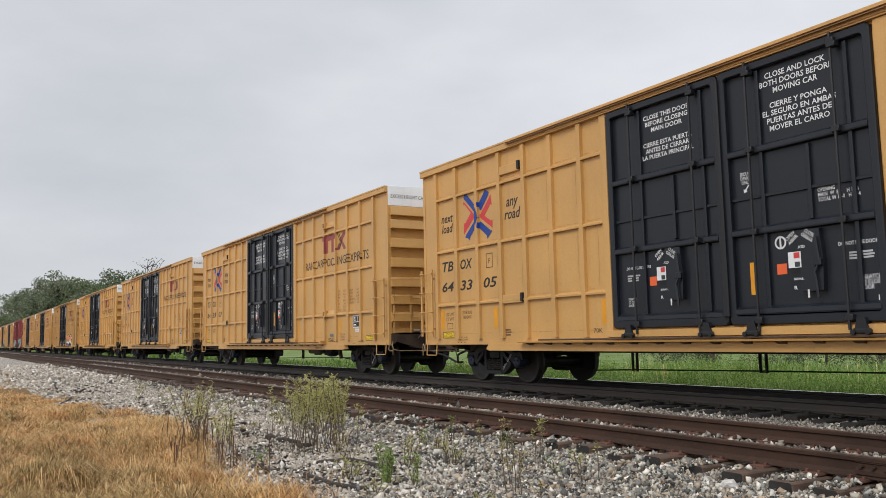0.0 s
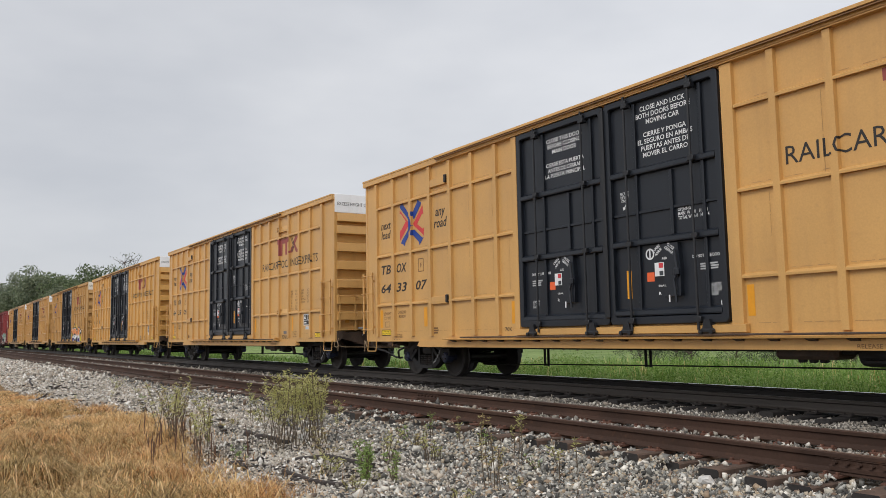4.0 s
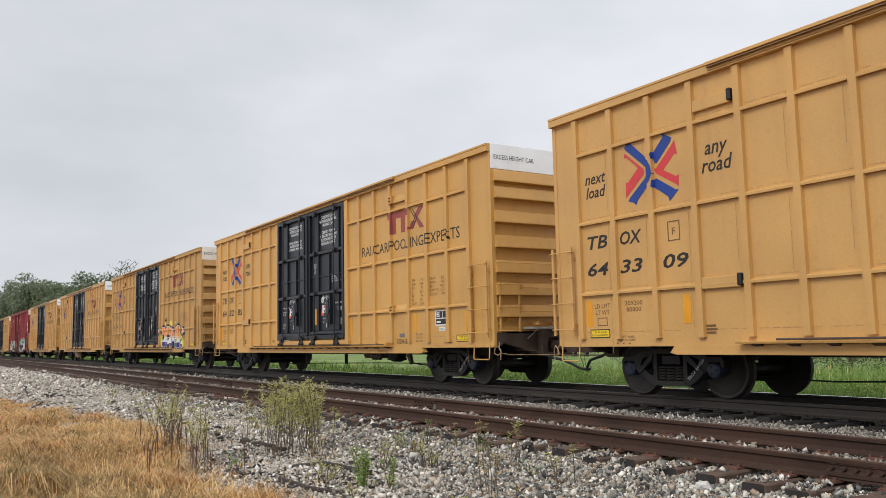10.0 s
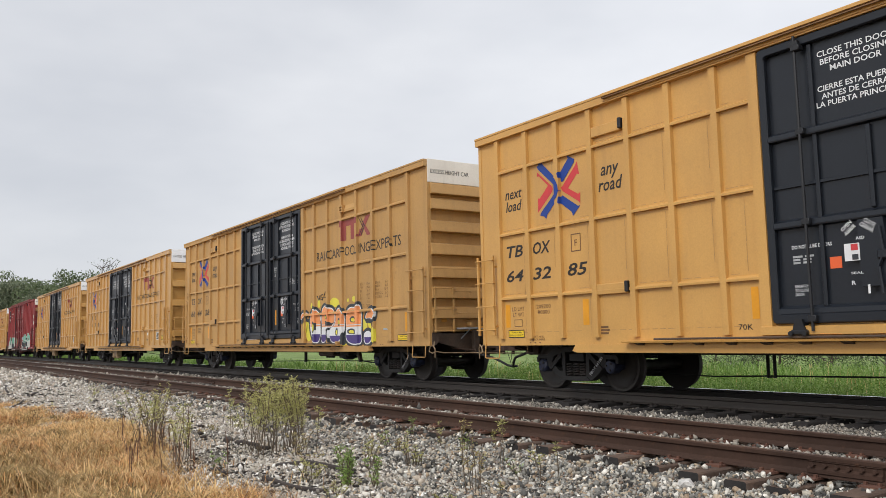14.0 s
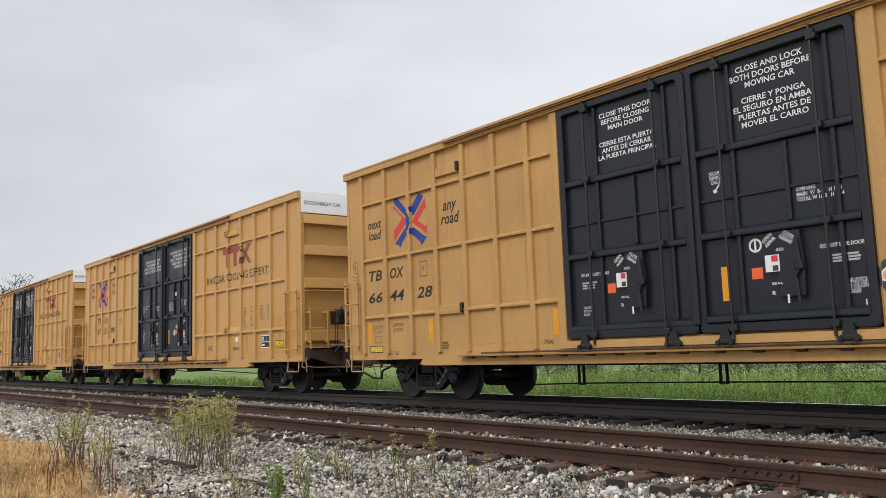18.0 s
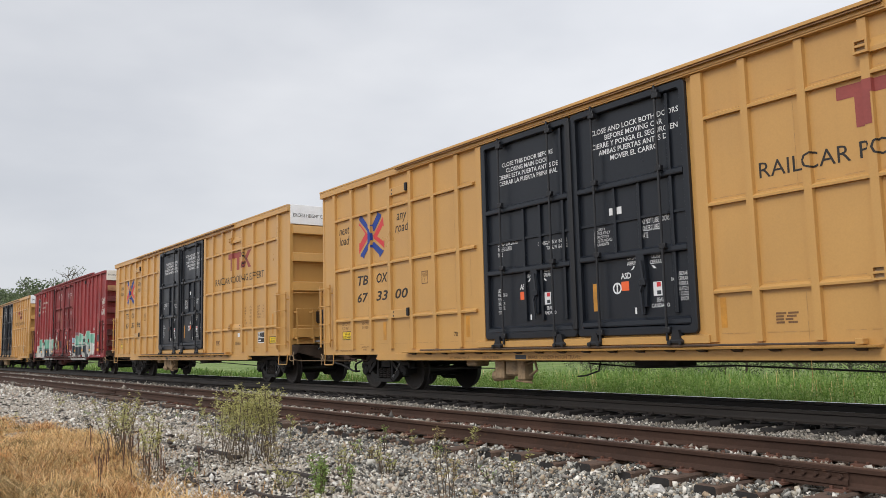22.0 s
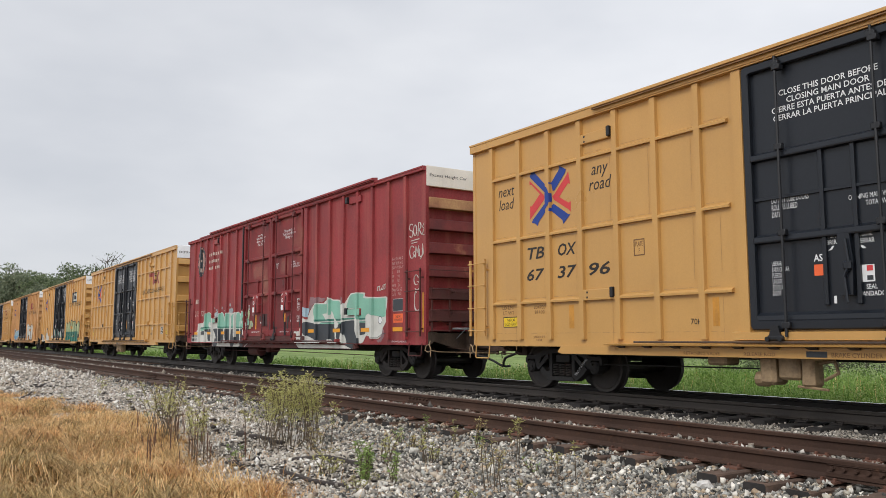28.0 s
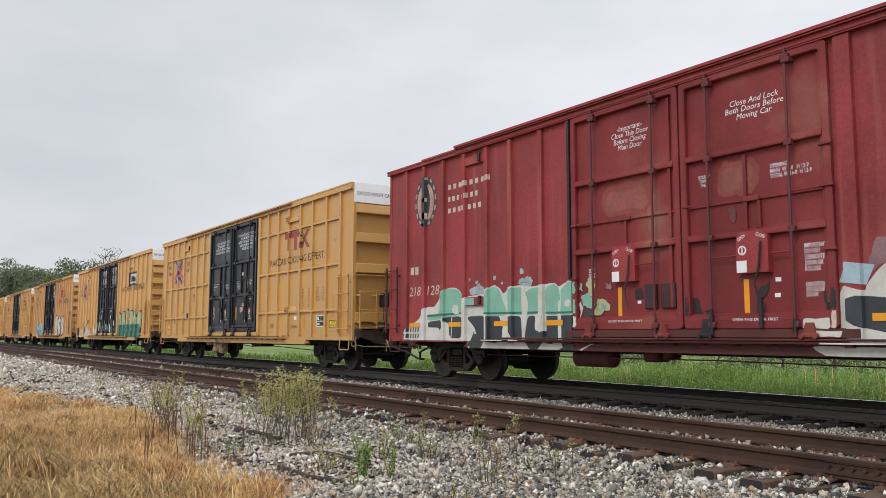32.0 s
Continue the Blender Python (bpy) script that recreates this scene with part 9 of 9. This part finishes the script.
def tree(x, y, h, w, leaf, seed, label, count, bare=False):
    """A trunk that forks into limbs, and a crown of many small leaf clumps with gaps."""
    rng = random.Random(seed)
    z = float(ground_z(np.array(float(x)), np.array(float(y)))) - 0.1
    root = thing("tree", label, "tree", "trees behind the train")
    root.location = (x, y, z)
    wood = Form()
    top = Vector((rng.uniform(-0.4, 0.4), rng.uniform(-0.4, 0.4), h * 0.62))

    def limb(a, b, r0, r1, n=7):
        d = (b - a).normalized()
        u = d.orthogonal().normalized()
        q = d.cross(u)
        v = [a + (u * math.cos(6.283 * k / n) + q * math.sin(6.283 * k / n)) * r0 for k in range(n)] + [b + (u * math.cos(6.283 * k / n) + q * math.sin(6.283 * k / n)) * r1 for k in range(n)]
        wood.add(v, [(k, (k + 1) % n, n + (k + 1) % n, n + k) for k in range(n)])
    limb(Vector((0, 0, 0)), top * 0.5, h * 0.024, h * 0.018)
    limb(top * 0.5, top, h * 0.018, h * 0.008)
    centres = []
    for k in range(46 if not bare else 34):
        t = rng.uniform(0.12, 1.0)
        a = top * t
        ang = rng.uniform(0, 6.283)
        reach = w * 0.5 * rng.uniform(0.35, 1.0) * (1.1 - 0.5 * t)
        b = a + Vector((math.cos(ang) * reach, math.sin(ang) * reach, h * rng.uniform(0.06, 0.36)))
        b.z = min(b.z, h * rng.uniform(0.9, 1.0))
        limb(a, b, h * 0.006, h * (0.002 if not bare else 0.0032), 5)
        centres.append(b)
        if bare:
            for _ in range(3):
                c = b + Vector((rng.uniform(-1, 1), rng.uniform(-1, 1), rng.uniform(0.2, 1))) * h * 0.10
                limb(b, c, h * 0.0034, h * 0.0018, 4)
                centres.append(c)
    part("trunk", wood.mesh("trunk", BARK), root)
    nr = np.random.default_rng(seed)
    c = np.array([tuple(p) for p in centres])
    if h < 4:
        c[:, 2] *= nr.uniform(0.15, 1.0, len(c))
    pick = nr.integers(0, len(c), count)
    rad = (0.075 if not bare else 0.035) * h
    way = nr.normal(0, 1, (count, 3))
    way /= np.linalg.norm(way, axis=1)[:, None]
    pos = c[pick] + way * (nr.random(count) ** 0.45)[:, None] * rad * 1.55 * (1, 1, 0.8)
    size = nr.uniform(0.5, 1.3, count) * (0.018 if not bare else 0.012) * h
    r = turns(nr, count)
    quad = np.array([(-1, -0.5, 0), (0.2, -0.8, 0.2), (1, 0.3, 0), (-0.2, 0.9, -0.2)])
    v = (np.einsum("nij,kj->nki", r, quad) * size[:, None, None] * 0.6 + pos[:, None, :]).reshape(-1, 3)
    me = fast_mesh("crown", v, np.arange(count * 4).reshape(-1, 4), leaf)
    part("crown", me, root)
    return root


def make_trees():
    dark, grey = "dark green broadleaf tree behind the train", "grey-green tall tree behind the train"
    for x, y, h, w, q in ((-164, 31, 14.2, 12, 0), (-174, 33, 15.0, 14, 0), (-186, 31, 16.6, 14, 0), (-198, 34, 17.0, 16, 0), (-210, 36, 16.0, 17, 0), (-224, 30, 16.5, 15, 1), (-238, 34, 19.0, 17, 0),
                          (-252, 30, 22.0, 16, 1), (-268, 33, 21.0, 17, 0), (-288, 30, 23.8, 17, 1), (-310, 33, 23.0, 19, 0), (-332, 30, 24.8, 18, 1), (-365, 32, 24.0, 22, 1), (-405, 30, 26.0, 24, 1),
                          (-450, 34, 26.0, 26, 0), (-505, 30, 28.5, 30, 1), (-570, 34, 22.0, 30, 0), (-650, 34, 21.0, 34, 0)):
        tree(x, y, h * 1.05, w * 1.2, LEAF_GREY if q else LEAF, int(-x), grey if q else dark, 10500)
    tree(-138, 30, 15.7, 8, LEAF_GREY, 22, "sparse half-bare tree behind the train", 420, True)
    tree(-158, 31, 17.6, 8, LEAF_GREY, 23, "sparse half-bare tree behind the train", 600, True)
    # a leafy hedge across the meadow
    for k in range(13):
        x = -32.0 + 2.0 * k
        tree(x, 33.0 + 0.8 * math.sin(2.1 * k), 2.6 + 0.4 * math.sin(1.3 * k), 3.4, HEDGE, 90 + k, "dark leafy hedge shrub in the meadow", 2600)
    rng = random.Random(5)
    for k in range(26):
        tree(-70 + 4.0 * k + rng.uniform(-2, 2), 52 + rng.uniform(-4, 4), rng.uniform(3.4, 4.8), rng.uniform(6, 8), LEAF, 60 + k, "low leafy shrub at the far edge of the meadow", 1500)
# ---- put the place together ----
make_train()
make_straw()
make_meadow()
make_weeds()
make_litter()
make_trees()
make_track("siding_track", "rust-brown siding track on weathered ties in ballast", SIDING_Y, SIDING_Z, SIDING_TIES, RAIL_RUST, RAIL_TOP_OLD,
           {-1: ((-4.48, -3.80), (-16.4, -15.6), (-28.4, -27.5)), 1: ((-14.25, -13.5), (-26.4, -25.5))}, 1, True)
make_track("main_track", "main track with polished far rail head on dark ties", TRACK_Y, RAIL_Z, MAIN_TIES, RAIL_DARK, RAIL_TOP, {}, 2, False)
scatter("ballast", "loose grey, tan and white limestone ballast on the siding shoulder",
        [(-7.6, -2.4, 3.0, 6.6, 2600, 0.030, 0.0), (-2.4, 6, 2.9, 6.6, 420, 0.04, 0.0), (-9, -2.6, 3.2, 6.4, 12, 0.055, 0.01), (-13, -7.6, 4.7, 6.6, 2000, 0.029, 0.0), (-34, -13, 5.4, 6.6, 300, 0.042, 0.0)],
        STONES, 5, SIDING_TIES)
scatter("shoulder_ballast", "ballast heaped over the tie ends of the siding",
        [(-1.5, 6, 6.2, 8.95, 260, 0.04, 0.02), (-9, -1.5, 6.2, 6.9, 1700, 0.034, 0.012), (-24, -9, 6.2, 6.9, 700, 0.038, 0.012)], STONES, 9, SIDING_TIES, SIDING_Y, "ballast", 1.0, 0.42)
scatter("tie_end_ballast", "ballast lying over the tie ends of the siding", [(-14, -1.5, 6.40, 6.78, 1500, 0.032, -0.008)], STONES, 19, SIDING_TIES, atop=True)
scatter("gauge_ballast", "dirty ballast between the siding rails",
        [(-24, -1.5, 6.9, 8.95, 700, 0.033, 0.012), (-60, -24, 6.35, 8.95, 80, 0.05, 0.02)], STONES_DARK, 7, SIDING_TIES, small=True)
scatter("limestone_chips", "pale limestone chips and dust beside the siding",
        [(-10, -7.0, 2.8, 5.0, 1900, 0.025, 0.0), (-16, -10, 2.7, 5.4, 1600, 0.026, 0.0), (-34, -16, 2.6, 5.8, 520, 0.034, 0.0), (-70, -34, 2.0, 6.6, 60, 0.075, 0.0)],
        STONES_PALE, 15, SIDING_TIES, small=True)
scatter("main_ballast", "sooty grey ballast between the two tracks",
        [(-14, 0.5, 8.85, 10.82, 1150, 0.0275, 0.022), (-26, -14, 8.85, 10.82, 640, 0.034, 0.022), (-70, -26, 9.0, 10.7, 80, 0.055, 0.01), (-26, 2, 12.6, 14.0, 60, 0.06, 0.0), (-26, 1, 10.9, 12.4, 130, 0.04, 0.03)], STONES_DARK, 6, MAIN_TIES, TRACK_Y, "ballast", 1.0, 0.36, True)
scatter("bark_debris", "dark rotten wood crumbs and dead leaves on the gravel",
        [(-12.6, -8.2, 3.3, 4.9, 230, 0.038, 0.004), (-9, -5.5, 3.2, 4.6, 45, 0.04, 0.004), (-34, -12.6, 3.0, 4.6, 22, 0.07, 0.004)], DRIFT, 16, (), SIDING_Y, "debris", 0.35)


def motions():
    wheel_r = 0.457
    ts = [t for t, _ in ROLLED]
    ss = [s for _, s in ROLLED]
    steps = [k * 4 / 30 for k in range(241)]
    spin = [(t, math.degrees(float(np.interp(t, ts, ss)) / wheel_r)) for t in steps]
    for car, x in TRAIN:
        walk(car, [(t, pose(x + s, TRACK_Y, 0)) for t, s in ROLLED])
        for tr in [o for o in car.children if o.name.startswith("truck")]:
            for w in [o for o in tr.children if o.name.startswith("wheelset")]:
                a = w.location.x
                walk(w, [(t, pose(a, 0, 0.457, 0, d % 360, 0)) for t, d in spin])


motions()
